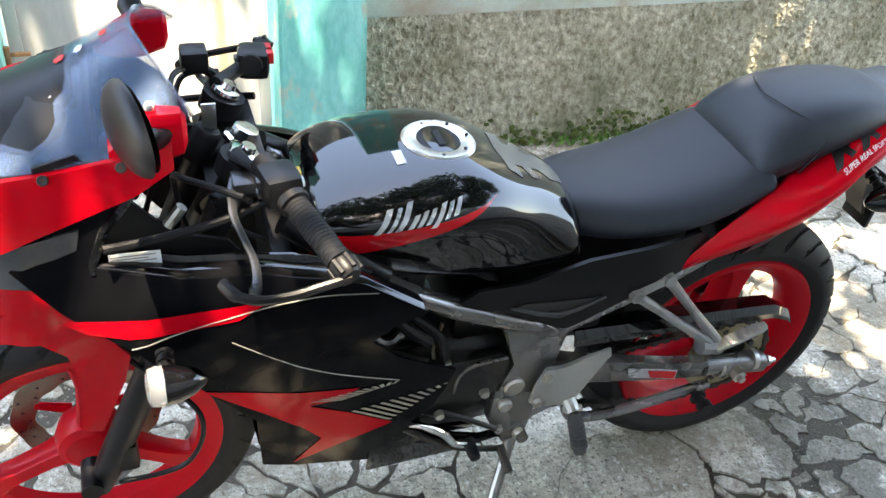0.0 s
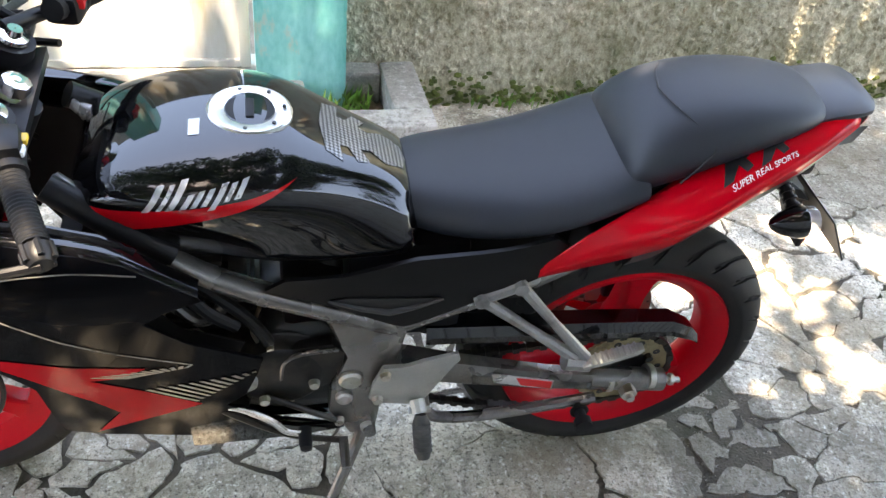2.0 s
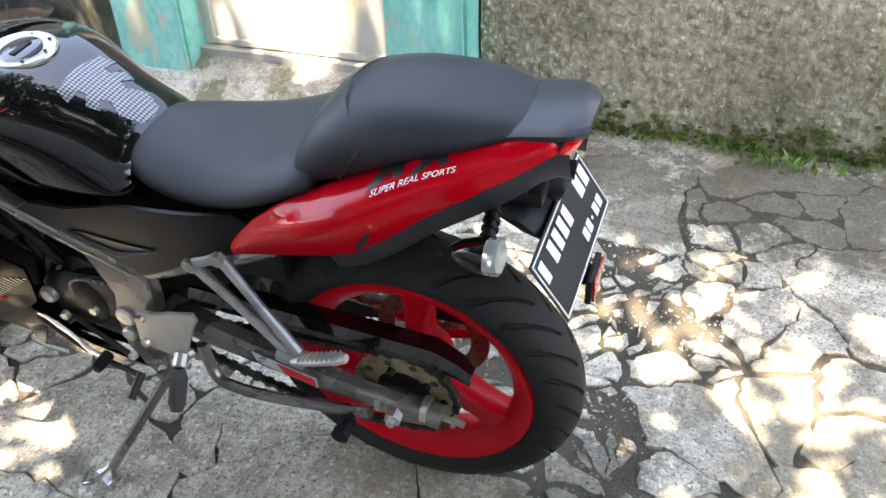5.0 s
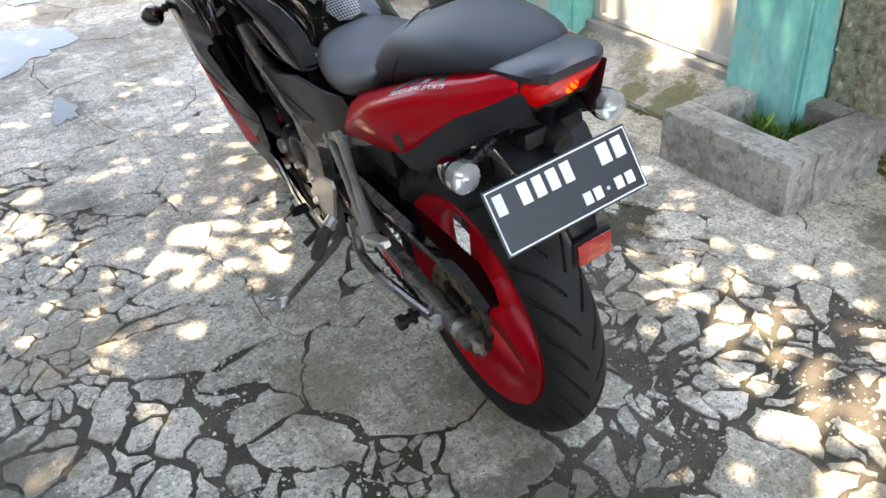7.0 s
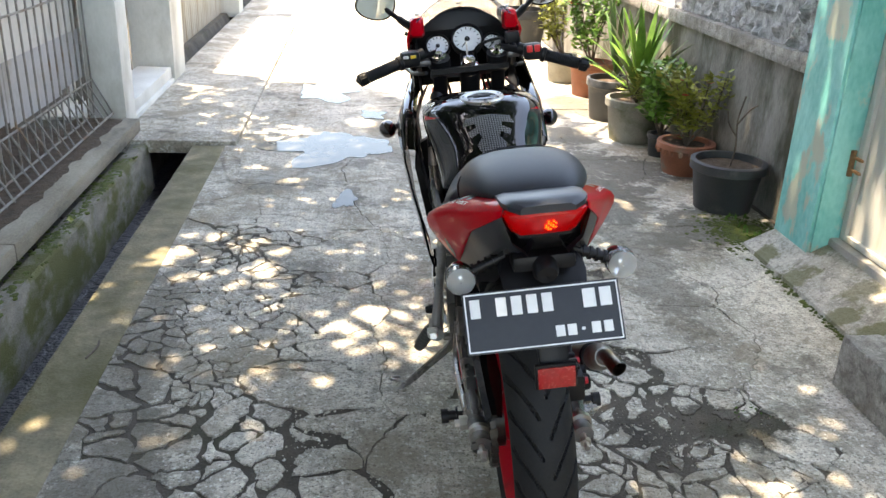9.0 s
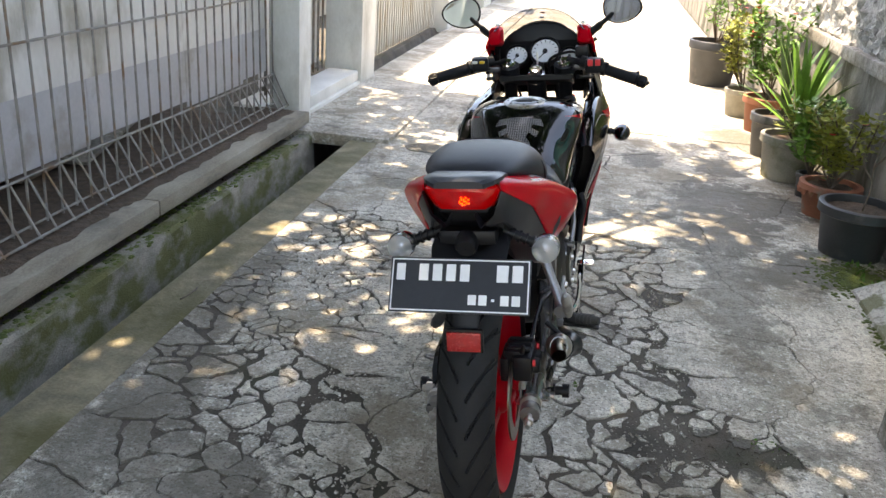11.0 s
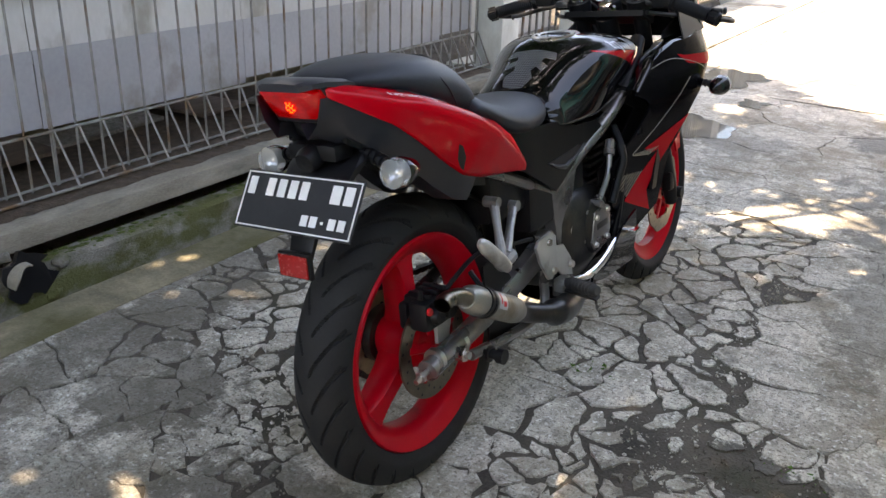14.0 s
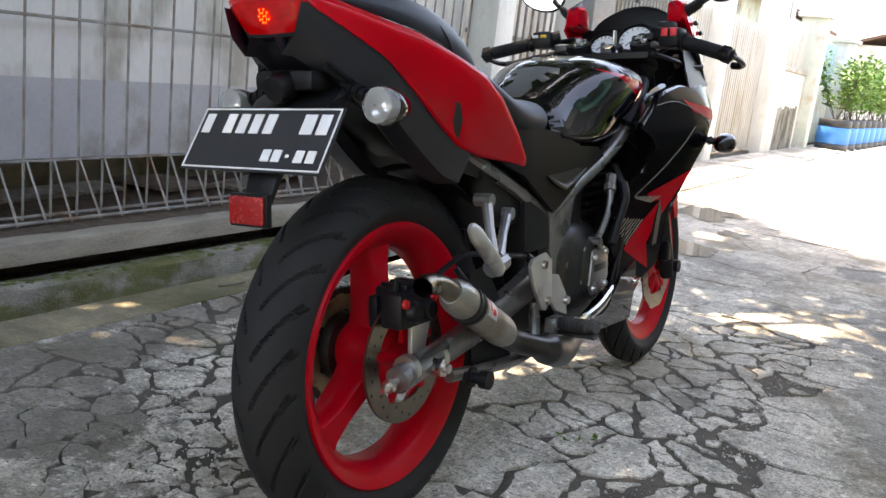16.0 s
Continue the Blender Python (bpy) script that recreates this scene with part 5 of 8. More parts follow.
for y, z in ((0.834, 0.365), (0.708, 0.289), (0.752, 0.402)):
    bm = bmesh.new()
    lathe(bm, [(0.001, 0.010), (0.008, 0.010), (0.010, 0)], (-0.155, y, z), (-1, 0, 0), 10)
    part("bolt", bm, STEEL, eng)

for s in (-1, 1):
    bm = panel([(0.960, 0.378), (0.871, 0.355), (0.830, 0.325), (0.806, 0.292), (0.771, 0.280), (0.706, 0.284), (0.698, 0.262), (0.78, 0.244), (0.96, 0.235)], lambda y, z: 0.162 - 0.12 * max(0, 0.32 - z), 0.006, 0.03, s)
    part("belly_tongue", bm, GLOSS, eng, "glossy black tail of the belly fairing")
# tank
TANK = [
    (1.085, [(0, .785), (.04, .784), (.075, .780), (.092, .772), (.095, .76), (.09, .735), (.075, .715), (.05, .705)]),
    (1.045, [(0, .818), (.055, .817), (.100, .811), (.130, .798), (.136, .785), (.126, .748), (.105, .715), (.085, .69)]),
    (0.97, [(0, .838), (.065, .837), (.118, .830), (.152, .813), (.157, .795), (.143, .745), (.124, .70), (.11, .665)]),
    (0.88, [(0, .848), (.065, .847), (.118, .839), (.156, .817), (.163, .792), (.148, .735), (.13, .69), (.12, .655)]),
    (0.81, [(0, .850), (.065, .848), (.112, .839), (.150, .812), (.157, .778), (.144, .722), (.134, .68), (.128, .645)]),
    (0.75, [(0, .828), (.06, .826), (.100, .816), (.132, .790), (.142, .755), (.138, .712), (.135, .677), (.13, .645)]),
    (0.69, [(0, .798), (.055, .795), (.086, .784), (.112, .760), (.126, .730), (.132, .702), (.134, .677), (.13, .65)]),
    (0.63, [(0, .768), (.05, .765), (.076, .756), (.102, .736), (.117, .714), (.127, .692), (.132, .676), (.13, .66)]),
    (0.585, [(0, .735), (.045, .733), (.070, .727), (.095, .715), (.112, .700), (.122, .688), (.128, .678), (.126, .668)]),
]


def half_rings(table):
    rings = []
    for y, half in table:
        rings.append([(x, y, z) for x, z in half] + [(-x, y, z) for x, z in half[::-1] if x > 0])
    return rings


TANKPAINT = GLOSS.copy()
TANKPAINT.name = "black_tank_paint_with_red_stripe"


def stripe(mat, lines, red, ymax):
    """Paints a wedge between two lines z = a + b * y on both flanks."""
    t = mat.node_tree
    n = t.nodes
    p = n["Principled BSDF"]
    tc = n.new("ShaderNodeTexCoord")
    sp = n.new("ShaderNodeSeparateXYZ")
    link(t, tc.outputs["Object"], sp.inputs[0])

    def mt(op, a, b):
        q = n.new("ShaderNodeMath")
        q.operation = op
        for i, v in enumerate((a, b)):
            if isinstance(v, (int, float)):
                q.inputs[i].default_value = v
            else:
                link(t, v, q.inputs[i])
        return q.outputs[0]

    y, z, x = sp.outputs[1], sp.outputs[2], mt("ABSOLUTE", sp.outputs[0], 0)
    (a0, b0), (a1, b1) = lines
    below = mt("LESS_THAN", z, mt("ADD", mt("MULTIPLY", y, b0), a0))
    above = mt("GREATER_THAN", z, mt("ADD", mt("MULTIPLY", y, b1), a1))
    mask = mt("MULTIPLY", mt("MULTIPLY", below, above), mt("MULTIPLY", mt("LESS_THAN", y, ymax), mt("GREATER_THAN", x, 0.09)))
    old = p.inputs["Base Color"].links[0].from_socket
    m = n.new("ShaderNodeMix")
    m.data_type = "RGBA"
    link(t, mask, m.inputs["Factor"])
    link(t, old, m.inputs["A"])
    m.inputs["B"].default_value = (*red, 1)
    link(t, m.outputs["Result"], p.inputs["Base Color"])


sl = lambda y0, z0, y1, z1: ((z0 - (z1 - z0) / (y1 - y0) * y0), (z1 - z0) / (y1 - y0))
stripe(TANKPAINT, (sl(0.775, 0.815, 1.055, 0.782), sl(0.775, 0.815, 1.026, 0.737)), (0.52, 0.005, 0.011), 1.06)
tank = part("fuel_tank", loft(half_rings(TANK)), TANKPAINT, bike, "glossy black fuel tank with a red flank stripe", sub=3)
bm = bmesh.new()
CAPN = Vector((0, -0.05, 1)).normalized()
lathe(bm, [(0.034, 0.004), (0.040, 0.007), (0.056, 0.007), (0.060, 0.004), (0.061, -0.01)], (0.0, 0.835, 0.8405), CAPN, 48)
cap = part("filler_ring", bm, STEEL, tank, "bright metal filler cap ring")
bm = bmesh.new()
lathe(bm, [(0.001, 0.006), (0.034, 0.006), (0.036, 0.003)], (0.0, 0.835, 0.8405), CAPN, 40)
box(bm, (-0.022, 0.829, 0.845), (0.022, 0.841, 0.8500), 0.002)
part("filler_flap", bm, PLASTIC, cap)
bm = bmesh.new()
for k in range(7):
    a = k * math.tau / 7 + 0.3
    lathe(bm, [(0.001, 0.0085), (0.0028, 0.0085), (0.003, 0.006)], (0.048 * math.cos(a), 0.835 + 0.048 * math.sin(a), 0.8405), CAPN, 8)
part("cap_screw", bm, BLACKPRINT, cap, kind="stuff")
def smooth_tree(ob):
    """The rounded surface of a part, for laying marks on it."""
    dg = bpy.context.evaluated_depsgraph_get()
    dg.update()
    return BVHTree.FromObject(ob, dg)


tank_tree = smooth_tree(tank)


# white patch beside the cap, painting a reflection
bm = bmesh.new()
quads(bm, [[(x, y, tank_tree.ray_cast(Vector((x, y, 1.4)), Vector((0, 0, -1)))[0].z + 0.001) for x in (-0.055, -0.043, -0.032, -0.020)] for y in (0.903, 0.910, 0.918)], False)
part("tank_label", bm, WHITE, tank, "small white patch standing in for a reflection on the tank", smooth=False)


def tank_flank(y, z):
    """Half width of the tank at a place on its flank."""
    hit = tank_tree.ray_cast(Vector((-0.6, y, z)), Vector((1, 0, 0)))
    return -hit[0].x if hit[0] else 0.12


# brand lettering as plain slanted strokes
for s in (-1, 1):
    bm = bmesh.new()
    strokes = [(0.0, 0.0, 0.052, 0.010), (0.018, 0.002, 0.050, 0.007), (0.031, 0.0, 0.054, 0.010), (0.050, 0.0, 0.030, 0.009), (0.064, 0.0, 0.032, 0.008), (0.078, 0.0, 0.031, 0.008), (0.093, -0.014, 0.034, 0.009), (0.108, 0.0, 0.030, 0.008), (0.122, 0.0, 0.030, 0.009)]
    for o, lo, hi, wd in strokes:
        q = []
        for a, h in ((0, lo), (wd, lo), (wd, hi), (0, hi)):
            u = o + a + h * 0.45
            q.append((0.978 - u * 0.98, 0.790 + u * 0.16 + h * 0.52))
        pn = panel(q, tank_flank, 0.0, 0.008, s, 0.0012)
        me = bpy.data.meshes.new("tmp")
        pn.to_mesh(me)
        pn.free()
        bm.from_mesh(me)
        bpy.data.meshes.remove(me)
    part("lettering", bm, SILVER, tank, "silver slanted script strokes on the tank", smooth=False)
# carbon tank pad
CARBON = bpy.data.materials.new("carbon_pad")
CARBON.use_nodes = True
ct = CARBON.node_tree
cp = ct.nodes["Principled BSDF"]
ck = ct.nodes.new("ShaderNodeTexChecker")
ck.inputs["Scale"].default_value = 230
ck.inputs["Color1"].default_value, ck.inputs["Color2"].default_value = (0.24, 0.24, 0.24, 1), (0.02, 0.02, 0.022, 1)
co = ct.nodes.new("ShaderNodeTexCoord")
cmp_ = ct.nodes.new("ShaderNodeMapping")
cmp_.inputs["Rotation"].default_value = (0, 0, radians(45))
cmp_.inputs["Scale"].default_value = (1, 1, 0)
ct.links.new(co.outputs["Object"], cmp_.inputs[0])
ct.links.new(cmp_.outputs[0], ck.inputs["Vector"])
ct.links.new(ck.outputs["Color"], cp.inputs["Base Color"])
cp.inputs["Roughness"].default_value, cp.inputs["Metallic"].default_value, cp.inputs["Coat Weight"].default_value = 0.34, 0.45, 0.3


def tank_top(x, y):
    hit = tank_tree.ray_cast(Vector((x, y, 1.4)), Vector((0, 0, -1)))
    return hit[0].z if hit[0] else 0.75


PAD = [(x, 0.606 + (y - 0.630) * 1.0) for x, y in ((0.0, 0.762), (0.056, 0.755), (0.066, 0.730), (0.036, 0.734), (0.032, 0.722), (0.055, 0.708), (0.048, 0.690), (0.027, 0.702), (0.022, 0.686), (0.037, 0.664), (0.026, 0.636), (0.0, 0.630))]
bm = bmesh.new()
for s in (-1, 1):
    pts = PAD if s > 0 else [(-x, y) for x, y in PAD[::-1]]
    bm.faces.new([bm.verts.new((x, y, 0)) for x, y in pts])
for k, lo, hi in ((0, -0.11, 0.11), (1, 0.60, 0.76)):
    q = lo
    while q < hi:
        co_, no_ = [0, 0, 0], [0, 0, 0]
        co_[k], no_[k] = q, 1
        bmesh.ops.bisect_plane(bm, geom=bm.verts[:] + bm.edges[:] + bm.faces[:], plane_co=co_, plane_no=no_)
        q += 0.012
bmesh.ops.triangulate(bm, faces=bm.faces[:])
for v in bm.verts:
    v.co.z = tank_top(v.co.x, v.co.y) + 0.0012
part("tank_pad", bm, CARBON, tank, "silver woven carbon pad on the tank")


# seats
def seat_rings(rows):
    out = []
    for y, zt, w, zb in rows:
        h = zt - zb
        half = [(0, zt), (.45 * w, zt - .02 * h), (.78 * w, zt - .14 * h), (.96 * w, zt - .42 * h), (w, zt - .66 * h), (.93 * w, zb + .10 * h), (.80 * w, zb), (0.3 * w, zb)]
        out.append([(x, y, z) for x, z in half] + [(-x, y, z) for x, z in half[::-1] if x > 0])
    return out


part("rider_seat", loft(seat_rings([(0.640, 0.736, 0.055, 0.700), (0.625, 0.745, 0.078, 0.688), (0.58, 0.748, 0.108, 0.676), (0.50, 0.746, 0.130, 0.677), (0.42, 0.752, 0.142, 0.688), (0.34, 0.776, 0.146, 0.715), (0.285, 0.804, 0.142, 0.742), (0.255, 0.810, 0.138, 0.755), (0.245, 0.80, 0.13, 0.760)])), VINYL, bike, "smooth dark grey vinyl rider seat", sub=3)
pillion = part("passenger_seat", loft(seat_rings([(0.290, 0.806, 0.108, 0.766), (0.272, 0.840, 0.120, 0.758), (0.228, 0.879, 0.124, 0.768), (0.15, 0.897, 0.120, 0.804), (0.07, 0.900, 0.109, 0.832), (0.0, 0.894, 0.090, 0.852), (-0.030, 0.886, 0.070, 0.860), (-0.042, 0.878, 0.052, 0.864)])), VINYL, bike, "raised dark grey vinyl passenger seat with a seam", sub=3)
bm = bmesh.new()
for s in (-1, 1):
    tube(bm, bezier([(0, 0.224, 0.8795), (s * 0.045, 0.214, 0.880), (s * 0.085, 0.190, 0.872), (s * 0.111, 0.165, 0.852), (s * 0.1205, 0.182, 0.825), (s * 0.119, 0.205, 0.790)], 8), 0.0018, 6)
part("seam", bm, STITCH, pillion)

# tail: stations of (y, inner edge, ridge, lower edge), each edge as (x, z)
TAIL = [(-0.092, (.062, .876), (.070, .866), (.073, .857)), (-0.04, (.067, .870), (.098, .852), (.096, .825)), (0.02, (.073, .856), (.126, .833), (.116, .792)), (0.08, (.080, .840), (.150, .817), (.120, .750)),
        (0.14, (.088, .814), (.173, .791), (.126, .700)), (0.195, (.100, .788), (.186, .766), (.130, .662)), (0.25, (.125, .768), (.184, .735), (.132, .645)), (0.30, (.142, .744), (.172, .705), (.136, .637)),
        (0.35, (.147, .706), (.161, .674), (.141, .631)), (0.403, (.145, .646), (.148, .635), (.145, .622))]


def tail_at(y, v):
    """A point on the tail panel; v runs from 0 at its inner edge over 0.4 at the ridge to 1 at its lower edge."""
    ys = [q[0] for q in TAIL]
    (ix, iz), (rx, rz), (lx, lz) = [[float(np.interp(y, ys, [q[k][c] for q in TAIL])) for c in (0, 1)] for k in (1, 2, 3)]
    mx, mz = (ix + rx) / 2, (iz + rz) / 2 + 0.12 * abs(rx - ix)
    nx, nz = rx * 0.62 + lx * 0.38, (rz + lz) / 2
    vs = [0, 0.2, 0.4, 0.7, 1.0]
    t = np.interp(v, vs, range(5))
    p = bezier([(ix, iz, 0), (mx, mz, 0), (rx, rz, 0), (nx, nz, 0), (lx, lz, 0)], 10)
    a = min(int(t * 10), len(p) - 1)
    q = p[a].lerp(p[min(a + 1, len(p) - 1)], t * 10 - a)
    return q.x, q.y


def tail_patch(outline, s, lift=0.0015, step=0.012):
    """A thin mark on the tail panel, with an outline of (y, v) points."""
    bm = panel(outline, lambda y, v: 0.0, 0.0, step, 1)
    for w in bm.verts:
        y = w.co.y
        x, z = tail_at(y, w.co.z)
        w.co = Vector((s * (x + lift), y, z + lift * 0.4))
    return bm


for s in (-1, 1):
    bm = bmesh.new()
    quads(bm, [[(s * x, y, z) for x, z in (tail_at(y, v) for v in np.linspace(0, 1, 15))] for y in np.linspace(-0.092, 0.403, 34)], False)
    tp = part("tail_panel", bm, RED, bike, "glossy red tail fairing panel", angle=70)
    th = tp.modifiers.new("thick", "SOLIDIFY")
    th.thickness, th.offset = 0.005, -1 if s < 0 else -1
    part("tail_vent", tail_patch([(0.150, 0.74), (0.160, 0.74), (0.178, 0.82), (0.189, 0.95), (0.176, 0.93), (0.162, 0.87)], s), BLACKPRINT, tp)
    for o in (0.015, 0.075):
        part("tail_print", tail_patch([(0.166 - o, 0.26), (0.150 - o, 0.25), (0.136 - o, 0.16), (0.128 - o, 0.24), (0.116 - o, 0.22), (0.122 - o, 0.14), (0.100 - o, 0.08), (0.150 - o, 0.08)], s), BLACKPRINT, tp, smooth=False)


def words(text, size, place, parent, mat, name):
    """Flat lettering whose points are moved by place(u, v)."""
    cu = bpy.data.curves.new(name, "FONT")
    cu.body, cu.size = text, size
    tmp = new(name, cu)
    me = bpy.data.meshes.new_from_object(tmp.evaluated_get(bpy.context.evaluated_depsgraph_get()))
    bpy.data.objects.remove(tmp)
    bm = bmesh.new()
    bm.from_mesh(me)
    for v in bm.verts:
        v.co = place(v.co.x, v.co.y)
    return part(name, bm, mat, parent, "white slogan lettering", smooth=False)


for s in (-1, 1):
    def place(u, v, s=s):
        y = 0.140 - 0.195 * u / 0.128 if s < 0 else 0.012 + 0.195 * u / 0.128
        x, z = tail_at(y, 0.31 - v * 8.0)
        return Vector((s * (x + 0.0018), y, z + 0.001))
    words("SUPER REAL SPORTS", 0.0080, place, bike, WHITE, "slogan")
bm = bmesh.new()
rings = []
for y, zt, zb, w in ((0.30, 0.745, 0.64, 0.12), (0.18, 0.795, 0.68, 0.100), (0.06, 0.842, 0.755, 0.081), (-0.02, 0.863, 0.795, 0.072), (-0.090, 0.876, 0.815, 0.062)):
    h = zt - zb
    half = [(0, zt + 0.004), (.7 * w, zt + 0.003), (w, zt - 0.002), (w * 0.9, zb + .3 * h), (.7 * w, zb), (.3 * w, zb)]
    rings.append([(x, y, z) for x, z in half] + [(-x, y, z) for x, z in half[::-1] if x > 0])
part("tail_core", loft(rings), PLASTIC, bike, "black plastic tail body", angle=30)
# black flanks under the red panels and the rear surround of the lamp
for s in (-1, 1):
    rings = []
    for y in np.linspace(-0.108, 0.24, 16):
        x, z = tail_at(max(y, -0.088), 0.97)
        k = min(1.0, (y + 0.108) / 0.1)
        rings.append([(s * (x - 0.003), y, z + 0.003), (s * (x * 0.90), y, z - 0.012 - 0.010 * k), (s * x * 0.78, y, z - 0.04 - 0.012 * k), (s * x * 0.45, y, z - 0.066 + 0.01 * k), (s * x * 0.30, y, z - 0.04)])
    part("tail_flank", loft(rings, False), TAILSATIN, bike, "black plastic tail underside")
rings = []
for y, pts in ((-0.05, [(0, .880), (.064, .877), (.068, .860), (.060, .815), (.050, .798), (0, .794)]), (-0.090, [(0, .880), (.067, .876), (.071, .860), (.060, .820), (.049, .806), (0, .803)]),
               (-0.104, [(0, .876), (.068, .872), (.071, .858), (.058, .822), (.047, .812), (0, .810)]), (-0.097, [(0, .873), (.066, .869), (.069, .858), (.056, .825), (.046, .816), (0, .814)])):
    half = [(x, y + 0.60 * (.876 - z), z) for x, z in pts]
    rings.append(half + [(-x, q, z) for x, q, z in half[::-1] if x > 0])
cap = []
for y, w, z in ((0.050, 0.077, 0.850), (0.010, 0.0745, 0.864), (-0.040, 0.072, 0.876), (-0.090, 0.0705, 0.883), (-0.112, 0.062, 0.8825), (-0.126, 0.044, 0.8790)):
    cap.append([(-w, y, z - 0.010), (-w, y, z - 0.002), (-w * 0.82, y, z + 0.0025), (0, y, z + 0.0035), (w * 0.82, y, z + 0.0025), (w, y, z - 0.002), (w, y, z - 0.010)])
part("tail_cap", loft(cap), TAILSATIN, bike, "satin blue-black cap over the tail lamp", angle=30)
part("lamp_surround", loft(rings), PLASTIC, bike, "black plastic tail lamp surround", angle=30)
rings = []
for y, g in ((-0.098, 1.0), (-0.112, 0.985), (-0.121, 0.90), (-0.126, 0.66), (-0.128, 0.3)):
    pts = [(0, .8720), (.050, .8705), (.0665, .867), (.0695, .858), (.056, .826), (.046, .817), (0, .815)]
    half = [(x * g, y + 0.25 * max(0, x - 0.045) * (1 if g > 0.8 else 0) + 0.60 * (.8720 - z) * g + 0.02 * (1 - g), .843 + (z - .843) * g) for x, z in pts]
    rings.append(half + [(-x, q, z) for x, q, z in half[::-1] if x > 0])
lamp = part("tail_lamp", loft(rings), REDLENS, bike, "red tail lamp lens, lit in the middle", angle=25)
bm = bmesh.new()
for i in range(5):
    for j in range(5):
        if (i - 2) ** 2 + (j - 2) ** 2 < 6 and (i + j) % 3:
            lathe(bm, [(0.0006, 0.0012), (0.0014, 0.0006), (0.0018, 0)], (0.006 + (i - 2) * 0.0040, -0.1105 - (j - 2) * 0.0020, 0.841 + (j - 2) * 0.0040), (0, -1, 0), 6)
part("bulb_glow", bm, BULB, lamp, "glowing lit bulb facets")

rings = []
for y, zt, zb, w in ((-0.076, 0.818, 0.806, 0.045), (-0.062, 0.818, 0.786, 0.052), (-0.02, 0.81, 0.760, 0.060), (0.06, 0.78, 0.718, 0.070), (0.14, 0.73, 0.672, 0.078), (0.22, 0.69, 0.64, 0.08)):
    rings.append([(-w, y, zt), (-w * 0.95, y, zt * 0.45 + zb * 0.55), (-w * 0.6, y, zb), (w * 0.6, y, zb), (w * 0.95, y, zt * 0.45 + zb * 0.55), (w, y, zt)])
part("tail_belly", loft(rings), PLASTIC, bike, "black plastic belly under the tail", angle=40)
# rear mudguard, plate holder, plate
bm = bmesh.new()
rings = []
for y, z, w, h in ((0.34, 0.62, 0.085, 0.05), (0.20, 0.655, 0.085, 0.05), (0.08, 0.715, 0.080, 0.05), (0.0, 0.765, 0.075, 0.05), (-0.05, 0.785, 0.066, 0.035)):
    rings.append([(-w, y, z - h * 0.4), (-w * 0.6, y, z), (w * 0.6, y, z), (w, y, z - h * 0.4), (w, y, z + h), (-w, y, z + h)])
quads(bm, rings)
part("undertray", bm, PLASTIC, bike, angle=30)
bm = bmesh.new()
rings = []
for y, z, w, t in ((0.02, 0.765, 0.062, 0.03), (-0.03, 0.735, 0.075, 0.028), (-0.065, 0.705, 0.070, 0.018), (-0.085, 0.675, 0.040, 0.012), (-0.105, 0.630, 0.028, 0.008), (-0.125, 0.585, 0.024, 0.006)):
    rings.append([(a * w, y + b * t, z + b * t * 0.3) for a, b in ((-1, -0.6), (-0.8, -1), (0.8, -1), (1, -0.6), (1, 1), (-1, 1))])
holder = part("plate_holder", loft(rings), PLASTIC, bike, "black plastic number plate holder", angle=35)
bm = bmesh.new()
box(bm, (-0.055, -0.070, 0.742), (0.055, -0.02, 0.772), 0.010)
lathe(bm, [(0.001, 0.030), (0.018, 0.028), (0.022, 0.020), (0.022, 0)], (0.0, -0.062, 0.752), (0, -0.94, -0.34), 20)
part("plate_lamp", bm, PLASTIC, holder)
bm = bmesh.new()
box(bm, (-0.036, -0.142, 0.555), (0.036, -0.132, 0.602), 0.003)
part("reflector_case", bm, PLASTIC, holder)
bm = bmesh.new()
box(bm, (-0.032, -0.147, 0.559), (0.032, -0.1425, 0.598), 0.002)
part("reflector", bm, REDREFL, holder, "red rectangular reflector")
PM = Matrix.Translation((-0.012, -0.103, 0.674)) @ Matrix.Rotation(radians(-32.5), 4, "X")
bm = bmesh.new()
box(bm, (-0.134, -0.0025, -0.0525), (0.134, 0.0005, 0.0525), 0.001, PM)
npl = part("number_plate", bm, PLATE, bike, "black number plate with white bars", smooth=False)
bm = bmesh.new()
for a, b in (((-0.131, -0.0495), (0.131, -0.0470)), ((-0.131, 0.0470), (0.131, 0.0495)), ((-0.131, -0.0470), (-0.1285, 0.0470)), ((0.1285, -0.0470), (0.131, 0.0470))):
    box(bm, (a[0], -0.0042, a[1]), (b[0], -0.0026, b[1]), 0.0004, PM)
part("plate_border", bm, WHITE, npl, smooth=False)
bars = [(-0.122, 0.017, 0.008, 0.040)] + [(-0.078 + 0.0262 * k, 0.018, 0.008, 0.040) for k in range(4)] + [(0.070, 0.022, 0.008, 0.040), (0.099, 0.020, 0.008, 0.040)]
bars += [(0.018, 0.0155, -0.036, -0.017), (0.038, 0.0155, -0.036, -0.017), (0.062, 0.006, -0.029, -0.024), (0.079, 0.0155, -0.036, -0.017), (0.100, 0.0155, -0.036, -0.017)]
for x0, wd, z0, z1 in bars:
    bm = bmesh.new()
    box(bm, (x0, -0.0042, z0), (x0 + wd, -0.0026, z1), 0.0012, PM)
    part("plate_bar", bm, WHITE, npl, smooth=False)


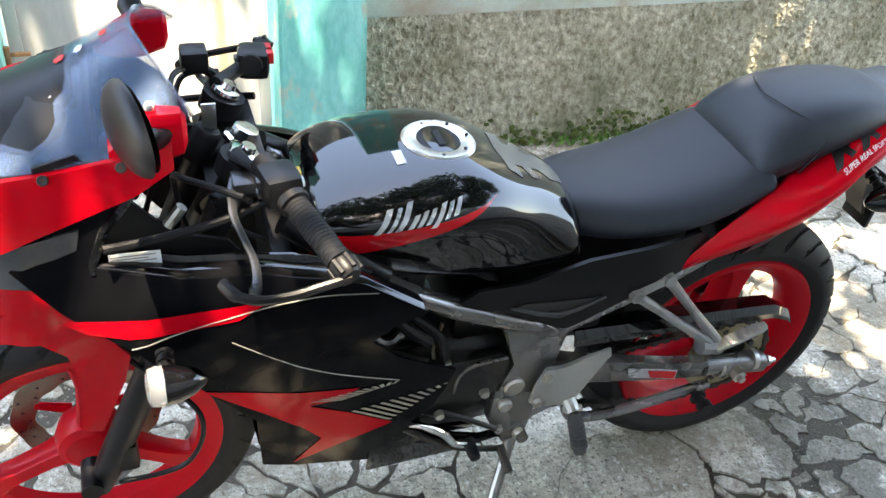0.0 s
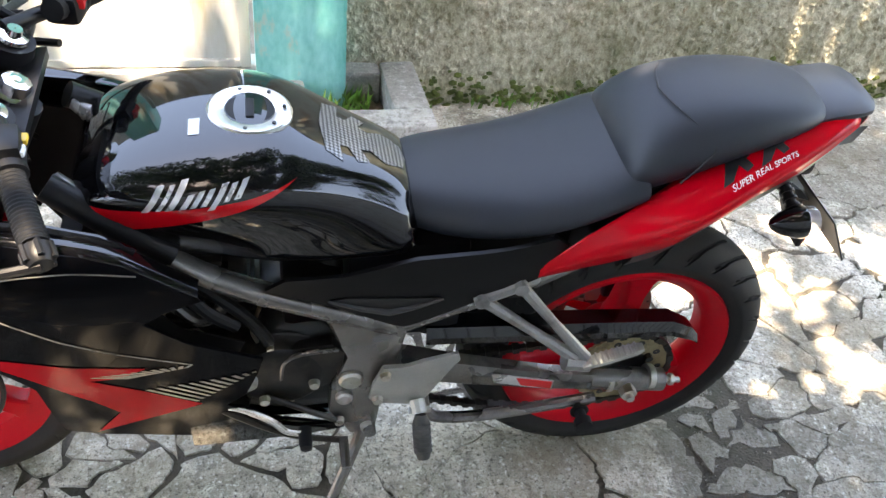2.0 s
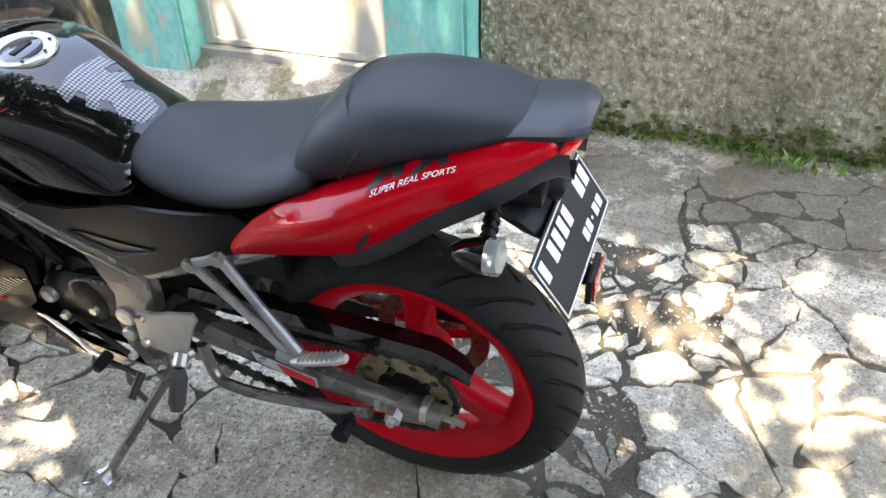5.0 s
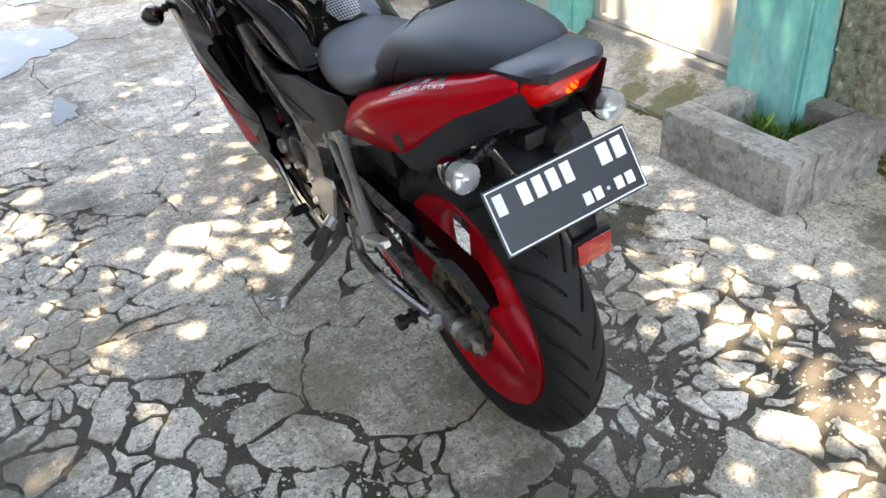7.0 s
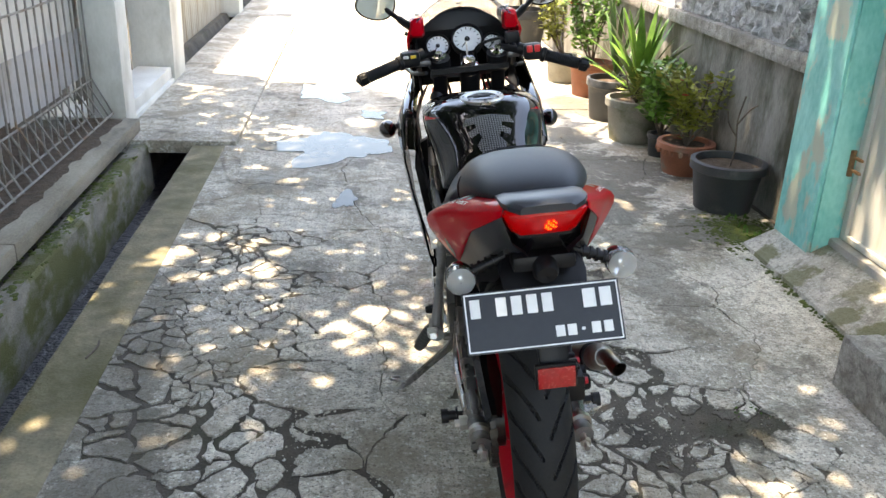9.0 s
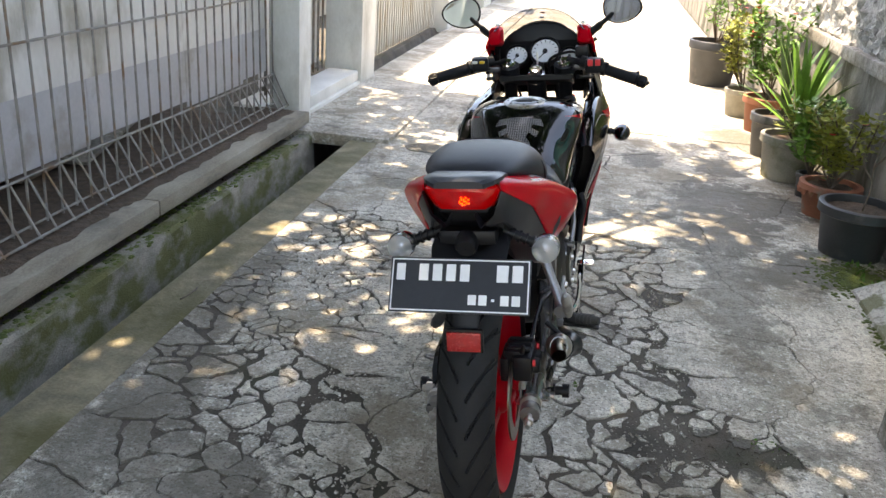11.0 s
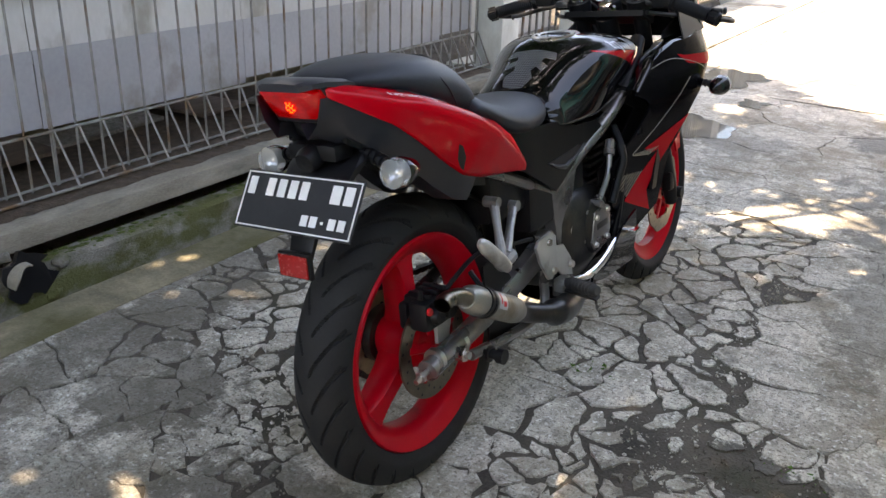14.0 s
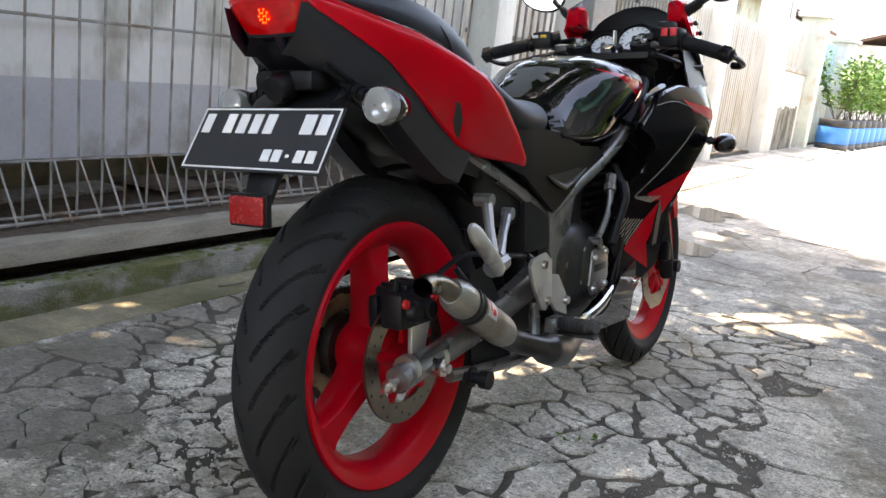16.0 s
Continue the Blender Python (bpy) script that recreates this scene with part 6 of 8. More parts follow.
def indicator(base, tip, back, r, name="indicator"):
    """A turn signal: stalk, dark shell, clear ribbed lens. back: the way the lens looks."""
    b, t, d = Vector(base), Vector(tip), Vector(back).normalized()
    bm = bmesh.new()
    tube(bm, [b, b.lerp(t, 0.5), t], [0.010, 0.009, 0.010], 12)
    for k in range(4):
        q = b.lerp(t, 0.2 + 0.15 * k)
        tube(bm, [q, q + (t - b).normalized() * 0.005], 0.0125, 12)
    st = part(name, bm, PLASTIC, bike, "turn signal with a clear lens on a black stalk")
    bm = bmesh.new()
    lathe(bm, [(0.001, -0.052), (r * 0.35, -0.047), (r * 0.72, -0.03), (r * 0.95, -0.008), (r, 0.004), (r * 0.96, 0.006)], t, d, 24)
    part("shell", bm, GLOSS, st)
    bm = bmesh.new()
    lathe(bm, [(r * 0.98, 0.004), (r * 0.98, 0.016), (r * 0.92, 0.024), (r * 0.6, 0.028), (0.001, 0.029)], t, d, 24)
    part("lens", bm, CLEAR, st)
    bm = bmesh.new()
    lathe(bm, [(r * 0.9, 0.005), (r * 0.55, -0.004), (0.001, -0.008)], t, d, 24)
    lathe(bm, [(0.001, 0.014), (0.006, 0.012), (0.008, 0.004), (0.007, -0.004)], t, d, 12)
    part("lamp_bowl", bm, CHROME, st)
    return st


for s in (-1, 1):
    indicator((s * 0.060, -0.005, 0.752), (s * 0.142, -0.012, 0.722), (0, -1, 0.05), 0.027)
    indicator((s * 0.185, 1.280 + 0.02 * (s > 0), 0.690 - 0.025 * (s > 0)), (s * 0.261, 1.280 + 0.035 * (s > 0), 0.670 - 0.022 * (s > 0)), (0.05 * s, 1, 0.02), 0.028)


# fairing
fx = curve_fn([.15, .2, .3, .4, .5, .6, .66, .70, .735, .77, .80, .9, 1.0], [.125, .14, .165, .19, .207, .220, .228, .231, .228, .216, .203, .185, .16])
fy = curve_fn([.7, .9, 1.1, 1.3, 1.45, 1.6], [.85, .95, 1, .92, .72, .42])
fair_left = lambda y, z: fx(z) * fy(y)
fy_right = curve_fn([.7, .8, .9, 1.0, 1.1, 1.2, 1.28, 1.36, 1.45, 1.6], [.74, .76, .79, .84, .90, .95, .97, .93, .74, .42])
fair_right = lambda y, z: fx(z) * fy_right(y) * min(1.0, max(0.90, 0.90 + (z - 0.45) * 0.5))
fair_x = fair_left
FAIRING = [(1.455, 0.800), (1.425, 0.858), (1.284, 0.930), (1.303, 0.900), (1.332, 0.862), (1.352, 0.810), (1.244, 0.792), (1.138, 0.790), (1.047, 0.772), (1.002, 0.757), (0.912, 0.695), (0.905, 0.688), (0.957, 0.669), (0.990, 0.645), (0.940, 0.590), (0.832, 0.517),
           (0.842, 0.475), (0.862, 0.415), (0.895, 0.385), (0.82, 0.30), (0.715, 0.235), (0.720, 0.205), (0.90, 0.245), (1.085, 0.315), (1.150, 0.340), (1.160, 0.490), (1.235, 0.587), (1.316, 0.684), (1.40, 0.745)]
RED_UP = [(1.408, 0.733), (1.172, 0.752), (1.130, 0.760), (1.180, 0.730), (1.320, 0.709), (1.373, 0.714)]
RED_LOW = [(1.236, 0.584), (1.150, 0.566), (1.000, 0.533), (1.037, 0.513), (1.080, 0.513), (1.016, 0.470), (0.931, 0.405), (0.945, 0.398), (1.100, 0.335), (1.055, 0.405), (1.090, 0.455), (1.150, 0.512)]
for s in (-1, 1):
    fair_x = fair_left if s < 0 else fair_right
    fp = part("side_fairing", panel(FAIRING, fair_x, 0.006, 0.03, s), FAIRBLACK, bike, "glossy black side fairing with red flashes", angle=60)
    part("red_flash", panel(RED_UP, fair_x, 0, 0.03, s, 0.0014), FLASHRED, fp)
    part("red_flash", panel(RED_LOW, fair_x, 0, 0.03, s, 0.0014), FLASHRED, fp)
    for k in range(11):
        t = k / 10
        a = (1.080 - 0.140 * t, 0.523 + 0.008 * t)
        b = (1.028 - 0.080 * t, 0.510 + 0.014 * t)
        part("slash", panel([a, (a[0] - 0.007, a[1] + 0.001), (b[0] - 0.007, b[1] + 0.001), b], fair_x, 0, 0.05, s, 0.0018), GREYPRINT, fp, smooth=False)
        a = (1.010 - 0.160 * t, 0.470 + 0.018 * t)
        b = (0.940 - 0.090 * t, 0.415 + 0.070 * t)
        part("slash", panel([a, (a[0] - 0.007, a[1] + 0.001), (b[0] - 0.007, b[1] + 0.001), b], fair_x, 0, 0.05, s, 0.0018), GREYPRINT, fp, smooth=False)
    bm = bmesh.new()
    line = bezier([(0, 1.191, 0.692), (0, 1.120, 0.638), (0, 1.040, 0.584), (0, 0.934, 0.531)], 8)
    tube(bm, [(s * (fair_x(p.y, p.z) + 0.0015), p.y, p.z) for p in line], 0.0008, 6)
    line = bezier([(0, 1.320, 0.690), (0, 1.240, 0.722), (0, 1.10, 0.752), (0, 0.985, 0.742)], 8)
    tube(bm, [(s * (fair_x(p.y, p.z) + 0.001), p.y, p.z) for p in line], 0.0010, 6)
    part("pinstripe", bm, GREYPRINT, fp)
    # shelf behind the fairing's upper lip, with an inner panel, rim and hoses
    edge = [(1.352, 0.810), (1.244, 0.792), (1.138, 0.790), (1.047, 0.772), (1.002, 0.757), (0.912, 0.695)]
    bm = bmesh.new()
    quads(bm, [[(s * fair_x(y, z), y, z), (s * (fair_x(y, z) - 0.005), y, z + 0.005), (s * (fair_x(y, z) - 0.014), y, z + 0.007), (s * (fair_x(y, z) - 0.034), y, z + 0.002), (s * (fair_x(y, z) - 0.040), y, z - 0.012)] for y, z in edge], False)
    part("shelf", bm, GLOSS, fp)
    part("inner_panel", panel([(1.352, 0.785), (1.335, 0.818), (1.235, 0.802), (1.215, 0.802), (1.10, 0.796), (1.03, 0.778), (0.985, 0.757), (1.0, 0.735), (1.14, 0.760), (1.25, 0.765)], lambda y, z: fair_x(y, z) - 0.028 - 0.25 * max(0, z - 0.79), 0.004, 0.03, s), GLOSS, fp)
    bm = bmesh.new()
    tube(bm, [(s * (fair_x(y, z) - 0.004), y, z) for y, z in ((1.284, 0.930), (1.303, 0.900), (1.332, 0.862), (1.352, 0.812), (1.350, 0.800))], 0.007, 8)
    part("lip", bm, GLOSS, fp)
    bm = bmesh.new()
    tube(bm, bezier([(s * 0.185, 1.335, 0.848), (s * 0.172, 1.27, 0.846), (s * 0.160, 1.18, 0.856), (s * 0.13, 1.10, 0.87)], 6), 0.006, 8)
    part("loom", bm, PLASTIC, fp)
    bm = bmesh.new()
    tube(bm, [(s * 0.145, 1.255, 0.845), (s * 0.145, 1.235, 0.872)], 0.008, 10)
    part("hose_clip", bm, STEEL, fp)
    bm = bmesh.new()
    tube(bm, [(s * 0.105, 1.10, 0.80), (s * 0.125, 1.02, 0.745), (s * 0.13, 0.95, 0.69)], 0.020, 12)
    part("inner_tube", bm, PLASTIC, fp)
    bm = panel([(1.40, 0.78), (1.28, 0.76), (1.02, 0.73), (0.92, 0.67), (1.00, 0.64), (0.95, 0.56), (0.86, 0.50), (0.90, 0.40), (1.10, 0.36), (1.14, 0.50), (1.30, 0.70)], lambda y, z: fair_x(y, z) - 0.05, 0.004, 0.05, s)
    part("inner_liner", bm, PLASTIC, fp)
bm = bmesh.new()
plate(bm, [(1.332, 0.823), (1.268, 0.822), (1.268, 0.801), (1.332, 0.802)], -0.1660, -0.1645)
lab = part("warning_label", bm, WHITE, bike, "white paper label with grey lines", smooth=False)
for k in range(4):
    bm = bmesh.new()
    plate(bm, [(1.330, 0.819 - k * 0.0045), (1.274 + 0.01 * (k % 2), 0.819 - k * 0.0045), (1.274 + 0.01 * (k % 2), 0.8175 - k * 0.0045), (1.330, 0.8175 - k * 0.0045)], -0.1668, -0.1663)
    part("label_line", bm, GREYPRINT, lab, smooth=False)
fair_x = fair_right
# belly pan
bm = bmesh.new()
quads(bm, [[(-fair_x(y, z) * w, y, z - d) if k < 4 else (fair_x(y, z) * w, y, z - d) for k, (w, d) in enumerate(((0.98, 0), (0.85, 0.02), (0.5, 0.04), (0.15, 0.045), (0.15, 0.045), (0.5, 0.04), (0.85, 0.02), (0.98, 0)))]
           for y, z in ((0.715, 0.225), (0.82, 0.235), (0.95, 0.262), (1.085, 0.315), (1.15, 0.36))], False)
part("belly_pan", bm, GLOSS, bike)

# nose, head lamp, screen
nx1 = curve_fn([1.15, 1.3, 1.45, 1.6, 1.7], [.19, .18, .152, .095, .03])
nz1 = curve_fn([.7, .85, .95, 1.05, 1.1], [1, 1, .95, .75, .5])
nose_x = lambda y, z: nx1(y) * nz1(z)
NOSE = [(1.240, 0.985), (1.240, 0.950), (1.285, 0.918), (1.330, 0.896), (1.405, 0.858), (1.460, 0.828), (1.560, 0.822), (1.640, 0.830), (1.600, 0.880), (1.50, 0.918), (1.440, 0.934), (1.375, 0.947), (1.310, 0.962), (1.270, 0.976)]
for s in (-1, 1):
    nf = part("nose_fairing", panel(NOSE, nose_x, 0.008, 0.025, s), RED, bike, "glossy red nose fairing", angle=60)
    for y, z in ((1.300, 0.955), (1.388, 0.938)):
        bm = bmesh.new()
        lathe(bm, [(0.001, 0.010), (0.006, 0.010), (0.007, 0.006), (0.005, 0)], (s * nose_x(y, z), y, z), (s * 0.8, 0, 0.6), 10)
        part("screen_bolt", bm, DARKSTEEL, nf)
    part("head_lamp", panel([(1.455, 0.832), (1.360, 0.866), (1.378, 0.790), (1.425, 0.768), (1.56, 0.77), (1.64, 0.80), (1.62, 0.845)], lambda y, z: nose_x(y, z) - 0.004, 0.006, 0.03, s), DARKGLASS, bike, "dark glossy head lamp glass")
bm = bmesh.new()
rings = []
for y, pts in ((1.43, [(0, .925), (.08, .924), (.130, .915), (.148, .89), (.145, .85), (.11, .81), (0, .80)]), (1.52, [(0, .915), (.07, .910), (.110, .895), (.124, .87), (.118, .84), (.09, .81), (0, .80)]),
               (1.60, [(0, .890), (.05, .886), (.080, .875), (.090, .865), (.082, .84), (.06, .82), (0, .81)]), (1.66, [(0, .875), (.02, .872), (.034, .86), (.038, .85), (.034, .84), (.02, .83), (0, .825)])):
    rings.append([(x, y, z) for x, z in pts] + [(-x, y, z) for x, z in pts[::-1] if x > 0])
part("nose_cone", loft(rings), RED, bike, "glossy red nose cone", sub=1)
# windscreen: v runs from its foot on the nose up to its rear edge, u across it
MID = [(0.0, 1.560, 0.905), (0.25, 1.495, 0.938), (0.5, 1.425, 0.976), (0.75, 1.350, 1.018), (1.0, 1.272, 1.062)]
RIMX = [(0.0, 0.118, 1.470, 0.926), (0.25, 0.142, 1.412, 0.940), (0.5, 0.154, 1.345, 0.953), (0.75, 0.158, 1.275, 0.970), (1.0, 0.140, 1.212, 1.002)]


def on_screen(u, v, lift=0.0):
    vs = [q[0] for q in MID]
    my, mz = (float(np.interp(v, vs, [q[k] for q in MID])) for k in (1, 2))
    ex, ey, ez = (float(np.interp(v, vs, [q[k] for q in RIMX])) for k in (1, 2, 3))
    a = abs(u)
    return Vector((u * ex, my + (ey - my) * a ** 1.7, mz + (ez - mz) * a ** 2.4)) + Vector((0.3 * u, 0.5, 0.8)).normalized() * lift


bm = bmesh.new()
quads(bm, [[on_screen(u, v) for u in np.linspace(-1, 1, 25)] for v in np.linspace(0, 1, 17)], False)
screen = part("windscreen", bm, SCREEN, bike, "clear windscreen, blue sky reflection put into its tint, with small stickers", angle=80)
sol = screen.modifiers.new("thick", "SOLIDIFY")
sol.thickness = 0.003
bm = bmesh.new()
tube(bm, [on_screen(u, 1.0) for u in np.linspace(-1, 1, 33)], 0.0026, 6)
part("screen_edge", bm, SCREEN, screen)


def sticker(u, v, du, dv, m, n=9, ragged=0.25, seed=1):
    """A small cut-out shape stuck on the screen."""
    r = random.Random(seed)
    bm = bmesh.new()
    c = bm.verts.new(on_screen(u, v, 0.002))
    vs = []
    for k in range(n * 2):
        a, q = k * math.pi / n, 1 - ragged * (k % 2) + r.uniform(-0.12, 0.12)
        vs.append(bm.verts.new(on_screen(u + du * q * math.cos(a), v + dv * q * math.sin(a), 0.002)))
    for k in range(len(vs)):
        bm.faces.new((c, vs[k], vs[(k + 1) % len(vs)]))
    part("sticker", bm, m, screen, smooth=False)


for k, (u, v, du, dv, m) in enumerate(((-0.10, 0.42, 0.10, 0.05, RUBY), (-0.17, 0.36, 0.08, 0.05, RUBY), (-0.03, 0.33, 0.07, 0.04, RUBY), (-0.02, 0.55, 0.06, 0.035, WHITE), (-0.10, 0.56, 0.05, 0.03, WHITE), (-0.15, 0.60, 0.04, 0.025, PINKPETAL), (0.0, 0.72, 0.06, 0.03, RUBY), (0.02, 0.66, 0.05, 0.02, WHITE), (-0.02, 0.80, 0.06, 0.02, WHITE), (0.03, 0.90, 0.06, 0.02, RUBY))):
    sticker(u, v, du, dv, m, 7, 0.35, 60 + k)
# plain bars in place of the small hand-drawn marks
for u, v in ((-0.36, 0.40), (-0.46, 0.32), (-0.40, 0.62)):
    bm = bmesh.new()
    quads(bm, [[on_screen(u + a, v + b, 0.002) for a in (0.0, 0.03, 0.06)] for b in (0.0, 0.012)], False)
    part("screen_mark", bm, GREYPRINT, screen, smooth=False)

# dash cowl and instruments
bm = bmesh.new()
rings = []
for v in np.linspace(0, 1, 7):
    row = []
    for u in np.linspace(-1, 1, 15):
        y = 1.330 + 0.14 * v
        row.append((u * (0.138 - 0.012 * v), y + 0.02 * (1 - u * u), 0.965 + 0.052 * (1 - u * u) - 0.05 * v - 0.045 * abs(u) ** 4))
    rings.append(row)
quads(bm, rings, False)
cowl = part("dash_cowl", bm, PLASTIC, bike, "black padded dash cowl")
cs = cowl.modifiers.new("thick", "SOLIDIFY")
cs.thickness = 0.008
bm = bmesh.new()
quads(bm, [[(-0.15, 1.325, 0.955), (0.15, 1.325, 0.955), (0.160, 1.32, 0.93), (0.15, 1.37, 0.78), (-0.15, 1.37, 0.78), (-0.160, 1.32, 0.93)], [(-0.12, 1.40, 0.945), (0.12, 1.40, 0.945), (0.13, 1.41, 0.92), (0.12, 1.42, 0.80), (-0.12, 1.42, 0.80), (-0.13, 1.41, 0.92)]])
part("dash_panel", bm, PLASTIC, bike, angle=30)
bm = bmesh.new()
quads(bm, [[(w * math.cos(a), y, z0 + h * math.sin(a)) for a in np.linspace(0, math.pi, 17)] for y, w, z0, h in ((1.332, 0.128, 0.93, 0.074), (1.336, 0.134, 0.93, 0.080), (1.40, 0.130, 0.92, 0.076), (1.46, 0.10, 0.90, 0.06))])
part("dash_hood", bm, PLASTIC, bike, "black domed dash hood")
for s in (-1, 1):
    bm = bmesh.new()
    plate(bm, [(1.165, 0.79), (1.40, 0.77), (1.40, 0.95), (1.35, 0.965), (1.305, 0.90), (1.25, 0.832), (1.18, 0.812)], s * 0.142, s * 0.148, 0.002)
    part("cockpit_liner", bm, PLASTIC, bike)
part("cockpit_side", panel([(1.195, 0.790), (1.205, 0.835), (1.235, 0.905), (1.270, 0.940), (1.320, 0.945), (1.365, 0.90), (1.37, 0.80)], lambda y, z: 0.198 - 0.34 * (z - 0.79), 0.004, 0.03, 1), PLASTIC, bike, "black plastic cockpit side")
DASHN = Vector((0, -0.78, 0.62)).normalized()
for x, z, y, r in ((0.012, 0.924, 1.294, 0.043), (-0.080, 0.911, 1.298, 0.033), (0.090, 0.906, 1.298, 0.026)):
    bm = bmesh.new()
    lathe(bm, [(r + 0.006, -0.02), (r + 0.008, 0.006), (r + 0.003, 0.010), (r, 0.004)], (x, y, z), DASHN, 32)
    pod = part("gauge", bm, PLASTIC, bike, "round instrument with a pale dial")
    bm = bmesh.new()
    lathe(bm, [(r, 0.002), (0.001, 0.002)], (x, y, z), DASHN, 32)
    part("dial", bm, GAUGE, pod)
    bm = bmesh.new()
    u, w = basis(DASHN)
    for k in range(11):
        a = radians(-120 + 24 * k)
        d = u * math.cos(a) + w * math.sin(a)
        o = Vector((x, y, z)) + DASHN * 0.003
        tube(bm, [o + d * r * 0.74, o + d * r * 0.92], 0.0012, 4)
    tube(bm, [Vector((x, y, z)) + DASHN * 0.004 - w * r * 0.1, Vector((x, y, z)) + DASHN * 0.004 + (w * 0.5 - u * 0.7) * r * 0.9], 0.0016, 4)
    lathe(bm, [(0.001, 0.007), (r * 0.18, 0.006), (r * 0.2, 0.002)], (x, y, z), DASHN, 16)
    part("dial_marks", bm, BLACKPRINT, pod, kind="stuff")

# mirrors
for s in (-1, 1):
    bm = bmesh.new()
    tube(bm, bezier([(s * 0.140, 1.250, 0.975), (s * 0.172, 1.262, 0.992), (s * 0.200, 1.275, 1.014), (s * 0.226, 1.288, 1.034)], 5), [0.022] * 4 + [0.018] * 5 + [0.012] * 7, 12, flat=0.6)
    mir = part("mirror", bm, PLASTIC, bike, "black mirror on a short arm")
    bm = bmesh.new()
    bmesh.ops.create_uvsphere(bm, u_segments=24, v_segments=14, radius=1.0)
    for v in bm.verts:
        x, y, z = v.co
        v.co = Vector((s * 0.250 + x * 0.062 * (1 + 0.12 * s * x), 1.280 - 0.018 * s * x + (y * 0.024 if y > 0 else y * 0.004), 1.056 + z * 0.050 * (1 - 0.10 * s * x)))
    part("mirror_shell", bm, PLASTIC, mir)
    bm = bmesh.new()
    bmesh.ops.create_circle(bm, cap_ends=True, segments=32, radius=1.0)
    for v in bm.verts:
        x, z = v.co.x, v.co.y
        v.co = Vector((s * 0.250 + x * 0.056 * (1 + 0.12 * s * x), 1.2745 - 0.018 * s * x, 1.056 + z * 0.045 * (1 - 0.10 * s * x)))
    part("mirror_glass", bm, MIRROR, mir, "silvered mirror glass", smooth=False)
    rings = []
    for y, x0, x1, z0, z1 in ((1.200, 0.128, 0.156, 0.958, 0.990), (1.206, 0.122, 0.162, 0.946, 0.998), (1.240, 0.118, 0.166, 0.936, 1.000), (1.272, 0.122, 0.164, 0.934, 0.984), (1.292, 0.130, 0.158, 0.934, 0.964)):
        b = 0.008
        rings.append([(s * x, y + 0.020, z + 0.012) for x, z in ((x0, z0 + b), (x0 + b, z0), (x1 - b, z0), (x1, z0 + b), (x1 - 0.004, z1 - b), (x1 - 0.016, z1), (x0 + b, z1), (x0, z1 - b))])
    root = part("mirror_root", loft(rings), RED, mir, "red painted mirror root", angle=30)
    bm = bmesh.new()
    lathe(bm, [(0.001, 0.006), (0.005, 0.006), (0.007, 0.003), (0.007, -0.002)], (s * 0.136, 1.260, 1.015), (0, -0.1, 1), 12)
    part("root_bolt", bm, STEEL, root, "bright screw")

# fork, fender, steering
for s in (-1, 1):
    bm = bmesh.new()
    top, axle = Vector((s * 0.086, 1.147, 0.905)), Vector((s * 0.092, 1.400, 0.300))
    tube(bm, [top, top.lerp(axle, 0.02), top.lerp(axle, 0.48)], 0.0215, 16)
    leg = part("fork_leg", steered(bm), PLASTIC, bike, "black fork leg")
    bm = bmesh.new()
    tube(bm, [top.lerp(axle, 0.45), top.lerp(axle, 0.47), top.lerp(axle, 0.97), top.lerp(axle, 1.06)], [0.022, 0.024, 0.024, 0.019], 16)
    tube(bm, [axle + Vector((-s * 0.03, 0.025, -0.008)), axle + Vector((s * 0.032, 0.025, -0.008))], 0.018, 12)
    part("fork_slider", steered(bm), PLASTIC, leg)
    bm = bmesh.new()
    lathe(bm, [(0.001, 0.016), (0.010, 0.016), (0.012, 0.008), (0.021, 0.006), (0.022, 0)], top, (0, -0.43, 0.90), 16)
    part("fork_cap", steered(bm), CHROME, leg)
    wing = [(1.500, 0.745), (1.464, 0.752), (1.422, 0.730), (1.375, 0.660), (1.331, 0.589), (1.344, 0.538), (1.389, 0.432), (1.419, 0.440), (1.411, 0.500), (1.407, 0.557), (1.414, 0.606), (1.445, 0.634), (1.487, 0.637), (1.535, 0.63), (1.54, 0.70)]
    bm = panel(wing, lambda y, z: 0.116 - 0.10 * max(0, z - 0.60) - 0.35 * max(0, y - 1.46), 0.005, 0.03, s)
    part("fender_side", steered(bm), RED, bike, "glossy red front fender side")
    bm = bmesh.new()
    box(bm, (s * 0.100 - 0.014, 1.345, 0.315), (s * 0.100 + 0.014, 1.385, 0.375), 0.008)
    part("front_caliper", steered(bm), PLASTIC, leg)
bm = bmesh.new()
rings = []
for k in range(15):
    a = radians(74 + 4.8 * k)
    row = []
    for u in np.linspace(-1, 1, 9):
        r = 0.322 - 0.018 * u * u
        row.append((u * 0.100, FA.y + r * math.cos(a), FA.z + 0.10 + r * math.sin(a)))
    rings.append(row)
quads(bm, rings, False)
fen = part("front_fender", steered(bm), RED, bike, "glossy red front fender")
fs = fen.modifiers.new("thick", "SOLIDIFY")
fs.thickness = 0.004
bm = bmesh.new()
plate(bm, [(1.198, 0.853), (1.140, 0.873), (1.112, 0.875), (1.112, 0.860), (1.193, 0.832)], -0.115, 0.115, 0.006)
part("top_clamp", steered(bm), PLASTIC, bike, "black upper fork clamp", angle=40)
bm = bmesh.new()
plate(bm, [(1.27, 0.66), (1.20, 0.69), (1.20, 0.66), (1.26, 0.635)], -0.12, 0.12, 0.005)
tube(bm, [HEAD, HEAD - STEER_AXIS * 0.2], 0.030, 14)
part("lower_clamp", steered(bm), PLASTIC, bike, angle=40)
bm = bmesh.new()
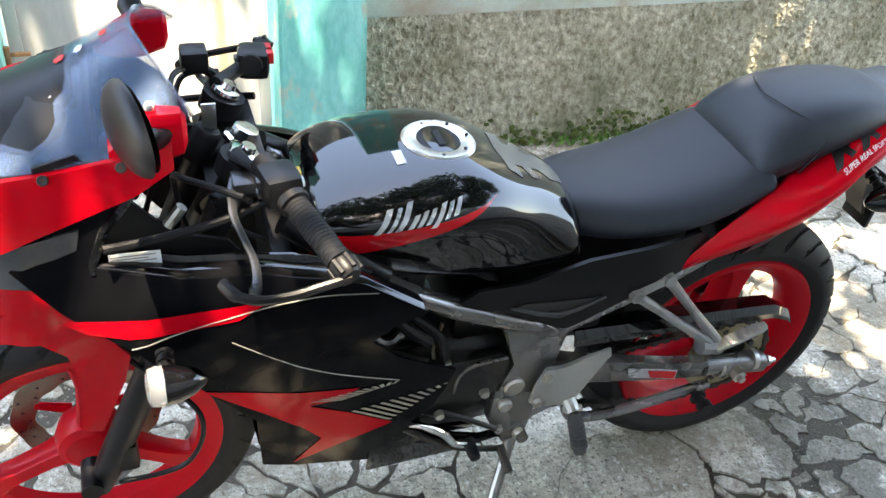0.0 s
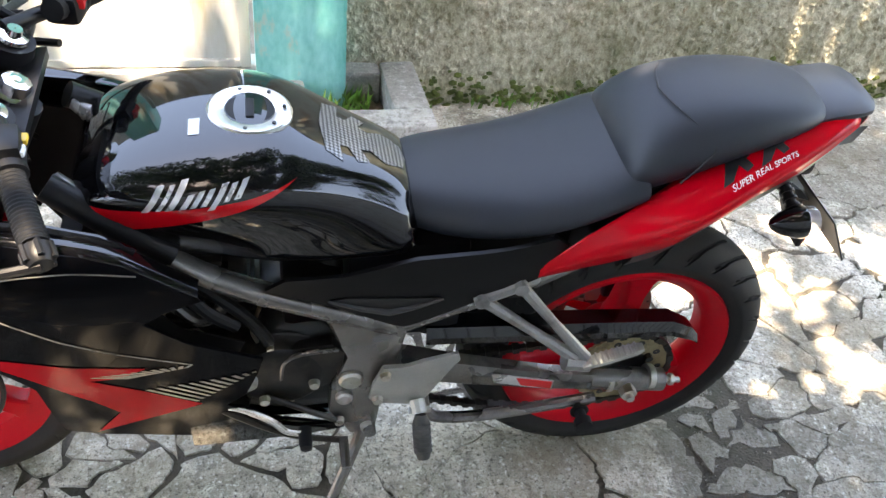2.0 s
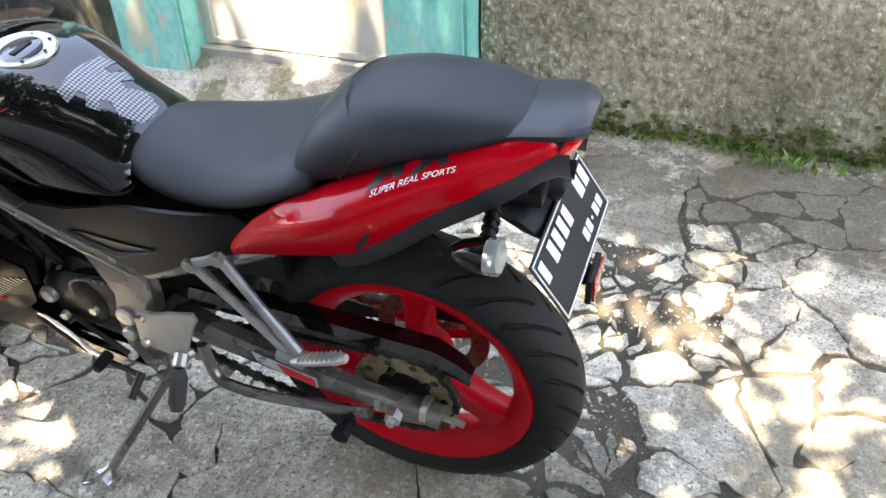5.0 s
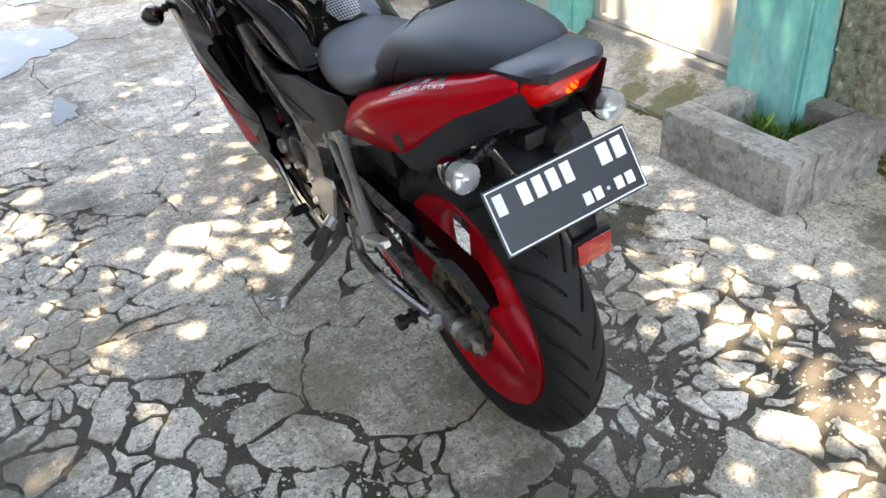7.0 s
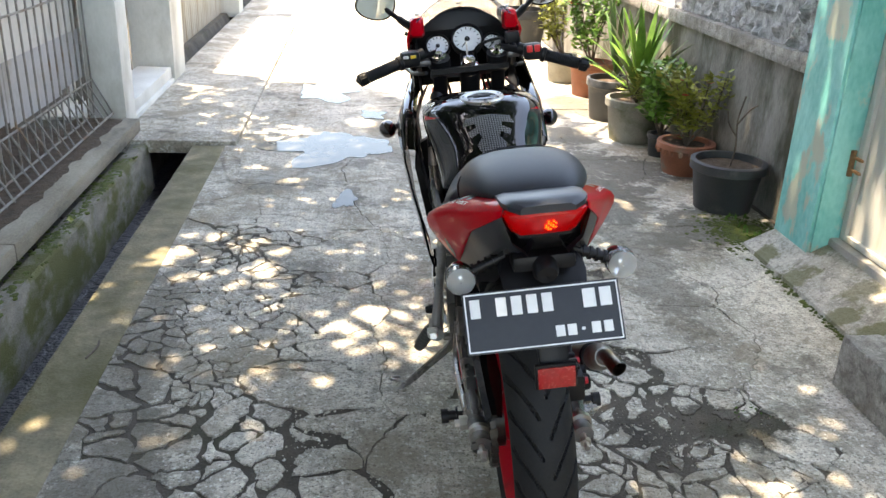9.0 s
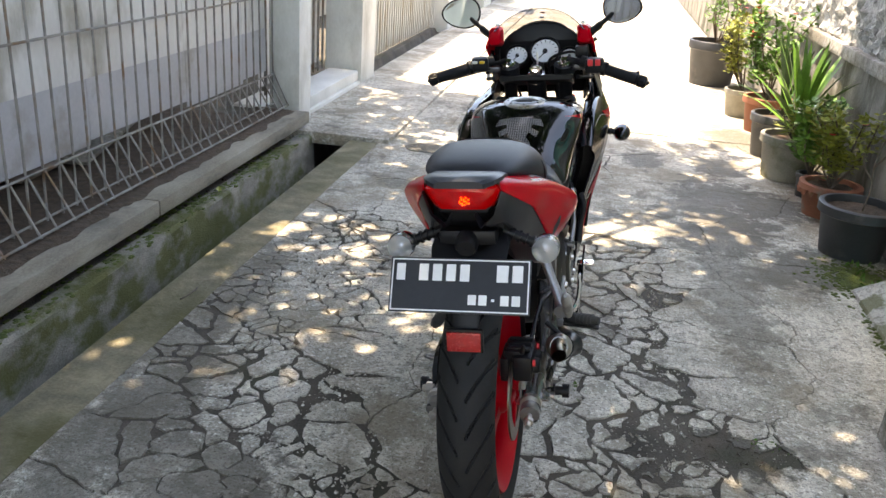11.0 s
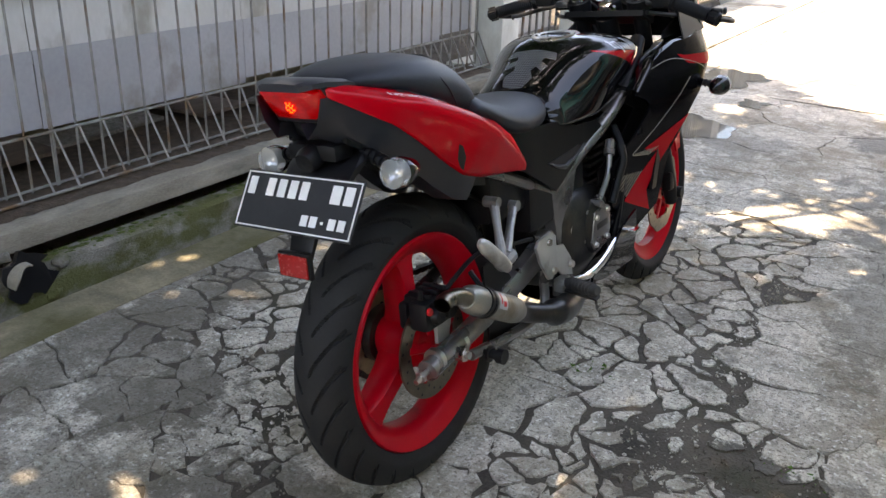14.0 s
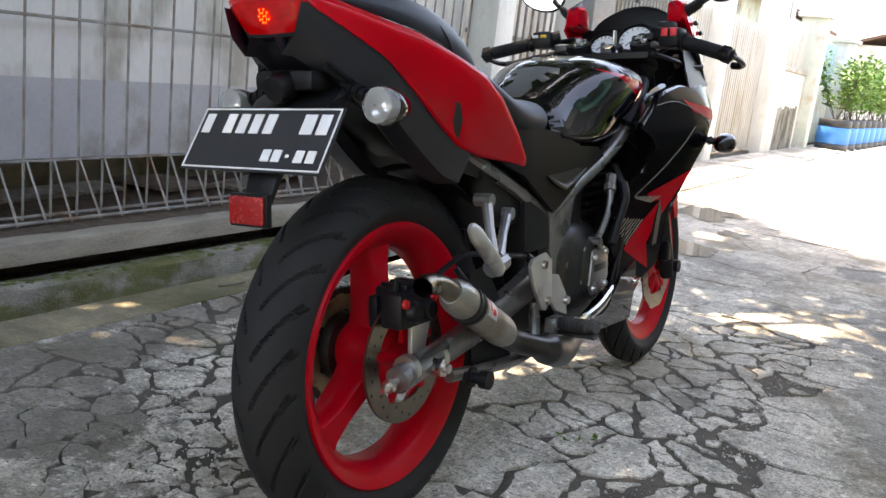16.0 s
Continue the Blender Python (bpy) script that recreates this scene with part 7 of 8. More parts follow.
lathe(bm, [(0.001, 0.022), (0.012, 0.024), (0.019, 0.022), (0.021, 0.006), (0.027, 0.003), (0.027, -0.004)], (0, 1.140, 0.874), STEER_AXIS, 8)
part("steering_nut", steered(bm), CHROME, bike)
bm = bmesh.new()
lathe(bm, [(0.001, 0.020), (0.017, 0.020), (0.021, 0.014), (0.022, -0.03)], (0, 1.192, 0.880), STEER_AXIS, 20)
ign = part("ignition_lock", steered(bm), PLASTIC, bike)
bm = bmesh.new()
box(bm, (-0.002, 1.172, 0.897), (0.002, 1.192, 0.937), 0.001)
part("key", steered(bm), STEEL, ign, "metal ignition key in the lock")

for s in (-1, 1):
    inner = Vector((s * 0.095, 1.160, 0.914))
    g0, g1 = (Vector((-0.200, 1.106, 0.906)), Vector((-0.300, 1.069, 0.882))) if s < 0 else (Vector((0.208, 1.083, 0.893)), Vector((0.307, 1.057, 0.860)))
    tip = g1 + (g1 - g0).normalized() * 0.028
    bm = bmesh.new()
    tube(bm, [inner, g0, g1], 0.011, 12)
    tube(bm, [Vector((s * 0.086, 1.159, 0.875)), Vector((s * 0.086, 1.149, 0.902))], 0.032, 16)
    hb = part("handlebar", steered(bm), PLASTIC, bike, "black clip-on handlebar")
    bm = bmesh.new()
    d = (g1 - g0).normalized()
    L = (g1 - g0).length
    pts, rs = [], []
    for k in range(41):
        pts.append(g0 + d * L * k / 40)
        rs.append(0.0172 - (0.0012 if k % 2 else 0) + (0.003 if k in (0, 1) else 0))
    tube(bm, pts, rs, 16)
    part("grip", steered(bm), GRIP, hb, "ribbed black rubber grip")
    bm = bmesh.new()
    tube(bm, [g1, g1 + d * 0.004, g1 + d * 0.02, g1 + d * 0.028], [0.013, 0.0175, 0.0175, 0.013], 14)
    part("bar_end", steered(bm), PLASTIC, hb)
    bm = bmesh.new()
    for k in range(6):
        a = k * math.tau / 6
        u, w = basis(d)
        o = (u * math.cos(a) + w * math.sin(a)) * 0.0165
        tube(bm, [g1 + o + d * 0.003, g1 + o + d * 0.024], 0.004, 6)
    part("bar_end_rib", steered(bm), PLASTIC, hb, kind="stuff")
    bm = bmesh.new()
    box(bm, (-0.027, -0.025, -0.022), (0.027, 0.026, 0.024), 0.013, Matrix.Translation(g0 - d * 0.03) @ Matrix.Rotation(radians(-10 * s), 4, "Z"))
    tube(bm, [g0 - d * 0.006, g0 - d * 0.002, g0 + d * 0.008, g0 + d * 0.010], [0.017, 0.0215, 0.0215, 0.017], 16)
    tube(bm, [g0 - d * 0.075, g0 - d * 0.055], 0.017, 12)
    sw = part("switch_box", steered(bm), PLASTIC, hb)
    for dz in (-0.010, 0.006):
        bm = bmesh.new()
        o = g0 - d * 0.030 + Vector((0, 0.0265, dz))
        box(bm, o - Vector((0.007, 0.004, 0.005)), o + Vector((0.007, 0.004, 0.005)), 0.002)
        part("button", steered(bm), BLACKPRINT, sw)
    for dx, m in ((-0.012, RUBY if s > 0 else WHITE), (0.010, RUBY if s > 0 else YELLOW)):
        bm = bmesh.new()
        q = g0 - d * 0.03 + Vector((dx, -0.022, 0.010))
        box(bm, q - Vector((0.008, 0.007, 0.007 if s > 0 else 0.004)), q + Vector((0.008, 0.004, 0.012 if s > 0 else 0.004)), 0.002)
        part("switch", steered(bm), m, sw)
    bm = bmesh.new()
    p0 = Vector((s * 0.128, 1.166, 0.892))
    tube(bm, bezier([p0, (s * 0.150, 1.172, 0.890), (s * 0.185, 1.178, 0.884), (s * 0.225, 1.172, 0.876), (s * 0.263, 1.165, 0.868), (s * 0.300, 1.168, 0.862), (s * 0.312, 1.176, 0.860)], 5), [0.010] * 8 + [0.0072] * 18 + [0.008, 0.009, 0.010, 0.010, 0.009], 10, flat=0.55)
    box(bm, (min(s * 0.112, s * 0.150), 1.128, 0.884), (max(s * 0.112, s * 0.150), 1.172, 0.902), 0.006)
    part("lever", steered(bm), LEVER, hb, "dark grey metal hand lever")
    bm = bmesh.new()
    tube(bm, bezier([tip, tip + Vector((s * 0.004, 0.035, -0.004)), tip + Vector((s * 0.006, 0.072, -0.010)), tip + Vector((s * 0.002, 0.110, -0.014)), tip + Vector((-s * 0.012, 0.135, -0.014)), tip + Vector((-s * 0.034, 0.148, -0.012))], 5), [0.0065] * 15 + [0.007] * 5 + [0.009] * 6, 8, flat=0.8)
    part("lever_guard", steered(bm), PLASTIC, hb, "black lever guard on the bar end")
bm = bmesh.new()
box(bm, (0.118, 1.165, 0.918), (0.158, 1.205, 0.952), 0.006)
tube(bm, [(0.138, 1.175, 0.92), (0.138, 1.150, 0.900)], 0.008, 8)
part("brake_reservoir", steered(bm), PLASTIC, bike, "black square brake fluid reservoir")
for pts in ([(0.138, 1.18, 0.92), (0.10, 1.22, 0.93), (0.03, 1.235, 0.90), (0.05, 1.26, 0.80), (0.07, 1.30, 0.66)], [(-0.17, 1.16, 0.895), (-0.13, 1.22, 0.90), (-0.07, 1.24, 0.86), (-0.10, 1.20, 0.74), (-0.11, 1.0, 0.62)],
            [(0.17, 1.15, 0.895), (0.14, 1.21, 0.90), (0.06, 1.22, 0.84), (0.08, 1.15, 0.74)], [(-0.16, 1.15, 0.88), (-0.11, 1.19, 0.87), (-0.06, 1.21, 0.80), (-0.07, 1.12, 0.74)],
            [(-0.10, 1.33, 0.56), (-0.125, 1.24, 0.44), (-0.13, 1.27, 0.33), (-0.12, 1.38, 0.30)]):
    bm = bmesh.new()
    tube(bm, bezier(pts, 8), 0.0045, 8)
    part("cable", bm, PLASTIC, bike)

# exhaust
bm = bmesh.new()
E0, E1 = Vector((0.150, 0.150, 0.432)), Vector((0.132, 0.362, 0.318))
d = (E1 - E0).normalized()
lathe(bm, [(0.017, -0.004), (0.020, -0.004), (0.0275, 0.010), (0.0295, 0.026), (0.0295, 0.215), (0.028, 0.232), (0.022, 0.250)], E0, d, 32)
silencer = part("silencer", bm, SATIN, bike, "dull steel short exhaust silencer")
bm = bmesh.new()
lathe(bm, [(0.0296, 0.052), (0.0325, 0.052), (0.0325, 0.060), (0.031, 0.062), (0.031, 0.068), (0.0325, 0.070), (0.0325, 0.078), (0.0296, 0.078)], E0, d, 32)
tube(bm, [E0 + d * 0.065 + Vector((0.004, 0, 0.030)), E0 + d * 0.065 + Vector((-0.03, 0.012, 0.055))], 0.006, 8)
part("silencer_band", bm, PLASTIC, silencer)
u, w = basis(d)
bm = bmesh.new()
g = []
for i in range(6):
    a = radians(-150 + 14 * i)
    g.append([bm.verts.new(E0 + d * (0.090 + 0.040 * j / 3) + 0.0301 * (u * math.cos(a) + w * math.sin(a))) for j in range(4)])
for i in range(5):
    for j in range(3):
        bm.faces.new((g[i][j], g[i + 1][j], g[i + 1][j + 1], g[i][j + 1]))
badge = part("silencer_badge", bm, SILVER, silencer)
bm = bmesh.new()
for lo, hi, a0, a1 in ((0.097, 0.104, -146, -100), (0.108, 0.122, -112, -92)):
    g = [[bm.verts.new(E0 + d * q + 0.0305 * (u * math.cos(radians(a)) + w * math.sin(radians(a)))) for q in (lo, hi)] for a in np.linspace(a0, a1, 6)]
    for p, q in zip(g, g[1:]):
        bm.faces.new((p[0], q[0], q[1], p[1]))
part("badge_print", bm, RUBY, badge)
bm = bmesh.new()
tp = bezier([E0 + d * 0.005, E0 - d * 0.035, E0 + Vector((0.004, -0.075, 0.026)), E0 + Vector((0.008, -0.094, 0.024))], 5)
tube(bm, tp, 0.0165, 16, ends=False)
tube(bm, tp[::-1], 0.0145, 16, ends=False)
part("tail_pipe", bm, BRONZE, silencer, "bent steel tail pipe")
bm = bmesh.new()
tube(bm, bezier([E1, E1 + d * 0.05, (0.15, 0.50, 0.262), (0.11, 0.66, 0.215), (0.05, 0.85, 0.22), (0.0, 1.0, 0.30), (0.0, 1.02, 0.46)], 6), [0.022] * 12 + [0.032] * 12 + [0.026] * 13, 16)
part("exhaust_pipe", bm, ENGINE, bike, "sooty dark exhaust pipe")

# rear brake caliper and right-hand clutter
bm = bmesh.new()
box(bm, (0.026, 0.090, 0.368), (0.046, 0.180, 0.424), 0.008)
box(bm, (0.054, 0.085, 0.372), (0.098, 0.185, 0.432), 0.010)
box(bm, (0.034, 0.100, 0.412), (0.080, 0.172, 0.438), 0.006)
for y in (0.108, 0.132, 0.156):
    box(bm, (0.040, y, 0.434), (0.092, y + 0.010, 0.444), 0.003)
lathe(bm, [(0.001, 0.016), (0.014, 0.016), (0.017, 0.012), (0.018, 0)], (0.096, 0.115, 0.400), (1, 0, 0), 16)
lathe(bm, [(0.001, 0.016), (0.014, 0.016), (0.017, 0.012), (0.018, 0)], (0.096, 0.155, 0.398), (1, 0, 0), 16)
tube(bm, [(0.075, 0.100, 0.436), (0.078, 0.098, 0.450), (0.080, 0.097, 0.456)], [0.006, 0.005, 0.003], 8)
cal = part("rear_caliper", bm, PLASTIC, bike, "black rear brake caliper")
bm = bmesh.new()
for y in (0.094, 0.176):
    lathe(bm, [(0.001, 0.006), (0.007, 0.006), (0.008, 0)], (0.098, y, 0.416), (1, 0, 0), 10)
part("caliper_bolt", bm, RUBY, cal, kind="stuff")
bm = bmesh.new()
plate(bm, [(0.15, 0.318), (0.19, 0.318), (0.215, 0.40), (0.195, 0.43), (0.165, 0.428), (0.15, 0.39)], 0.064, 0.074, 0.003)
part("caliper_bracket", bm, ALLOY, bike, angle=40)
bm = bmesh.new()
tube(bm, bezier([(0.085, 0.17, 0.43), (0.095, 0.27, 0.47), (0.105, 0.36, 0.46), (0.118, 0.47, 0.445), (0.120, 0.50, 0.43)], 6), 0.005, 8)
tube(bm, [(0.118, 0.468, 0.446), (0.119, 0.495, 0.434)], 0.009, 10)
part("brake_hose", bm, PLASTIC, bike)
bm = bmesh.new()
plate(bm, [(0.36, 0.44), (0.30, 0.435), (0.31, 0.26), (0.40, 0.235), (0.46, 0.25), (0.42, 0.36)], 0.090, 0.094, 0.0)
part("mud_flap", bm, PLASTIC, bike, smooth=False)
bm = bmesh.new()
rings = []
for k in range(6):
    a = radians(48 + 6 * k)
    rings.append([(u * 0.062, RA.y + (0.330 - 0.012 * u * u) * math.cos(a), RA.z + (0.330 - 0.012 * u * u) * math.sin(a)) for u in np.linspace(-1, 1, 7)])
quads(bm, rings, False)
hug = part("inner_fender", bm, PLASTIC, bike)
hs_ = hug.modifiers.new("thick", "SOLIDIFY")
hs_.thickness = 0.004
bm = bmesh.new()
tube(bm, [(0.0, 0.46, 0.58), (0.0, 0.54, 0.36)], [0.032, 0.032], 14)
part("shock", bm, PLASTIC, bike)

# side stand
bm = bmesh.new()
tube(bm, [(-0.125, 0.652, 0.252), (-0.150, 0.672, 0.205), (-0.275, 0.765, 0.052)], [0.013, 0.011, 0.010], 10)
tube(bm, [(-0.12, 0.652, 0.25), (-0.165, 0.652, 0.25)], 0.012, 10)
quads(bm, [[(-0.262, 0.775, 0.056), (-0.285, 0.750, 0.056), (-0.300, 0.755, 0.040), (-0.278, 0.790, 0.040)], [(-0.262, 0.775, 0.045), (-0.290, 0.745, 0.045), (-0.318, 0.760, 0.0345), (-0.285, 0.805, 0.0345)]])
tube(bm, bezier([(-0.282, 0.765, 0.055), (-0.318, 0.775, 0.060), (-0.326, 0.80, 0.052), (-0.300, 0.815, 0.043)], 4), 0.0045, 8)
part("side_stand", bm, FRAME, bike, "grey steel side stand, folded out")


# ---- pots and plants along the wall ----
def leaf_blade(bm, base, direction, length, width, droop=0.4, steps=5, fold=0.15):
    """A strap leaf that arches over."""
    b, d = Vector(base), Vector(direction).normalized()
    side = d.cross(Vector((0, 0, 1)))
    side = side.normalized() if side.length > 0.05 else Vector((1, 0, 0))
    rows = []
    p = b.copy()
    for k in range(steps + 1):
        t = k / steps
        w = width * (0.55 + 0.9 * t) * (1 - t ** 3) + 0.001
        up = Vector((0, 0, fold * w))
        rows.append((bm.verts.new(p - side * w + up), bm.verts.new(p), bm.verts.new(p + side * w + up)))
        d = (d + Vector((0, 0, -droop * t / steps * 2.2))).normalized()
        p = p + d * (length / steps)
    for a, c in zip(rows, rows[1:]):
        bm.faces.new((a[0], a[1], c[1], c[0]))
        bm.faces.new((a[1], a[2], c[2], c[1]))


def small_leaf(bm, o, d, n, l, w):
    """A pointed leaf of four faces."""
    d, n = d.normalized(), n.normalized()
    s = d.cross(n).normalized() * w
    a, t = bm.verts.new(o), bm.verts.new(o + d * l)
    m = bm.verts.new(o + d * l * 0.5 - n * w * 0.25)
    p, q = bm.verts.new(o + d * l * 0.45 + s), bm.verts.new(o + d * l * 0.45 - s)
    bm.faces.new((a, p, m))
    bm.faces.new((p, t, m))
    bm.faces.new((a, m, q))
    bm.faces.new((m, t, q))


def pot(x, y, r, h, mat, label, rim=0.02, scallop=False, name="plant_pot"):
    bm = bmesh.new()
    rb = r * 0.80
    lathe(bm, [(0.001, 0.0), (rb, 0.0), (rb + (r - rb) * 0.8, h * 0.78), (r, h * 0.80), (r + rim * 0.5, h * 0.82), (r + rim * 0.5, h * 0.985), (r + rim * 0.2, h), (r - 0.012, h), (r - 0.016, h * 0.85), (0.001, h * 0.80)], (x, y, 0.0), (0, 0, 1), 40)
    pt = tagged(part(name, bm, mat, smooth=True, angle=50), label, "plant pot", "pots along the wall")
    if scallop:
        for k in range(18):
            a = k * math.tau / 18
            bm = bmesh.new()
            o = Vector((x + (r + 0.006) * math.cos(a), y + (r + 0.006) * math.sin(a), h * 0.74))
            bmesh.ops.create_uvsphere(bm, u_segments=8, v_segments=6, radius=0.02, matrix=Matrix.Translation(o) @ Matrix.Diagonal((0.7, 0.7, 1.0, 1)))
            part("scallop", bm, mat, pt)
    bm = bmesh.new()
    c = bm.verts.new((x, y, h * 0.86))
    rings = [[bm.verts.new((x + (r - 0.013) * q / 8 * math.cos(k * math.tau / 24), y + (r - 0.013) * q / 8 * math.sin(k * math.tau / 24), h * 0.86 + 0.012 * noise.noise((x * 30 + q * 1.3, y * 30 + k, 1)))) for k in range(24)] for q in range(1, 9)]
    for k in range(24):
        bm.faces.new((c, rings[0][k], rings[0][(k + 1) % 24]))
    for a, b in zip(rings, rings[1:]):
        for k in range(24):
            bm.faces.new((a[k], b[k], b[(k + 1) % 24], a[(k + 1) % 24]))
    part("soil", bm, SOIL, pt, "dry brown potting soil with chips")
    return pt


def bush(x, y, z, h, spread, leaves, mat, seed, label, flowers=None, ll=0.05, lw=0.013, stems=7, name="potted_shrub", fcount=10):
    r = random.Random(seed)
    pl = empty(name, label, "plant", Matrix.Translation((x, y, z)), "potted plants")
    tips = []
    for k in range(stems):
        a, q = r.uniform(0, math.tau), r.uniform(0.3, 1.0)
        top = Vector((spread * q * math.cos(a), spread * q * math.sin(a), h * r.uniform(0.6, 1.0)))
        mid = top * 0.5 + Vector((r.uniform(-1, 1), r.uniform(-1, 1), 0)) * spread * 0.25
        line = bezier([(0, 0, 0), mid, top], 6)
        bm = bmesh.new()
        tube(bm, line, [0.006 * (1 - 0.75 * i / len(line)) + 0.001 for i in range(len(line))], 6)
        part("stem", bm, BARK, pl)
        tips.append(line)
    bm = bmesh.new()
    for _ in range(leaves):
        line = r.choice(tips)
        o = line[int(len(line) * r.uniform(0.35, 0.999))] + Vector([r.gauss(0, spread * 0.10) for _ in range(3)])
        d = Vector((r.gauss(0, 1), r.gauss(0, 1), r.uniform(-0.3, 1.0)))
        small_leaf(bm, o, d, Vector((r.gauss(0, 0.5), r.gauss(0, 0.5), 1)), ll * r.uniform(0.6, 1.2), lw * r.uniform(0.7, 1.2))
    part("leaves", bm, mat, pl, kind="stuff", smooth=False)
    if flowers:
        bm = bmesh.new()
        for _ in range(fcount):
            o = r.choice(tips)[-1] + Vector([r.gauss(0, spread * 0.13) for _ in range(3)])
            for q in range(7):
                a = q * math.tau / 7
                small_leaf(bm, o, Vector((math.cos(a), math.sin(a), 0.35)), Vector((0, 0, 1)), 0.024, 0.010)
        part("flowers", bm, flowers, pl, kind="stuff", smooth=False)
    return pl


def strap_plant(x, y, z, n, length, width, seed, label, mat):
    r = random.Random(seed)
    pl = empty("strap_leaf_plant", label, "plant", Matrix.Translation((x, y, z)), "potted plants")
    for k in range(n):
        a = k * 2.4 + r.uniform(-0.3, 0.3)
        t = k / n
        bm = bmesh.new()
        leaf_blade(bm, (0.012 * math.cos(a), 0.012 * math.sin(a), 0.02 + 0.12 * t), (math.cos(a) * (1.0 - 0.75 * t), math.sin(a) * (1.0 - 0.75 * t), 0.55 + 1.3 * t), length * r.uniform(0.75, 1.1), width * r.uniform(0.8, 1.1), 0.55 - 0.25 * t, 8)
        part("leaf", bm, mat, pl, smooth=True)
    return pl


pot(1.345, 2.37, 0.165, 0.235, BLACKPOT, "scuffed black plastic bucket used as a pot", 0.022)
tw = empty("bare_twig", "bare dry twig standing in the black bucket", "plant", Matrix.Translation((1.36, 2.38, 0.2)))
for pts_ in ([(0, 0, 0), (0.01, 0, 0.10), (0.005, 0.01, 0.22), (0.03, 0.02, 0.33)], [(0.005, 0.01, 0.2), (0.05, 0.0, 0.27), (0.09, 0.01, 0.29)], [(0.01, 0, 0.14), (-0.03, 0.02, 0.2), (-0.05, 0.01, 0.26)]):
    bm = bmesh.new()
    tube(bm, bezier(pts_, 4), 0.004, 6)
    part("twig", bm, BARK, tw)
pot(1.36, 2.95, 0.140, 0.170, TERRA, "terracotta pot with a scalloped rim", 0.03, True)
bush(1.36, 2.95, 0.14, 0.40, 0.17, 900, LEAFYEL, 4, "leafy shrub with yellow-green variegated leaves", PETAL, 0.055, 0.012, 9, fcount=3)
pot(1.33, 3.27, 0.072, 0.13, BLACKPOT, "small black plastic pot", 0.008)
bush(1.33, 3.27, 0.11, 0.40, 0.20, 1300, LEAF, 7, "dense dark green shrub with small white flowers", WHITEPETAL, 0.055, 0.016, 10, fcount=9)
pot(1.28, 3.63, 0.172, 0.255, GREYPOT, "mossy grey cement pot", 0.02)
strap_plant(1.30, 3.66, 0.24, 34, 0.46, 0.019, 3, "tall plant with long arching strap leaves", LEAF)
bush(1.28, 3.58, 0.22, 0.20, 0.12, 160, LEAFYEL, 17, "tuft of thin pale leaves at the pot's edge", None, 0.10, 0.006, 6)
pot(1.29, 4.17, 0.168, 0.27, BLACKPOT, "dark grey plastic pot with ridges", 0.014)
strap_plant(1.30, 4.17, 0.24, 16, 0.45, 0.016, 13, "plant with drooping strap leaves", LEAFDARK)
pot(1.34, 4.92, 0.160, 0.25, TERRA, "round brown clay flower pot", 0.03)
bush(1.34, 4.92, 0.22, 0.70, 0.26, 900, LEAF, 23, "tall flowering shrub with red flowers", PETAL, 0.06, 0.015, 9, fcount=12)
pot(1.24, 5.42, 0.135, 0.21, GREYPOT, "small pale cement flower pot", 0.014)
bush(1.24, 5.42, 0.18, 0.55, 0.24, 700, LEAFYEL, 29, "pale green leafy shrub", None, 0.05, 0.014, 8)
pot(1.15, 6.85, 0.235, 0.40, BLACKPOT, "large dark streaked cement pot", 0.02)
bush(1.15, 6.85, 0.35, 0.75, 0.45, 420, LEAF, 31, "crooked flowering shrub with pink flowers", PINKPETAL, 0.05, 0.018, 9, fcount=26)
def drum_pot(x, y, r, h):
    """A cut drum painted with a blue belt between dark ends."""
    g = empty("drum_planter", "cut drum planter painted black with a blue belt", "plant pot", Matrix.Translation((x, y, 0)), "painted drum planters")
    for name, z0, z1, m in (("lower_band", 0.0, 0.22, BLACKPOT), ("blue_belt", 0.22, 0.76, BLUEPOT), ("upper_band", 0.76, 1.0, BLACKPOT)):
        bm = bmesh.new()
        e = 0.004 if name == "blue_belt" else 0.0
        lathe(bm, [(0.001, h * z0 + 0.001), (r + e - 0.01, h * z0 + 0.001), (r + e, h * z0 + 0.012), (r + e, h * z1 - 0.012), (r + e - 0.01, h * z1), (0.001, h * z1 - (0.04 if z1 == 1.0 else 0))], (0, 0, 0), (0, 0, 1), 32)
        part(name, bm, m, g, angle=50)
    return g


for k in range(9):
    x, y = -1.34 + 0.03 * k, 16.2 + k * 0.86
    drum_pot(x, y, 0.285, 0.56)
    bush(x, y, 0.50, 1.25, 0.42, 520, LEAF, 40 + k, "leafy bright green shrub in a painted drum", None, 0.11, 0.034, 9)
# weeds
bm = bmesh.new()
r = random.Random(77)
for cx, cy, cz, n, sx, sy, hh in ((1.36, 0.55, 0.06, 130, 0.09, 0.09, 0.075), (0.70, 0.62, -0.012, 34, 0.05, 0.02, 0.014), (1.46, -0.8, 0.0, 160, 0.035, 1.0, 0.05), (1.42, -0.5, 0.0, 60, 0.06, 0.12, 0.06), (1.33, 2.05, 0.0, 40, 0.04, 0.2, 0.03), (0.15, 0.75, -0.01, 20, 0.04, 0.05, 0.02)):
    for _ in range(n):
        o = Vector((cx + r.gauss(0, sx) * 0.7, cy + r.gauss(0, sy) * 0.7, cz))
        small_leaf(bm, o, Vector((r.gauss(0, 0.6), r.gauss(0, 0.6), 1)), Vector((r.gauss(0, 1), r.gauss(0, 1), 0.4)), hh * r.uniform(0.5, 1.3), 0.006 * r.uniform(0.6, 1.5))
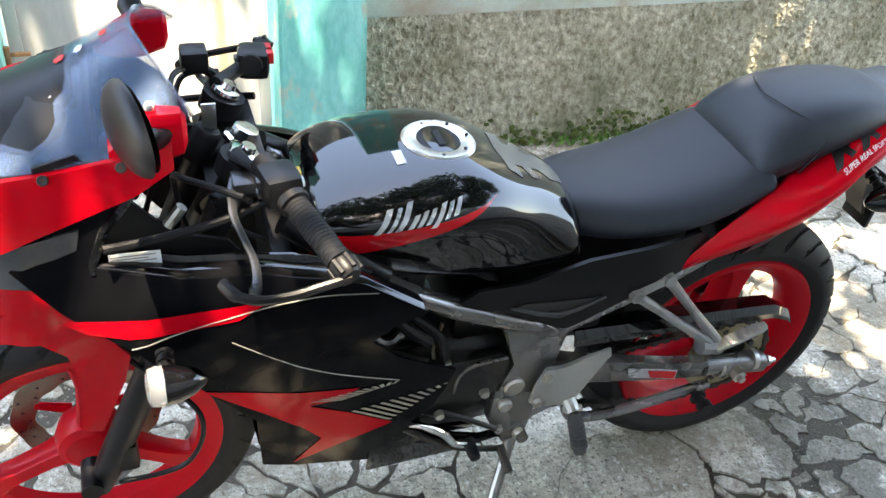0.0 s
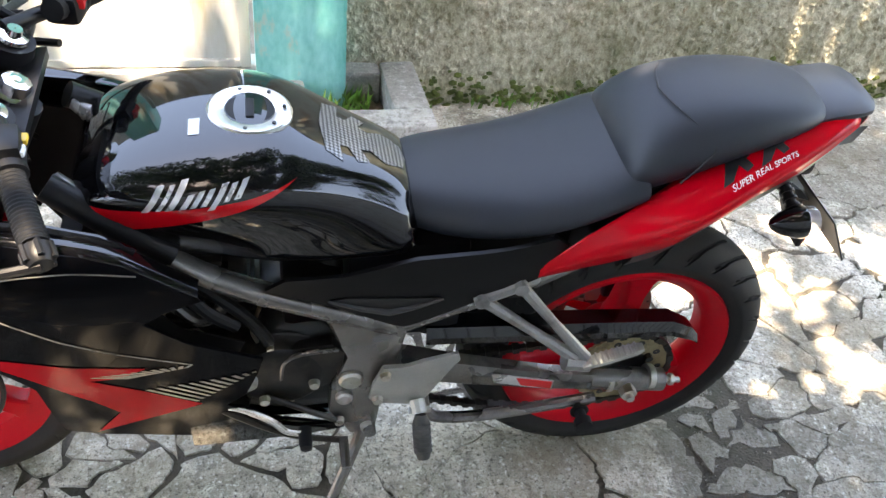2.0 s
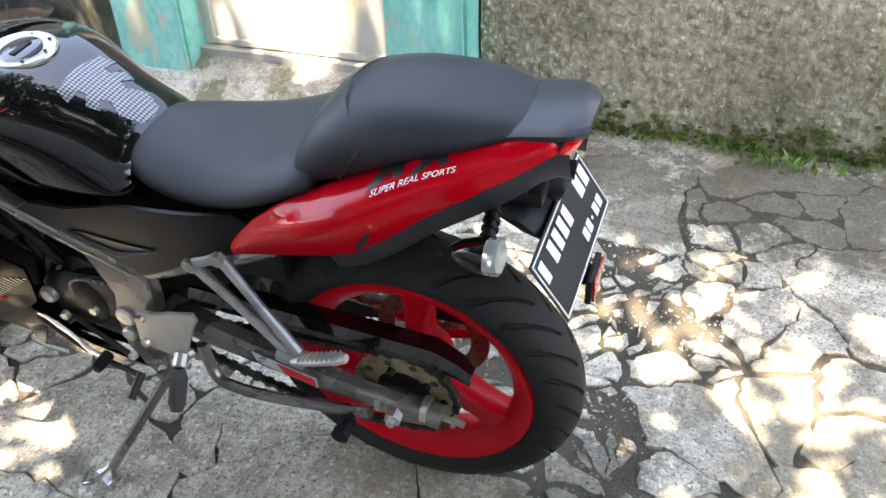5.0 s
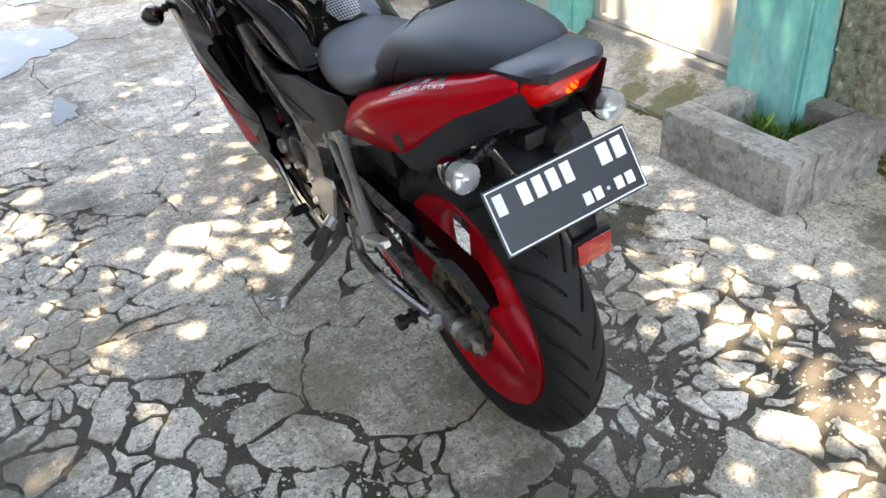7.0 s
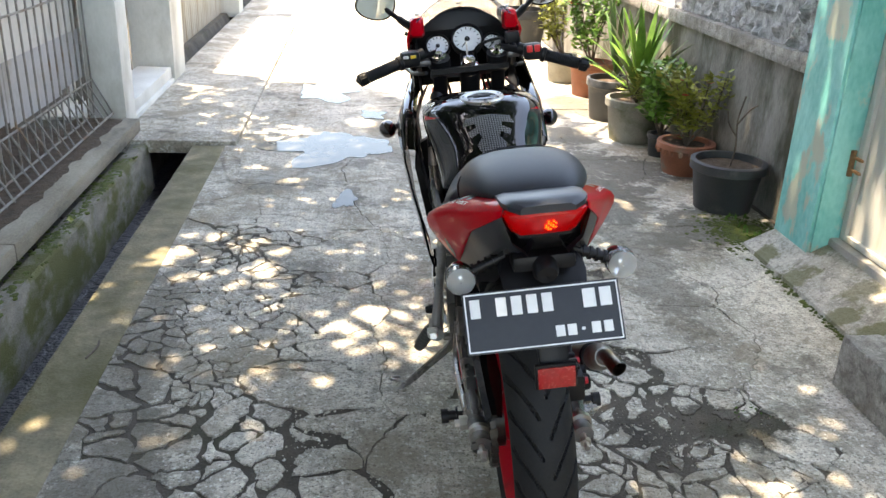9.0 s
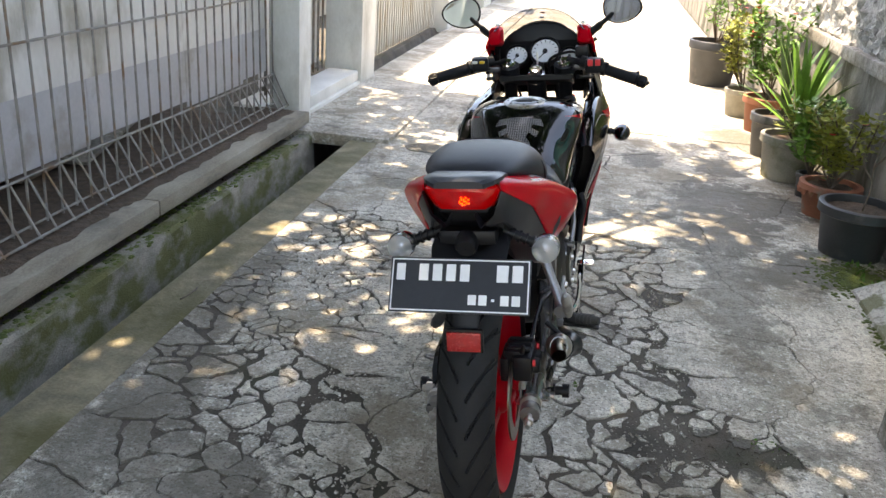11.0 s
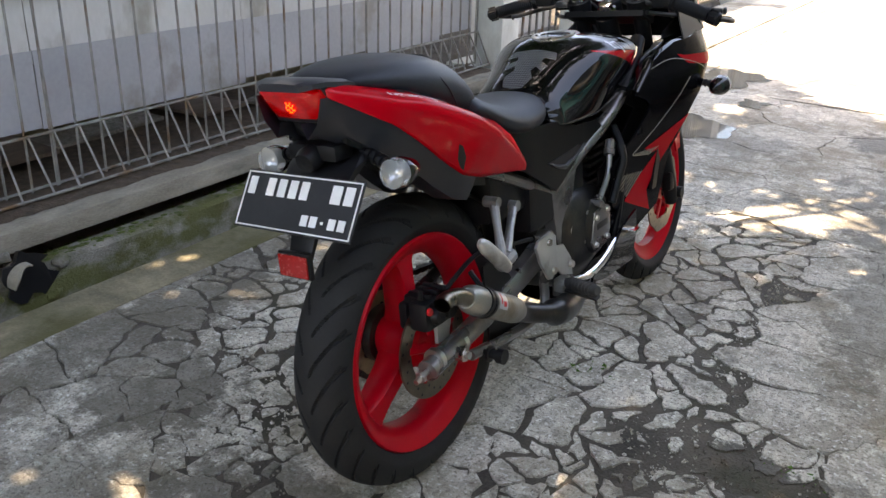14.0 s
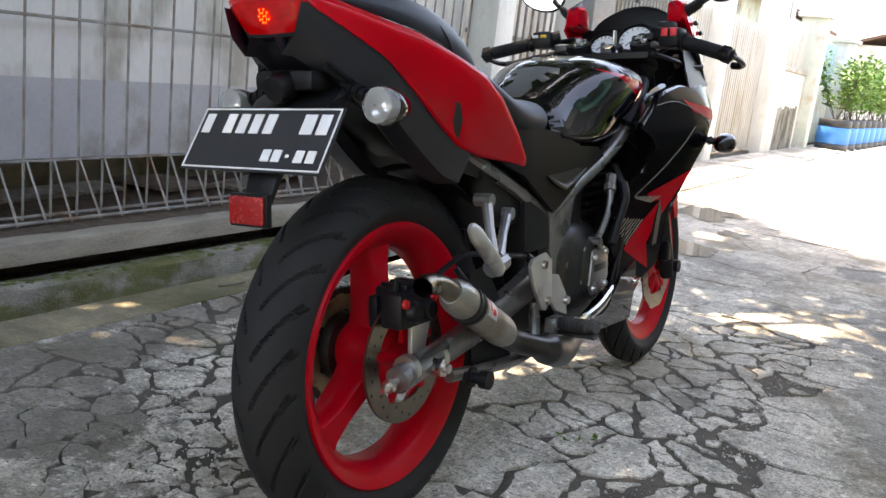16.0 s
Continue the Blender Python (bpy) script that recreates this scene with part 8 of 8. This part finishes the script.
tagged(part("weeds", bm, LEAF, smooth=False), "small green weeds growing in cracks and soil", "weeds", kind="stuff")
bm = bmesh.new()
for _ in range(900):
    y = r.uniform(-3, 3.3)
    o = Vector((-1.86 + r.uniform(0, 0.24), y, -0.062 + r.uniform(0, 0.02)))
    bmesh.ops.create_icosphere(bm, subdivisions=1, radius=r.uniform(0.003, 0.010), matrix=Matrix.Translation(o))
tagged(part("ditch_pebbles", bm, SOIL), "dark pebbles and soil along the drain", "gravel", kind="stuff")
MOSS = surf("green_moss", (0.035, 0.055, 0.008), (0.11, 0.135, 0.024), 30, 0.95, fine=200, bump=1.0, depth=0.01)
bm = bmesh.new()
for _ in range(1500):
    y = r.uniform(-3, 3.3)
    dens = noise.noise((y * 1.7, 3.1, 0))
    if dens < r.uniform(-0.5, 0.4):
        continue
    o = Vector((-1.60 + r.gauss(0, 0.018), y, -0.001))
    bmesh.ops.create_icosphere(bm, subdivisions=1, radius=r.uniform(0.005, 0.014), matrix=Matrix.Translation(o) @ Matrix.Diagonal((1, 1.4, 0.5, 1)))
for _ in range(1300):
    y = r.uniform(-3, 3.3)
    if noise.noise((y * 2.3, 7.1, 0)) > r.uniform(-0.4, 0.4):
        bmesh.ops.create_icosphere(bm, subdivisions=1, radius=r.uniform(0.004, 0.013), matrix=Matrix.Translation((r.uniform(-1.76, -1.625), y, -0.044)) @ Matrix.Diagonal((1.2, 1.4, 0.6, 1)))
for _ in range(700):
    y = r.uniform(-2.5, 0.5)
    o = Vector((1.495 - abs(r.gauss(0, 0.012)), y, abs(r.gauss(0, 0.05))))
    bmesh.ops.create_icosphere(bm, subdivisions=1, radius=r.uniform(0.005, 0.014), matrix=Matrix.Translation(o) @ Matrix.Diagonal((0.6, 1.3, 0.9, 1)))
for _ in range(1300):
    a, q = r.uniform(0, math.tau), abs(r.gauss(0, 0.6))
    o = Vector((1.30 + 0.15 * q * math.cos(a), 2.02 + 0.22 * q * math.sin(a), 0.002))
    if o.x < 1.36 or o.y > 1.92:
        bmesh.ops.create_icosphere(bm, subdivisions=1, radius=r.uniform(0.004, 0.010), matrix=Matrix.Translation(o) @ Matrix.Diagonal((1.2, 1.2, 0.4, 1)))
for _ in range(260):
    t = r.random()
    o = Vector((1.235 + r.gauss(0, 0.012), 0.84 + 1.05 * t, 0.003))
    if noise.noise((o.y * 6, 0, 5)) > 0.0:
        bmesh.ops.create_icosphere(bm, subdivisions=1, radius=r.uniform(0.003, 0.008), matrix=Matrix.Translation(o) @ Matrix.Diagonal((1.2, 1.2, 0.5, 1)))
tagged(part("moss", bm, MOSS), "yellow-green moss on the drain ledge and wall foot", "moss", kind="stuff")

# fallen leaves and a twig beside the drain
for x, y, z, a, l in ((-1.33, 1.22, -0.245, 0.6, 0.07), (-1.585, 2.1, 0.012, 2.0, 0.05), (-1.40, 2.05, -0.245, 1.2, 0.05)):
    bm = bmesh.new()
    small_leaf(bm, Vector((x, y, z)), Vector((math.cos(a), math.sin(a), 0.25)), Vector((0.2, 0.1, 1)), l, l * 0.32)
    tagged(part("fallen_leaf", bm, LEAFYEL, smooth=False), "yellow fallen leaf lying by the drain", "leaf", "fallen leaves")
bm = bmesh.new()
tube(bm, bezier([(-1.20, 0.95, 0.010), (-1.185, 1.01, 0.013), (-1.19, 1.06, 0.010)], 4), 0.003, 6)
tagged(part("twig", bm, BARK), "short pale dry twig on the concrete lip", "twig")

# broken pipe end in a jagged hole of the far ditch wall
dp = empty("drain_pipe", "broken grey plastic drain pipe end in a jagged hole", "pipe", Matrix.Translation((-1.562, 0.24, -0.015)))
r = random.Random(8)
rim = [(0.0, (0.060 + 0.065 * r.random()) * math.cos(k * math.tau / 22), (0.055 + 0.05 * r.random()) * math.sin(k * math.tau / 22)) for k in range(22)]
# solid black plug, its colour standing in for the dark inside
bm = bmesh.new()
quads(bm, [[(0.012 + 0.08 * (q[2] < -0.01) * abs(q[2]), q[1], q[2]) for q in rim], [(-0.012, q[1] * 0.9, q[2] * 0.9) for q in rim], [(-0.045, q[1] * 0.4, q[2] * 0.4) for q in rim]])
part("hole", bm, BLACKPRINT, dp, "solid black plug painting the shaded hollow behind broken concrete", smooth=False)
bm = bmesh.new()
arc = [radians(a) for a in range(75, 190, 10)]
quads(bm, [[(x, q * math.cos(a) - 0.01, q * math.sin(a) - 0.004) for x, q in ((-0.02, 0.058), (0.058 + 0.012 * math.sin(a * 3), 0.058), (0.058 + 0.012 * math.sin(a * 3), 0.053), (-0.02, 0.053))] for a in arc])
part("pipe_wall", bm, KERBCON, dp, "cracked pale grey pipe rim")
for y, z, q in ((0.13, 0.01, 0.03), (-0.12, -0.05, 0.035), (0.09, -0.10, 0.028), (-0.06, 0.085, 0.022)):
    bm = bmesh.new()
    bmesh.ops.create_icosphere(bm, subdivisions=2, radius=q, matrix=Matrix.Translation((0.004, y, z)) @ Matrix.Diagonal((0.5, 1.2, 0.8, 1)))
    for v in bm.verts:
        v.co += Vector((noise.noise(v.co * 40), noise.noise(v.co * 40 + Vector((5, 0, 0))), noise.noise(v.co * 40 + Vector((0, 5, 0))))) * q * 0.35
    part("broken_edge", bm, DITCH, dp)

# puddles
WATER = surf("puddle_water", (0.05, 0.05, 0.048), (0.07, 0.068, 0.062), 4, 0.03, fine=20, bump=0.02, depth=0.001, rvar=0.02, spec=0.10)
for cx, cy, rx, ry, sd in ((-0.55, 3.36, 0.31, 0.30, 1), (-0.62, 4.85, 0.24, 0.30, 2), (-0.30, 4.15, 0.10, 0.10, 3), (-0.45, 2.42, 0.055, 0.13, 4)):
    bm = bmesh.new()
    n = 48
    vs = []
    for k in range(n):
        a = k * math.tau / n
        q = 0.92 + 0.75 * noise.noise((math.cos(a) * 1.6 + sd * 7, math.sin(a) * 1.6, sd)) + 0.22 * noise.noise((math.cos(a) * 5 + sd * 7, math.sin(a) * 5, sd))
        vs.append(bm.verts.new((cx + rx * q * math.cos(a), cy + ry * q * math.sin(a), 0.0045)))
    bm.faces.new(vs)
    tagged(part("puddle", bm, WATER, smooth=False), "shallow clear rain puddle reflecting the sky", "puddle", "puddles", kind="stuff")

# ---- shade tree behind the fence ----
tree = empty("shade_tree", "broad leafy tree leaning over the lane from behind the fence", "tree", Matrix.Translation((-3.05, -0.6, 0)))
r = random.Random(21)
bm = bmesh.new()
trunk = bezier([(0, 0, -0.05), (0.06, 0.05, 1.2), (0.15, 0.1, 2.4), (0.45, 0.25, 3.5)], 6)
tube(bm, trunk, [0.17 - 0.004 * i for i in range(len(trunk))], 14)
part("trunk", bm, BARK, tree)
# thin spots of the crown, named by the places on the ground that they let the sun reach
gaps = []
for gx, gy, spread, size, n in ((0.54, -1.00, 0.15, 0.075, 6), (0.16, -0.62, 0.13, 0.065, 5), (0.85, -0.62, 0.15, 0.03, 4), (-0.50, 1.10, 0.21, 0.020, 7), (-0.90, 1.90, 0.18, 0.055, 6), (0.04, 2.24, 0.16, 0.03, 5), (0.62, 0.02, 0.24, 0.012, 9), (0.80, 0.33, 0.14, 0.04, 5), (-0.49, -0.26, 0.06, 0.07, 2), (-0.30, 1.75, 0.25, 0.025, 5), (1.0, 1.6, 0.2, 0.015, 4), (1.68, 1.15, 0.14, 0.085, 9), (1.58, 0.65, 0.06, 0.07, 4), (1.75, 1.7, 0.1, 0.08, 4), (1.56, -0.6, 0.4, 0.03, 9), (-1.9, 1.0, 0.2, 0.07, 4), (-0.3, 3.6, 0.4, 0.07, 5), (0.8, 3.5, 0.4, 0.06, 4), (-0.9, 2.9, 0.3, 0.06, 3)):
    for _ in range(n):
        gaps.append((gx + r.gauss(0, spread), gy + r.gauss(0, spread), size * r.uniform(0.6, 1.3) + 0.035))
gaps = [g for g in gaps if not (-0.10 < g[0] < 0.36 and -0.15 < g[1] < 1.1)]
clumps = []
for i in range(7):
    for j in range(13):
        end = Vector((-0.75 + 0.74 * i + r.uniform(-0.3, 0.3), -4.2 + 0.88 * j + r.uniform(-0.35, 0.35), r.uniform(3.9, 5.2)))
        clumps.append((end, r.uniform(0.55, 0.8)))
        if (i + j) % 3 == 0:
            bm = bmesh.new()
            st = trunk[r.randrange(12, len(trunk))]
            line = bezier([st, st.lerp(end, 0.5) + Vector((0, 0, 0.35)), end], 6)
            tube(bm, line, [0.050 * (1 - 0.85 * q / len(line)) for q in range(len(line))], 8)
            part("limb", bm, BARK, tree)
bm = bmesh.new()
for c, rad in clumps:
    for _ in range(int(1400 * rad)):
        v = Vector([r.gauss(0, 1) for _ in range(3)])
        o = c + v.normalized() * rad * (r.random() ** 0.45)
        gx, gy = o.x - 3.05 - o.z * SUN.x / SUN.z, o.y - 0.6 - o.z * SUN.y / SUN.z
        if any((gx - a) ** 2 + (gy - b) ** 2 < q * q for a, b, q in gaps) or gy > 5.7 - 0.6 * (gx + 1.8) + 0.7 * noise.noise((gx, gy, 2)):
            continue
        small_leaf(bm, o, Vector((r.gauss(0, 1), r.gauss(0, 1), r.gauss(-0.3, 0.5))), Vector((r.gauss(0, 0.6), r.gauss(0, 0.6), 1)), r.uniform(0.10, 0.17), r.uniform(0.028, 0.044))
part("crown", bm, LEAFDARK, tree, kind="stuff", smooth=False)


# ---- broken concrete of the lane, piece by piece ----
rng = random.Random(11)


def density(x, y):
    """Wanted size of a piece, in metres."""
    size = 0.42
    for cx, cy, rx, ry, sz in ((-0.80, 1.15, 0.30, 1.0, 0.090), (-0.75, -0.5, 0.55, 0.6, 0.40), (-0.60, 0.45, 0.30, 0.35, 0.20), (-0.40, 0.11, 0.24, 0.22, 0.095), (0.27, 1.05, 0.34, 0.95, 0.125), (0.42, 0.10, 0.34, 0.42, 0.085), (0.15, -0.40, 0.5, 0.45, 0.22), (0.75, -0.5, 0.5, 0.5, 0.26)):
        q = ((x - cx) / rx) ** 2 + ((y - cy) / ry) ** 2
        if q < 1:
            size = min(size, sz)
        elif q < 2.2:
            size = min(size, sz + (0.42 - sz) * (q - 1) / 1.2)
    if y > 2.7 or y < -1.6:
        size = max(size, 0.34)
    return size


def whole(x, y):
    """Where the trowelled slab is still whole."""
    return (-0.54 < x < -0.12 and 0.62 < y < 2.4) or (-0.45 < x < 0.06 and 0.26 < y < 0.66) or (-0.15 < x < 0.06 and 0.05 < y < 0.66)


X0, X1, Y0, Y1 = -1.19, 1.50, -3.0, 4.4
seeds = []
cell = {}
tries = 0
while tries < 26000:
    tries += 1
    x, y = rng.uniform(X0 - 0.2, X1 + 0.2), rng.uniform(Y0 - 0.2, Y1 + 0.2)
    d = max(0.16, density(x, y) * rng.choice((1.1, 1.5, 2.0)))
    if whole(x, y) or (x > 0.60 and 0.75 < y < 4.0):
        d = 0.5
    gx, gy = int(math.floor(x / 0.1)), int(math.floor(y / 0.1))
    k = int(d / 0.1) + 1
    if all((x - a) ** 2 + (y - b) ** 2 > d * d for i in range(gx - k, gx + k + 1) for j in range(gy - k, gy + k + 1) for a, b in cell.get((i, j), ())):
        cell.setdefault((gx, gy), []).append((x, y))
        seeds.append((x, y))
pts = np.array(seeds)


def clip(poly, px, py, nx, ny):
    """Keeps the part of a polygon where (p - point) . normal <= 0."""
    out = []
    for (ax, ay), (bx, by) in zip(poly, poly[1:] + poly[:1]):
        da, db = (ax - px) * nx + (ay - py) * ny, (bx - px) * nx + (by - py) * ny
        if da <= 0:
            out.append((ax, ay))
        if (da < 0 < db) or (db < 0 < da):
            t = da / (da - db)
            out.append((ax + (bx - ax) * t, ay + (by - ay) * t))
    return out


def wobble(x, y):
    """The same ragged shift for both sides of a crack."""
    q = [0.0, 0.0]
    for f, amp, o in ((3.6, 0.055, 0.3), (11, 0.026, 5.1), (31, 0.018, 9.7), (75, 0.009, 2.2)):
        q[0] += amp * noise.noise((x * f, y * f, o))
        q[1] += amp * noise.noise((x * f, y * f, o + 3.3))
    return q


RUBBLE = ((-0.36, 0.11, 0.11, 0.10), (-0.60, 0.26, 0.12, 0.06), (-0.27, 0.36, 0.11, 0.07), (-0.27, 0.50, 0.018, 0.12), (-0.42, 0.27, 0.14, 0.05), (-0.50, 0.62, 0.10, 0.22), (0.56, -0.28, 0.10, 0.16), (0.70, -0.40, 0.16, 0.06), (0.06, -0.17, 0.24, 0.12), (0.34, 0.08, 0.07, 0.12), (-0.15, -0.08, 0.18, 0.09), (0.42, 0.55, 0.14, 0.16), (0.47, 1.25, 0.08, 0.45), (0.62, 0.56, 0.24, 0.13), (0.9, -0.2, 0.2, 0.16))


def rubble(x, y):
    """How far the concrete has crumbled away at a place, 0 to 1."""
    q = min(((x - cx) / rx) ** 2 + ((y - cy) / ry) ** 2 for cx, cy, rx, ry in RUBBLE)
    return max(0.0, min(1.0, 1.35 - q * 0.75 + 0.6 * noise.noise((x * 6, y * 6, 8.8))))


def crack(x, y):
    """Half width of a crack at a place: closed here, wide there."""
    w = 0.5 + 0.75 * noise.noise((x * 2.3, y * 2.3, 4.4)) + 0.45 * noise.noise((x * 11, y * 11, 1.4))
    w = max(0.0, min(1.3, w)) ** 2
    wide = 0.0105 if density(x, y) < 0.3 and not whole(x, y) else 0.0030
    return 0.0004 + wide * w + 0.0150 * rubble(x, y) * (0.35 + 0.65 * w)


def area(poly):
    return abs(sum(a[0] * b[1] - b[0] * a[1] for a, b in zip(poly, poly[1:] + poly[:1]))) / 2


def shatter(poly, depth=0):
    """Breaks a slab again and again across its length, so that cracks end on older cracks."""
    if len(poly) < 3:
        return []
    cx, cy = sum(p[0] for p in poly) / len(poly), sum(p[1] for p in poly) / len(poly)
    want = density(cx, cy) * (1.0 - 0.45 * rubble(cx, cy))
    if whole(cx, cy) or (cx > 0.60 and 0.75 < cy < 4.0) or cy > 2.2:
        want = 0.9
    size = math.sqrt(area(poly))
    if size < want * rng.choice((0.55, 0.8, 1.0, 1.25, 1.6)) or depth > 8 or size < 0.035:
        return [poly]
    xx, yy, xy = sum((p[0] - cx) ** 2 for p in poly), sum((p[1] - cy) ** 2 for p in poly), sum((p[0] - cx) * (p[1] - cy) for p in poly)
    a = 0.5 * math.atan2(2 * xy, xx - yy) + rng.gauss(0, 0.42)
    nx, ny = math.cos(a), math.sin(a)
    px, py = cx + rng.gauss(0, 0.14) * size, cy + rng.gauss(0, 0.14) * size
    return shatter(clip(poly, px, py, nx, ny), depth + 1) + shatter(clip(poly, px, py, -nx, -ny), depth + 1)


cells = []
for i, (sx, sy) in enumerate(seeds):
    d2 = (pts[:, 0] - sx) ** 2 + (pts[:, 1] - sy) ** 2
    near = np.argsort(d2)[1:26]
    poly = [(max(X0, sx - 0.8), max(Y0, sy - 0.8)), (min(X1, sx + 0.8), max(Y0, sy - 0.8)), (min(X1, sx + 0.8), min(Y1, sy + 0.8)), (max(X0, sx - 0.8), min(Y1, sy + 0.8))]
    for k in near:
        qx, qy = pts[k]
        poly = clip(poly, (sx + qx) / 2, (sy + qy) / 2, qx - sx, qy - sy)
        if len(poly) < 3:
            break
    cells += shatter(poly)
pieces = []
for poly in cells:
    if len(poly) < 3 or area(poly) < 0.0008:
        continue
    if area(poly) < 0.035:
        poly = [q for (ax, ay), (bx, by) in zip(poly, poly[1:] + poly[:1]) for q in ((ax * 0.8 + bx * 0.2, ay * 0.8 + by * 0.2), (ax * 0.2 + bx * 0.8, ay * 0.2 + by * 0.8))]
    fine = []
    for (ax, ay), (bx, by) in zip(poly, poly[1:] + poly[:1]):
        n = max(1, min(14, int(math.hypot(bx - ax, by - ay) / 0.018)))
        fine += [(ax + (bx - ax) * k / n, ay + (by - ay) * k / n) for k in range(n)]
    cx, cy = sum(p[0] for p in fine) / len(fine), sum(p[1] for p in fine) / len(fine)
    size = math.sqrt(area(fine))
    if ((cx - 0.64) / 0.17) ** 2 + ((cy - 0.55) / 0.08) ** 2 < 1 or (rubble(cx, cy) > 0.70 and size < 0.075 and rng.random() < 0.30):
        continue
    out = []
    for x, y in fine:
        wx, wy = wobble(x, y)
        lip = X0 + 0.035 + 0.045 * noise.noise((0.0, y * 4.0, 6.0)) + 0.02 * noise.noise((0.0, y * 17.0, 6.0))
        x, y = min(max(x + wx, lip), X1), y + wy
        l = math.hypot(x - cx, y - cy) + 1e-6
        s = max(0.3, 1 - crack(x, y) / l * 1.3)
        out.append((cx + (x - cx) * s, cy + (y - cy) * s))
    pieces.append((cx, cy, size, out))

pieces.sort(key=lambda p: math.hypot(p[0] - 0.05, p[1] - 0.55))
rest = bmesh.new()


def slab_verts(bm, cx, cy, size, out, ox, oy):
    sink = rng.uniform(-0.0028, 0.0006) * (0.3 + rubble(cx, cy)) if size < 0.2 else rng.uniform(-0.001, 0.0012)
    ax, ay = rng.uniform(-0.008, 0.008), rng.uniform(-0.008, 0.008)
    if size > 0.2:
        ax, ay = ax * 0.15, ay * 0.15
    zt = lambda x, y: sink + (x - cx) * ax + (y - cy) * ay
    top = [bm.verts.new((x + (cx - x) * 0.0025 / (size + 0.02) - ox, y + (cy - y) * 0.0025 / (size + 0.02) - oy, zt(x, y))) for x, y in out]
    low = [bm.verts.new((x - ox, y - oy, zt(x, y) - 0.003)) for x, y in out]
    bot = [bm.verts.new((x - ox, y - oy, -0.03)) for x, y in out]
    n = len(out)
    bm.faces.new(top)
    for a, b in ((top, low), (low, bot)):
        for i in range(n):
            bm.faces.new((a[i], b[i], b[(i + 1) % n], a[(i + 1) % n]))


for k, (cx, cy, size, out) in enumerate(pieces):
    if size < 0.03:
        continue
    if k < 300:
        bm = bmesh.new()
        slab_verts(bm, cx, cy, size, out, cx, cy)
        ob = part("concrete_piece", bm, CONCRETE, ground, smooth=False)
        ob.location = (cx, cy, 0)
    else:
        slab_verts(rest, cx, cy, size, out, 0, 0)
part("concrete_pieces", rest, CONCRETE, ground, smooth=False, kind="stuff")
bm = bmesh.new()
box(bm, (-0.80, 4.42, -0.04), (1.5, 40, 0.0), 0.004)
tagged(part("road", bm, CONCRETE, smooth=False), "pale worn concrete lane in full sun", "road", kind="structure")
bm = bmesh.new()
box(bm, (-1.13, -30, -0.04), (1.5, -3.02, 0.0), 0.004)
tagged(part("road_near", bm, SMOOTHCON, smooth=False), "pale worn concrete lane", "road", kind="structure")

# crumbs of concrete in the cracks and on the worn patches
bm = bmesh.new()
r = random.Random(91)
count = 0
while count < 3600:
    x, y = r.uniform(-1.1, 1.2), r.uniform(-1.2, 2.6)
    if r.random() > 0.02 + 0.9 * rubble(x, y) ** 2:
        continue
    count += 1
    q = r.choice((0.002, 0.002, 0.003, 0.003, 0.004, 0.006))
    o = Vector((x, y, r.uniform(-0.008, -0.004)))
    top = bm.verts.new(o + Vector((r.uniform(-0.5, 0.5) * q, r.uniform(-0.5, 0.5) * q, q * 1.2)))
    a0 = r.uniform(0, 6)
    base = [bm.verts.new(o + Vector((q * r.uniform(0.7, 1.3) * math.cos(a0 + k * 1.5708), q * r.uniform(0.7, 1.3) * math.sin(a0 + k * 1.5708), r.uniform(-0.2, 0.3) * q))) for k in range(4)]
    for k in range(4):
        bm.faces.new((base[k], base[(k + 1) % 4], top))
part("crumbs", bm, CONCRETE, ground, smooth=False, kind="stuff")
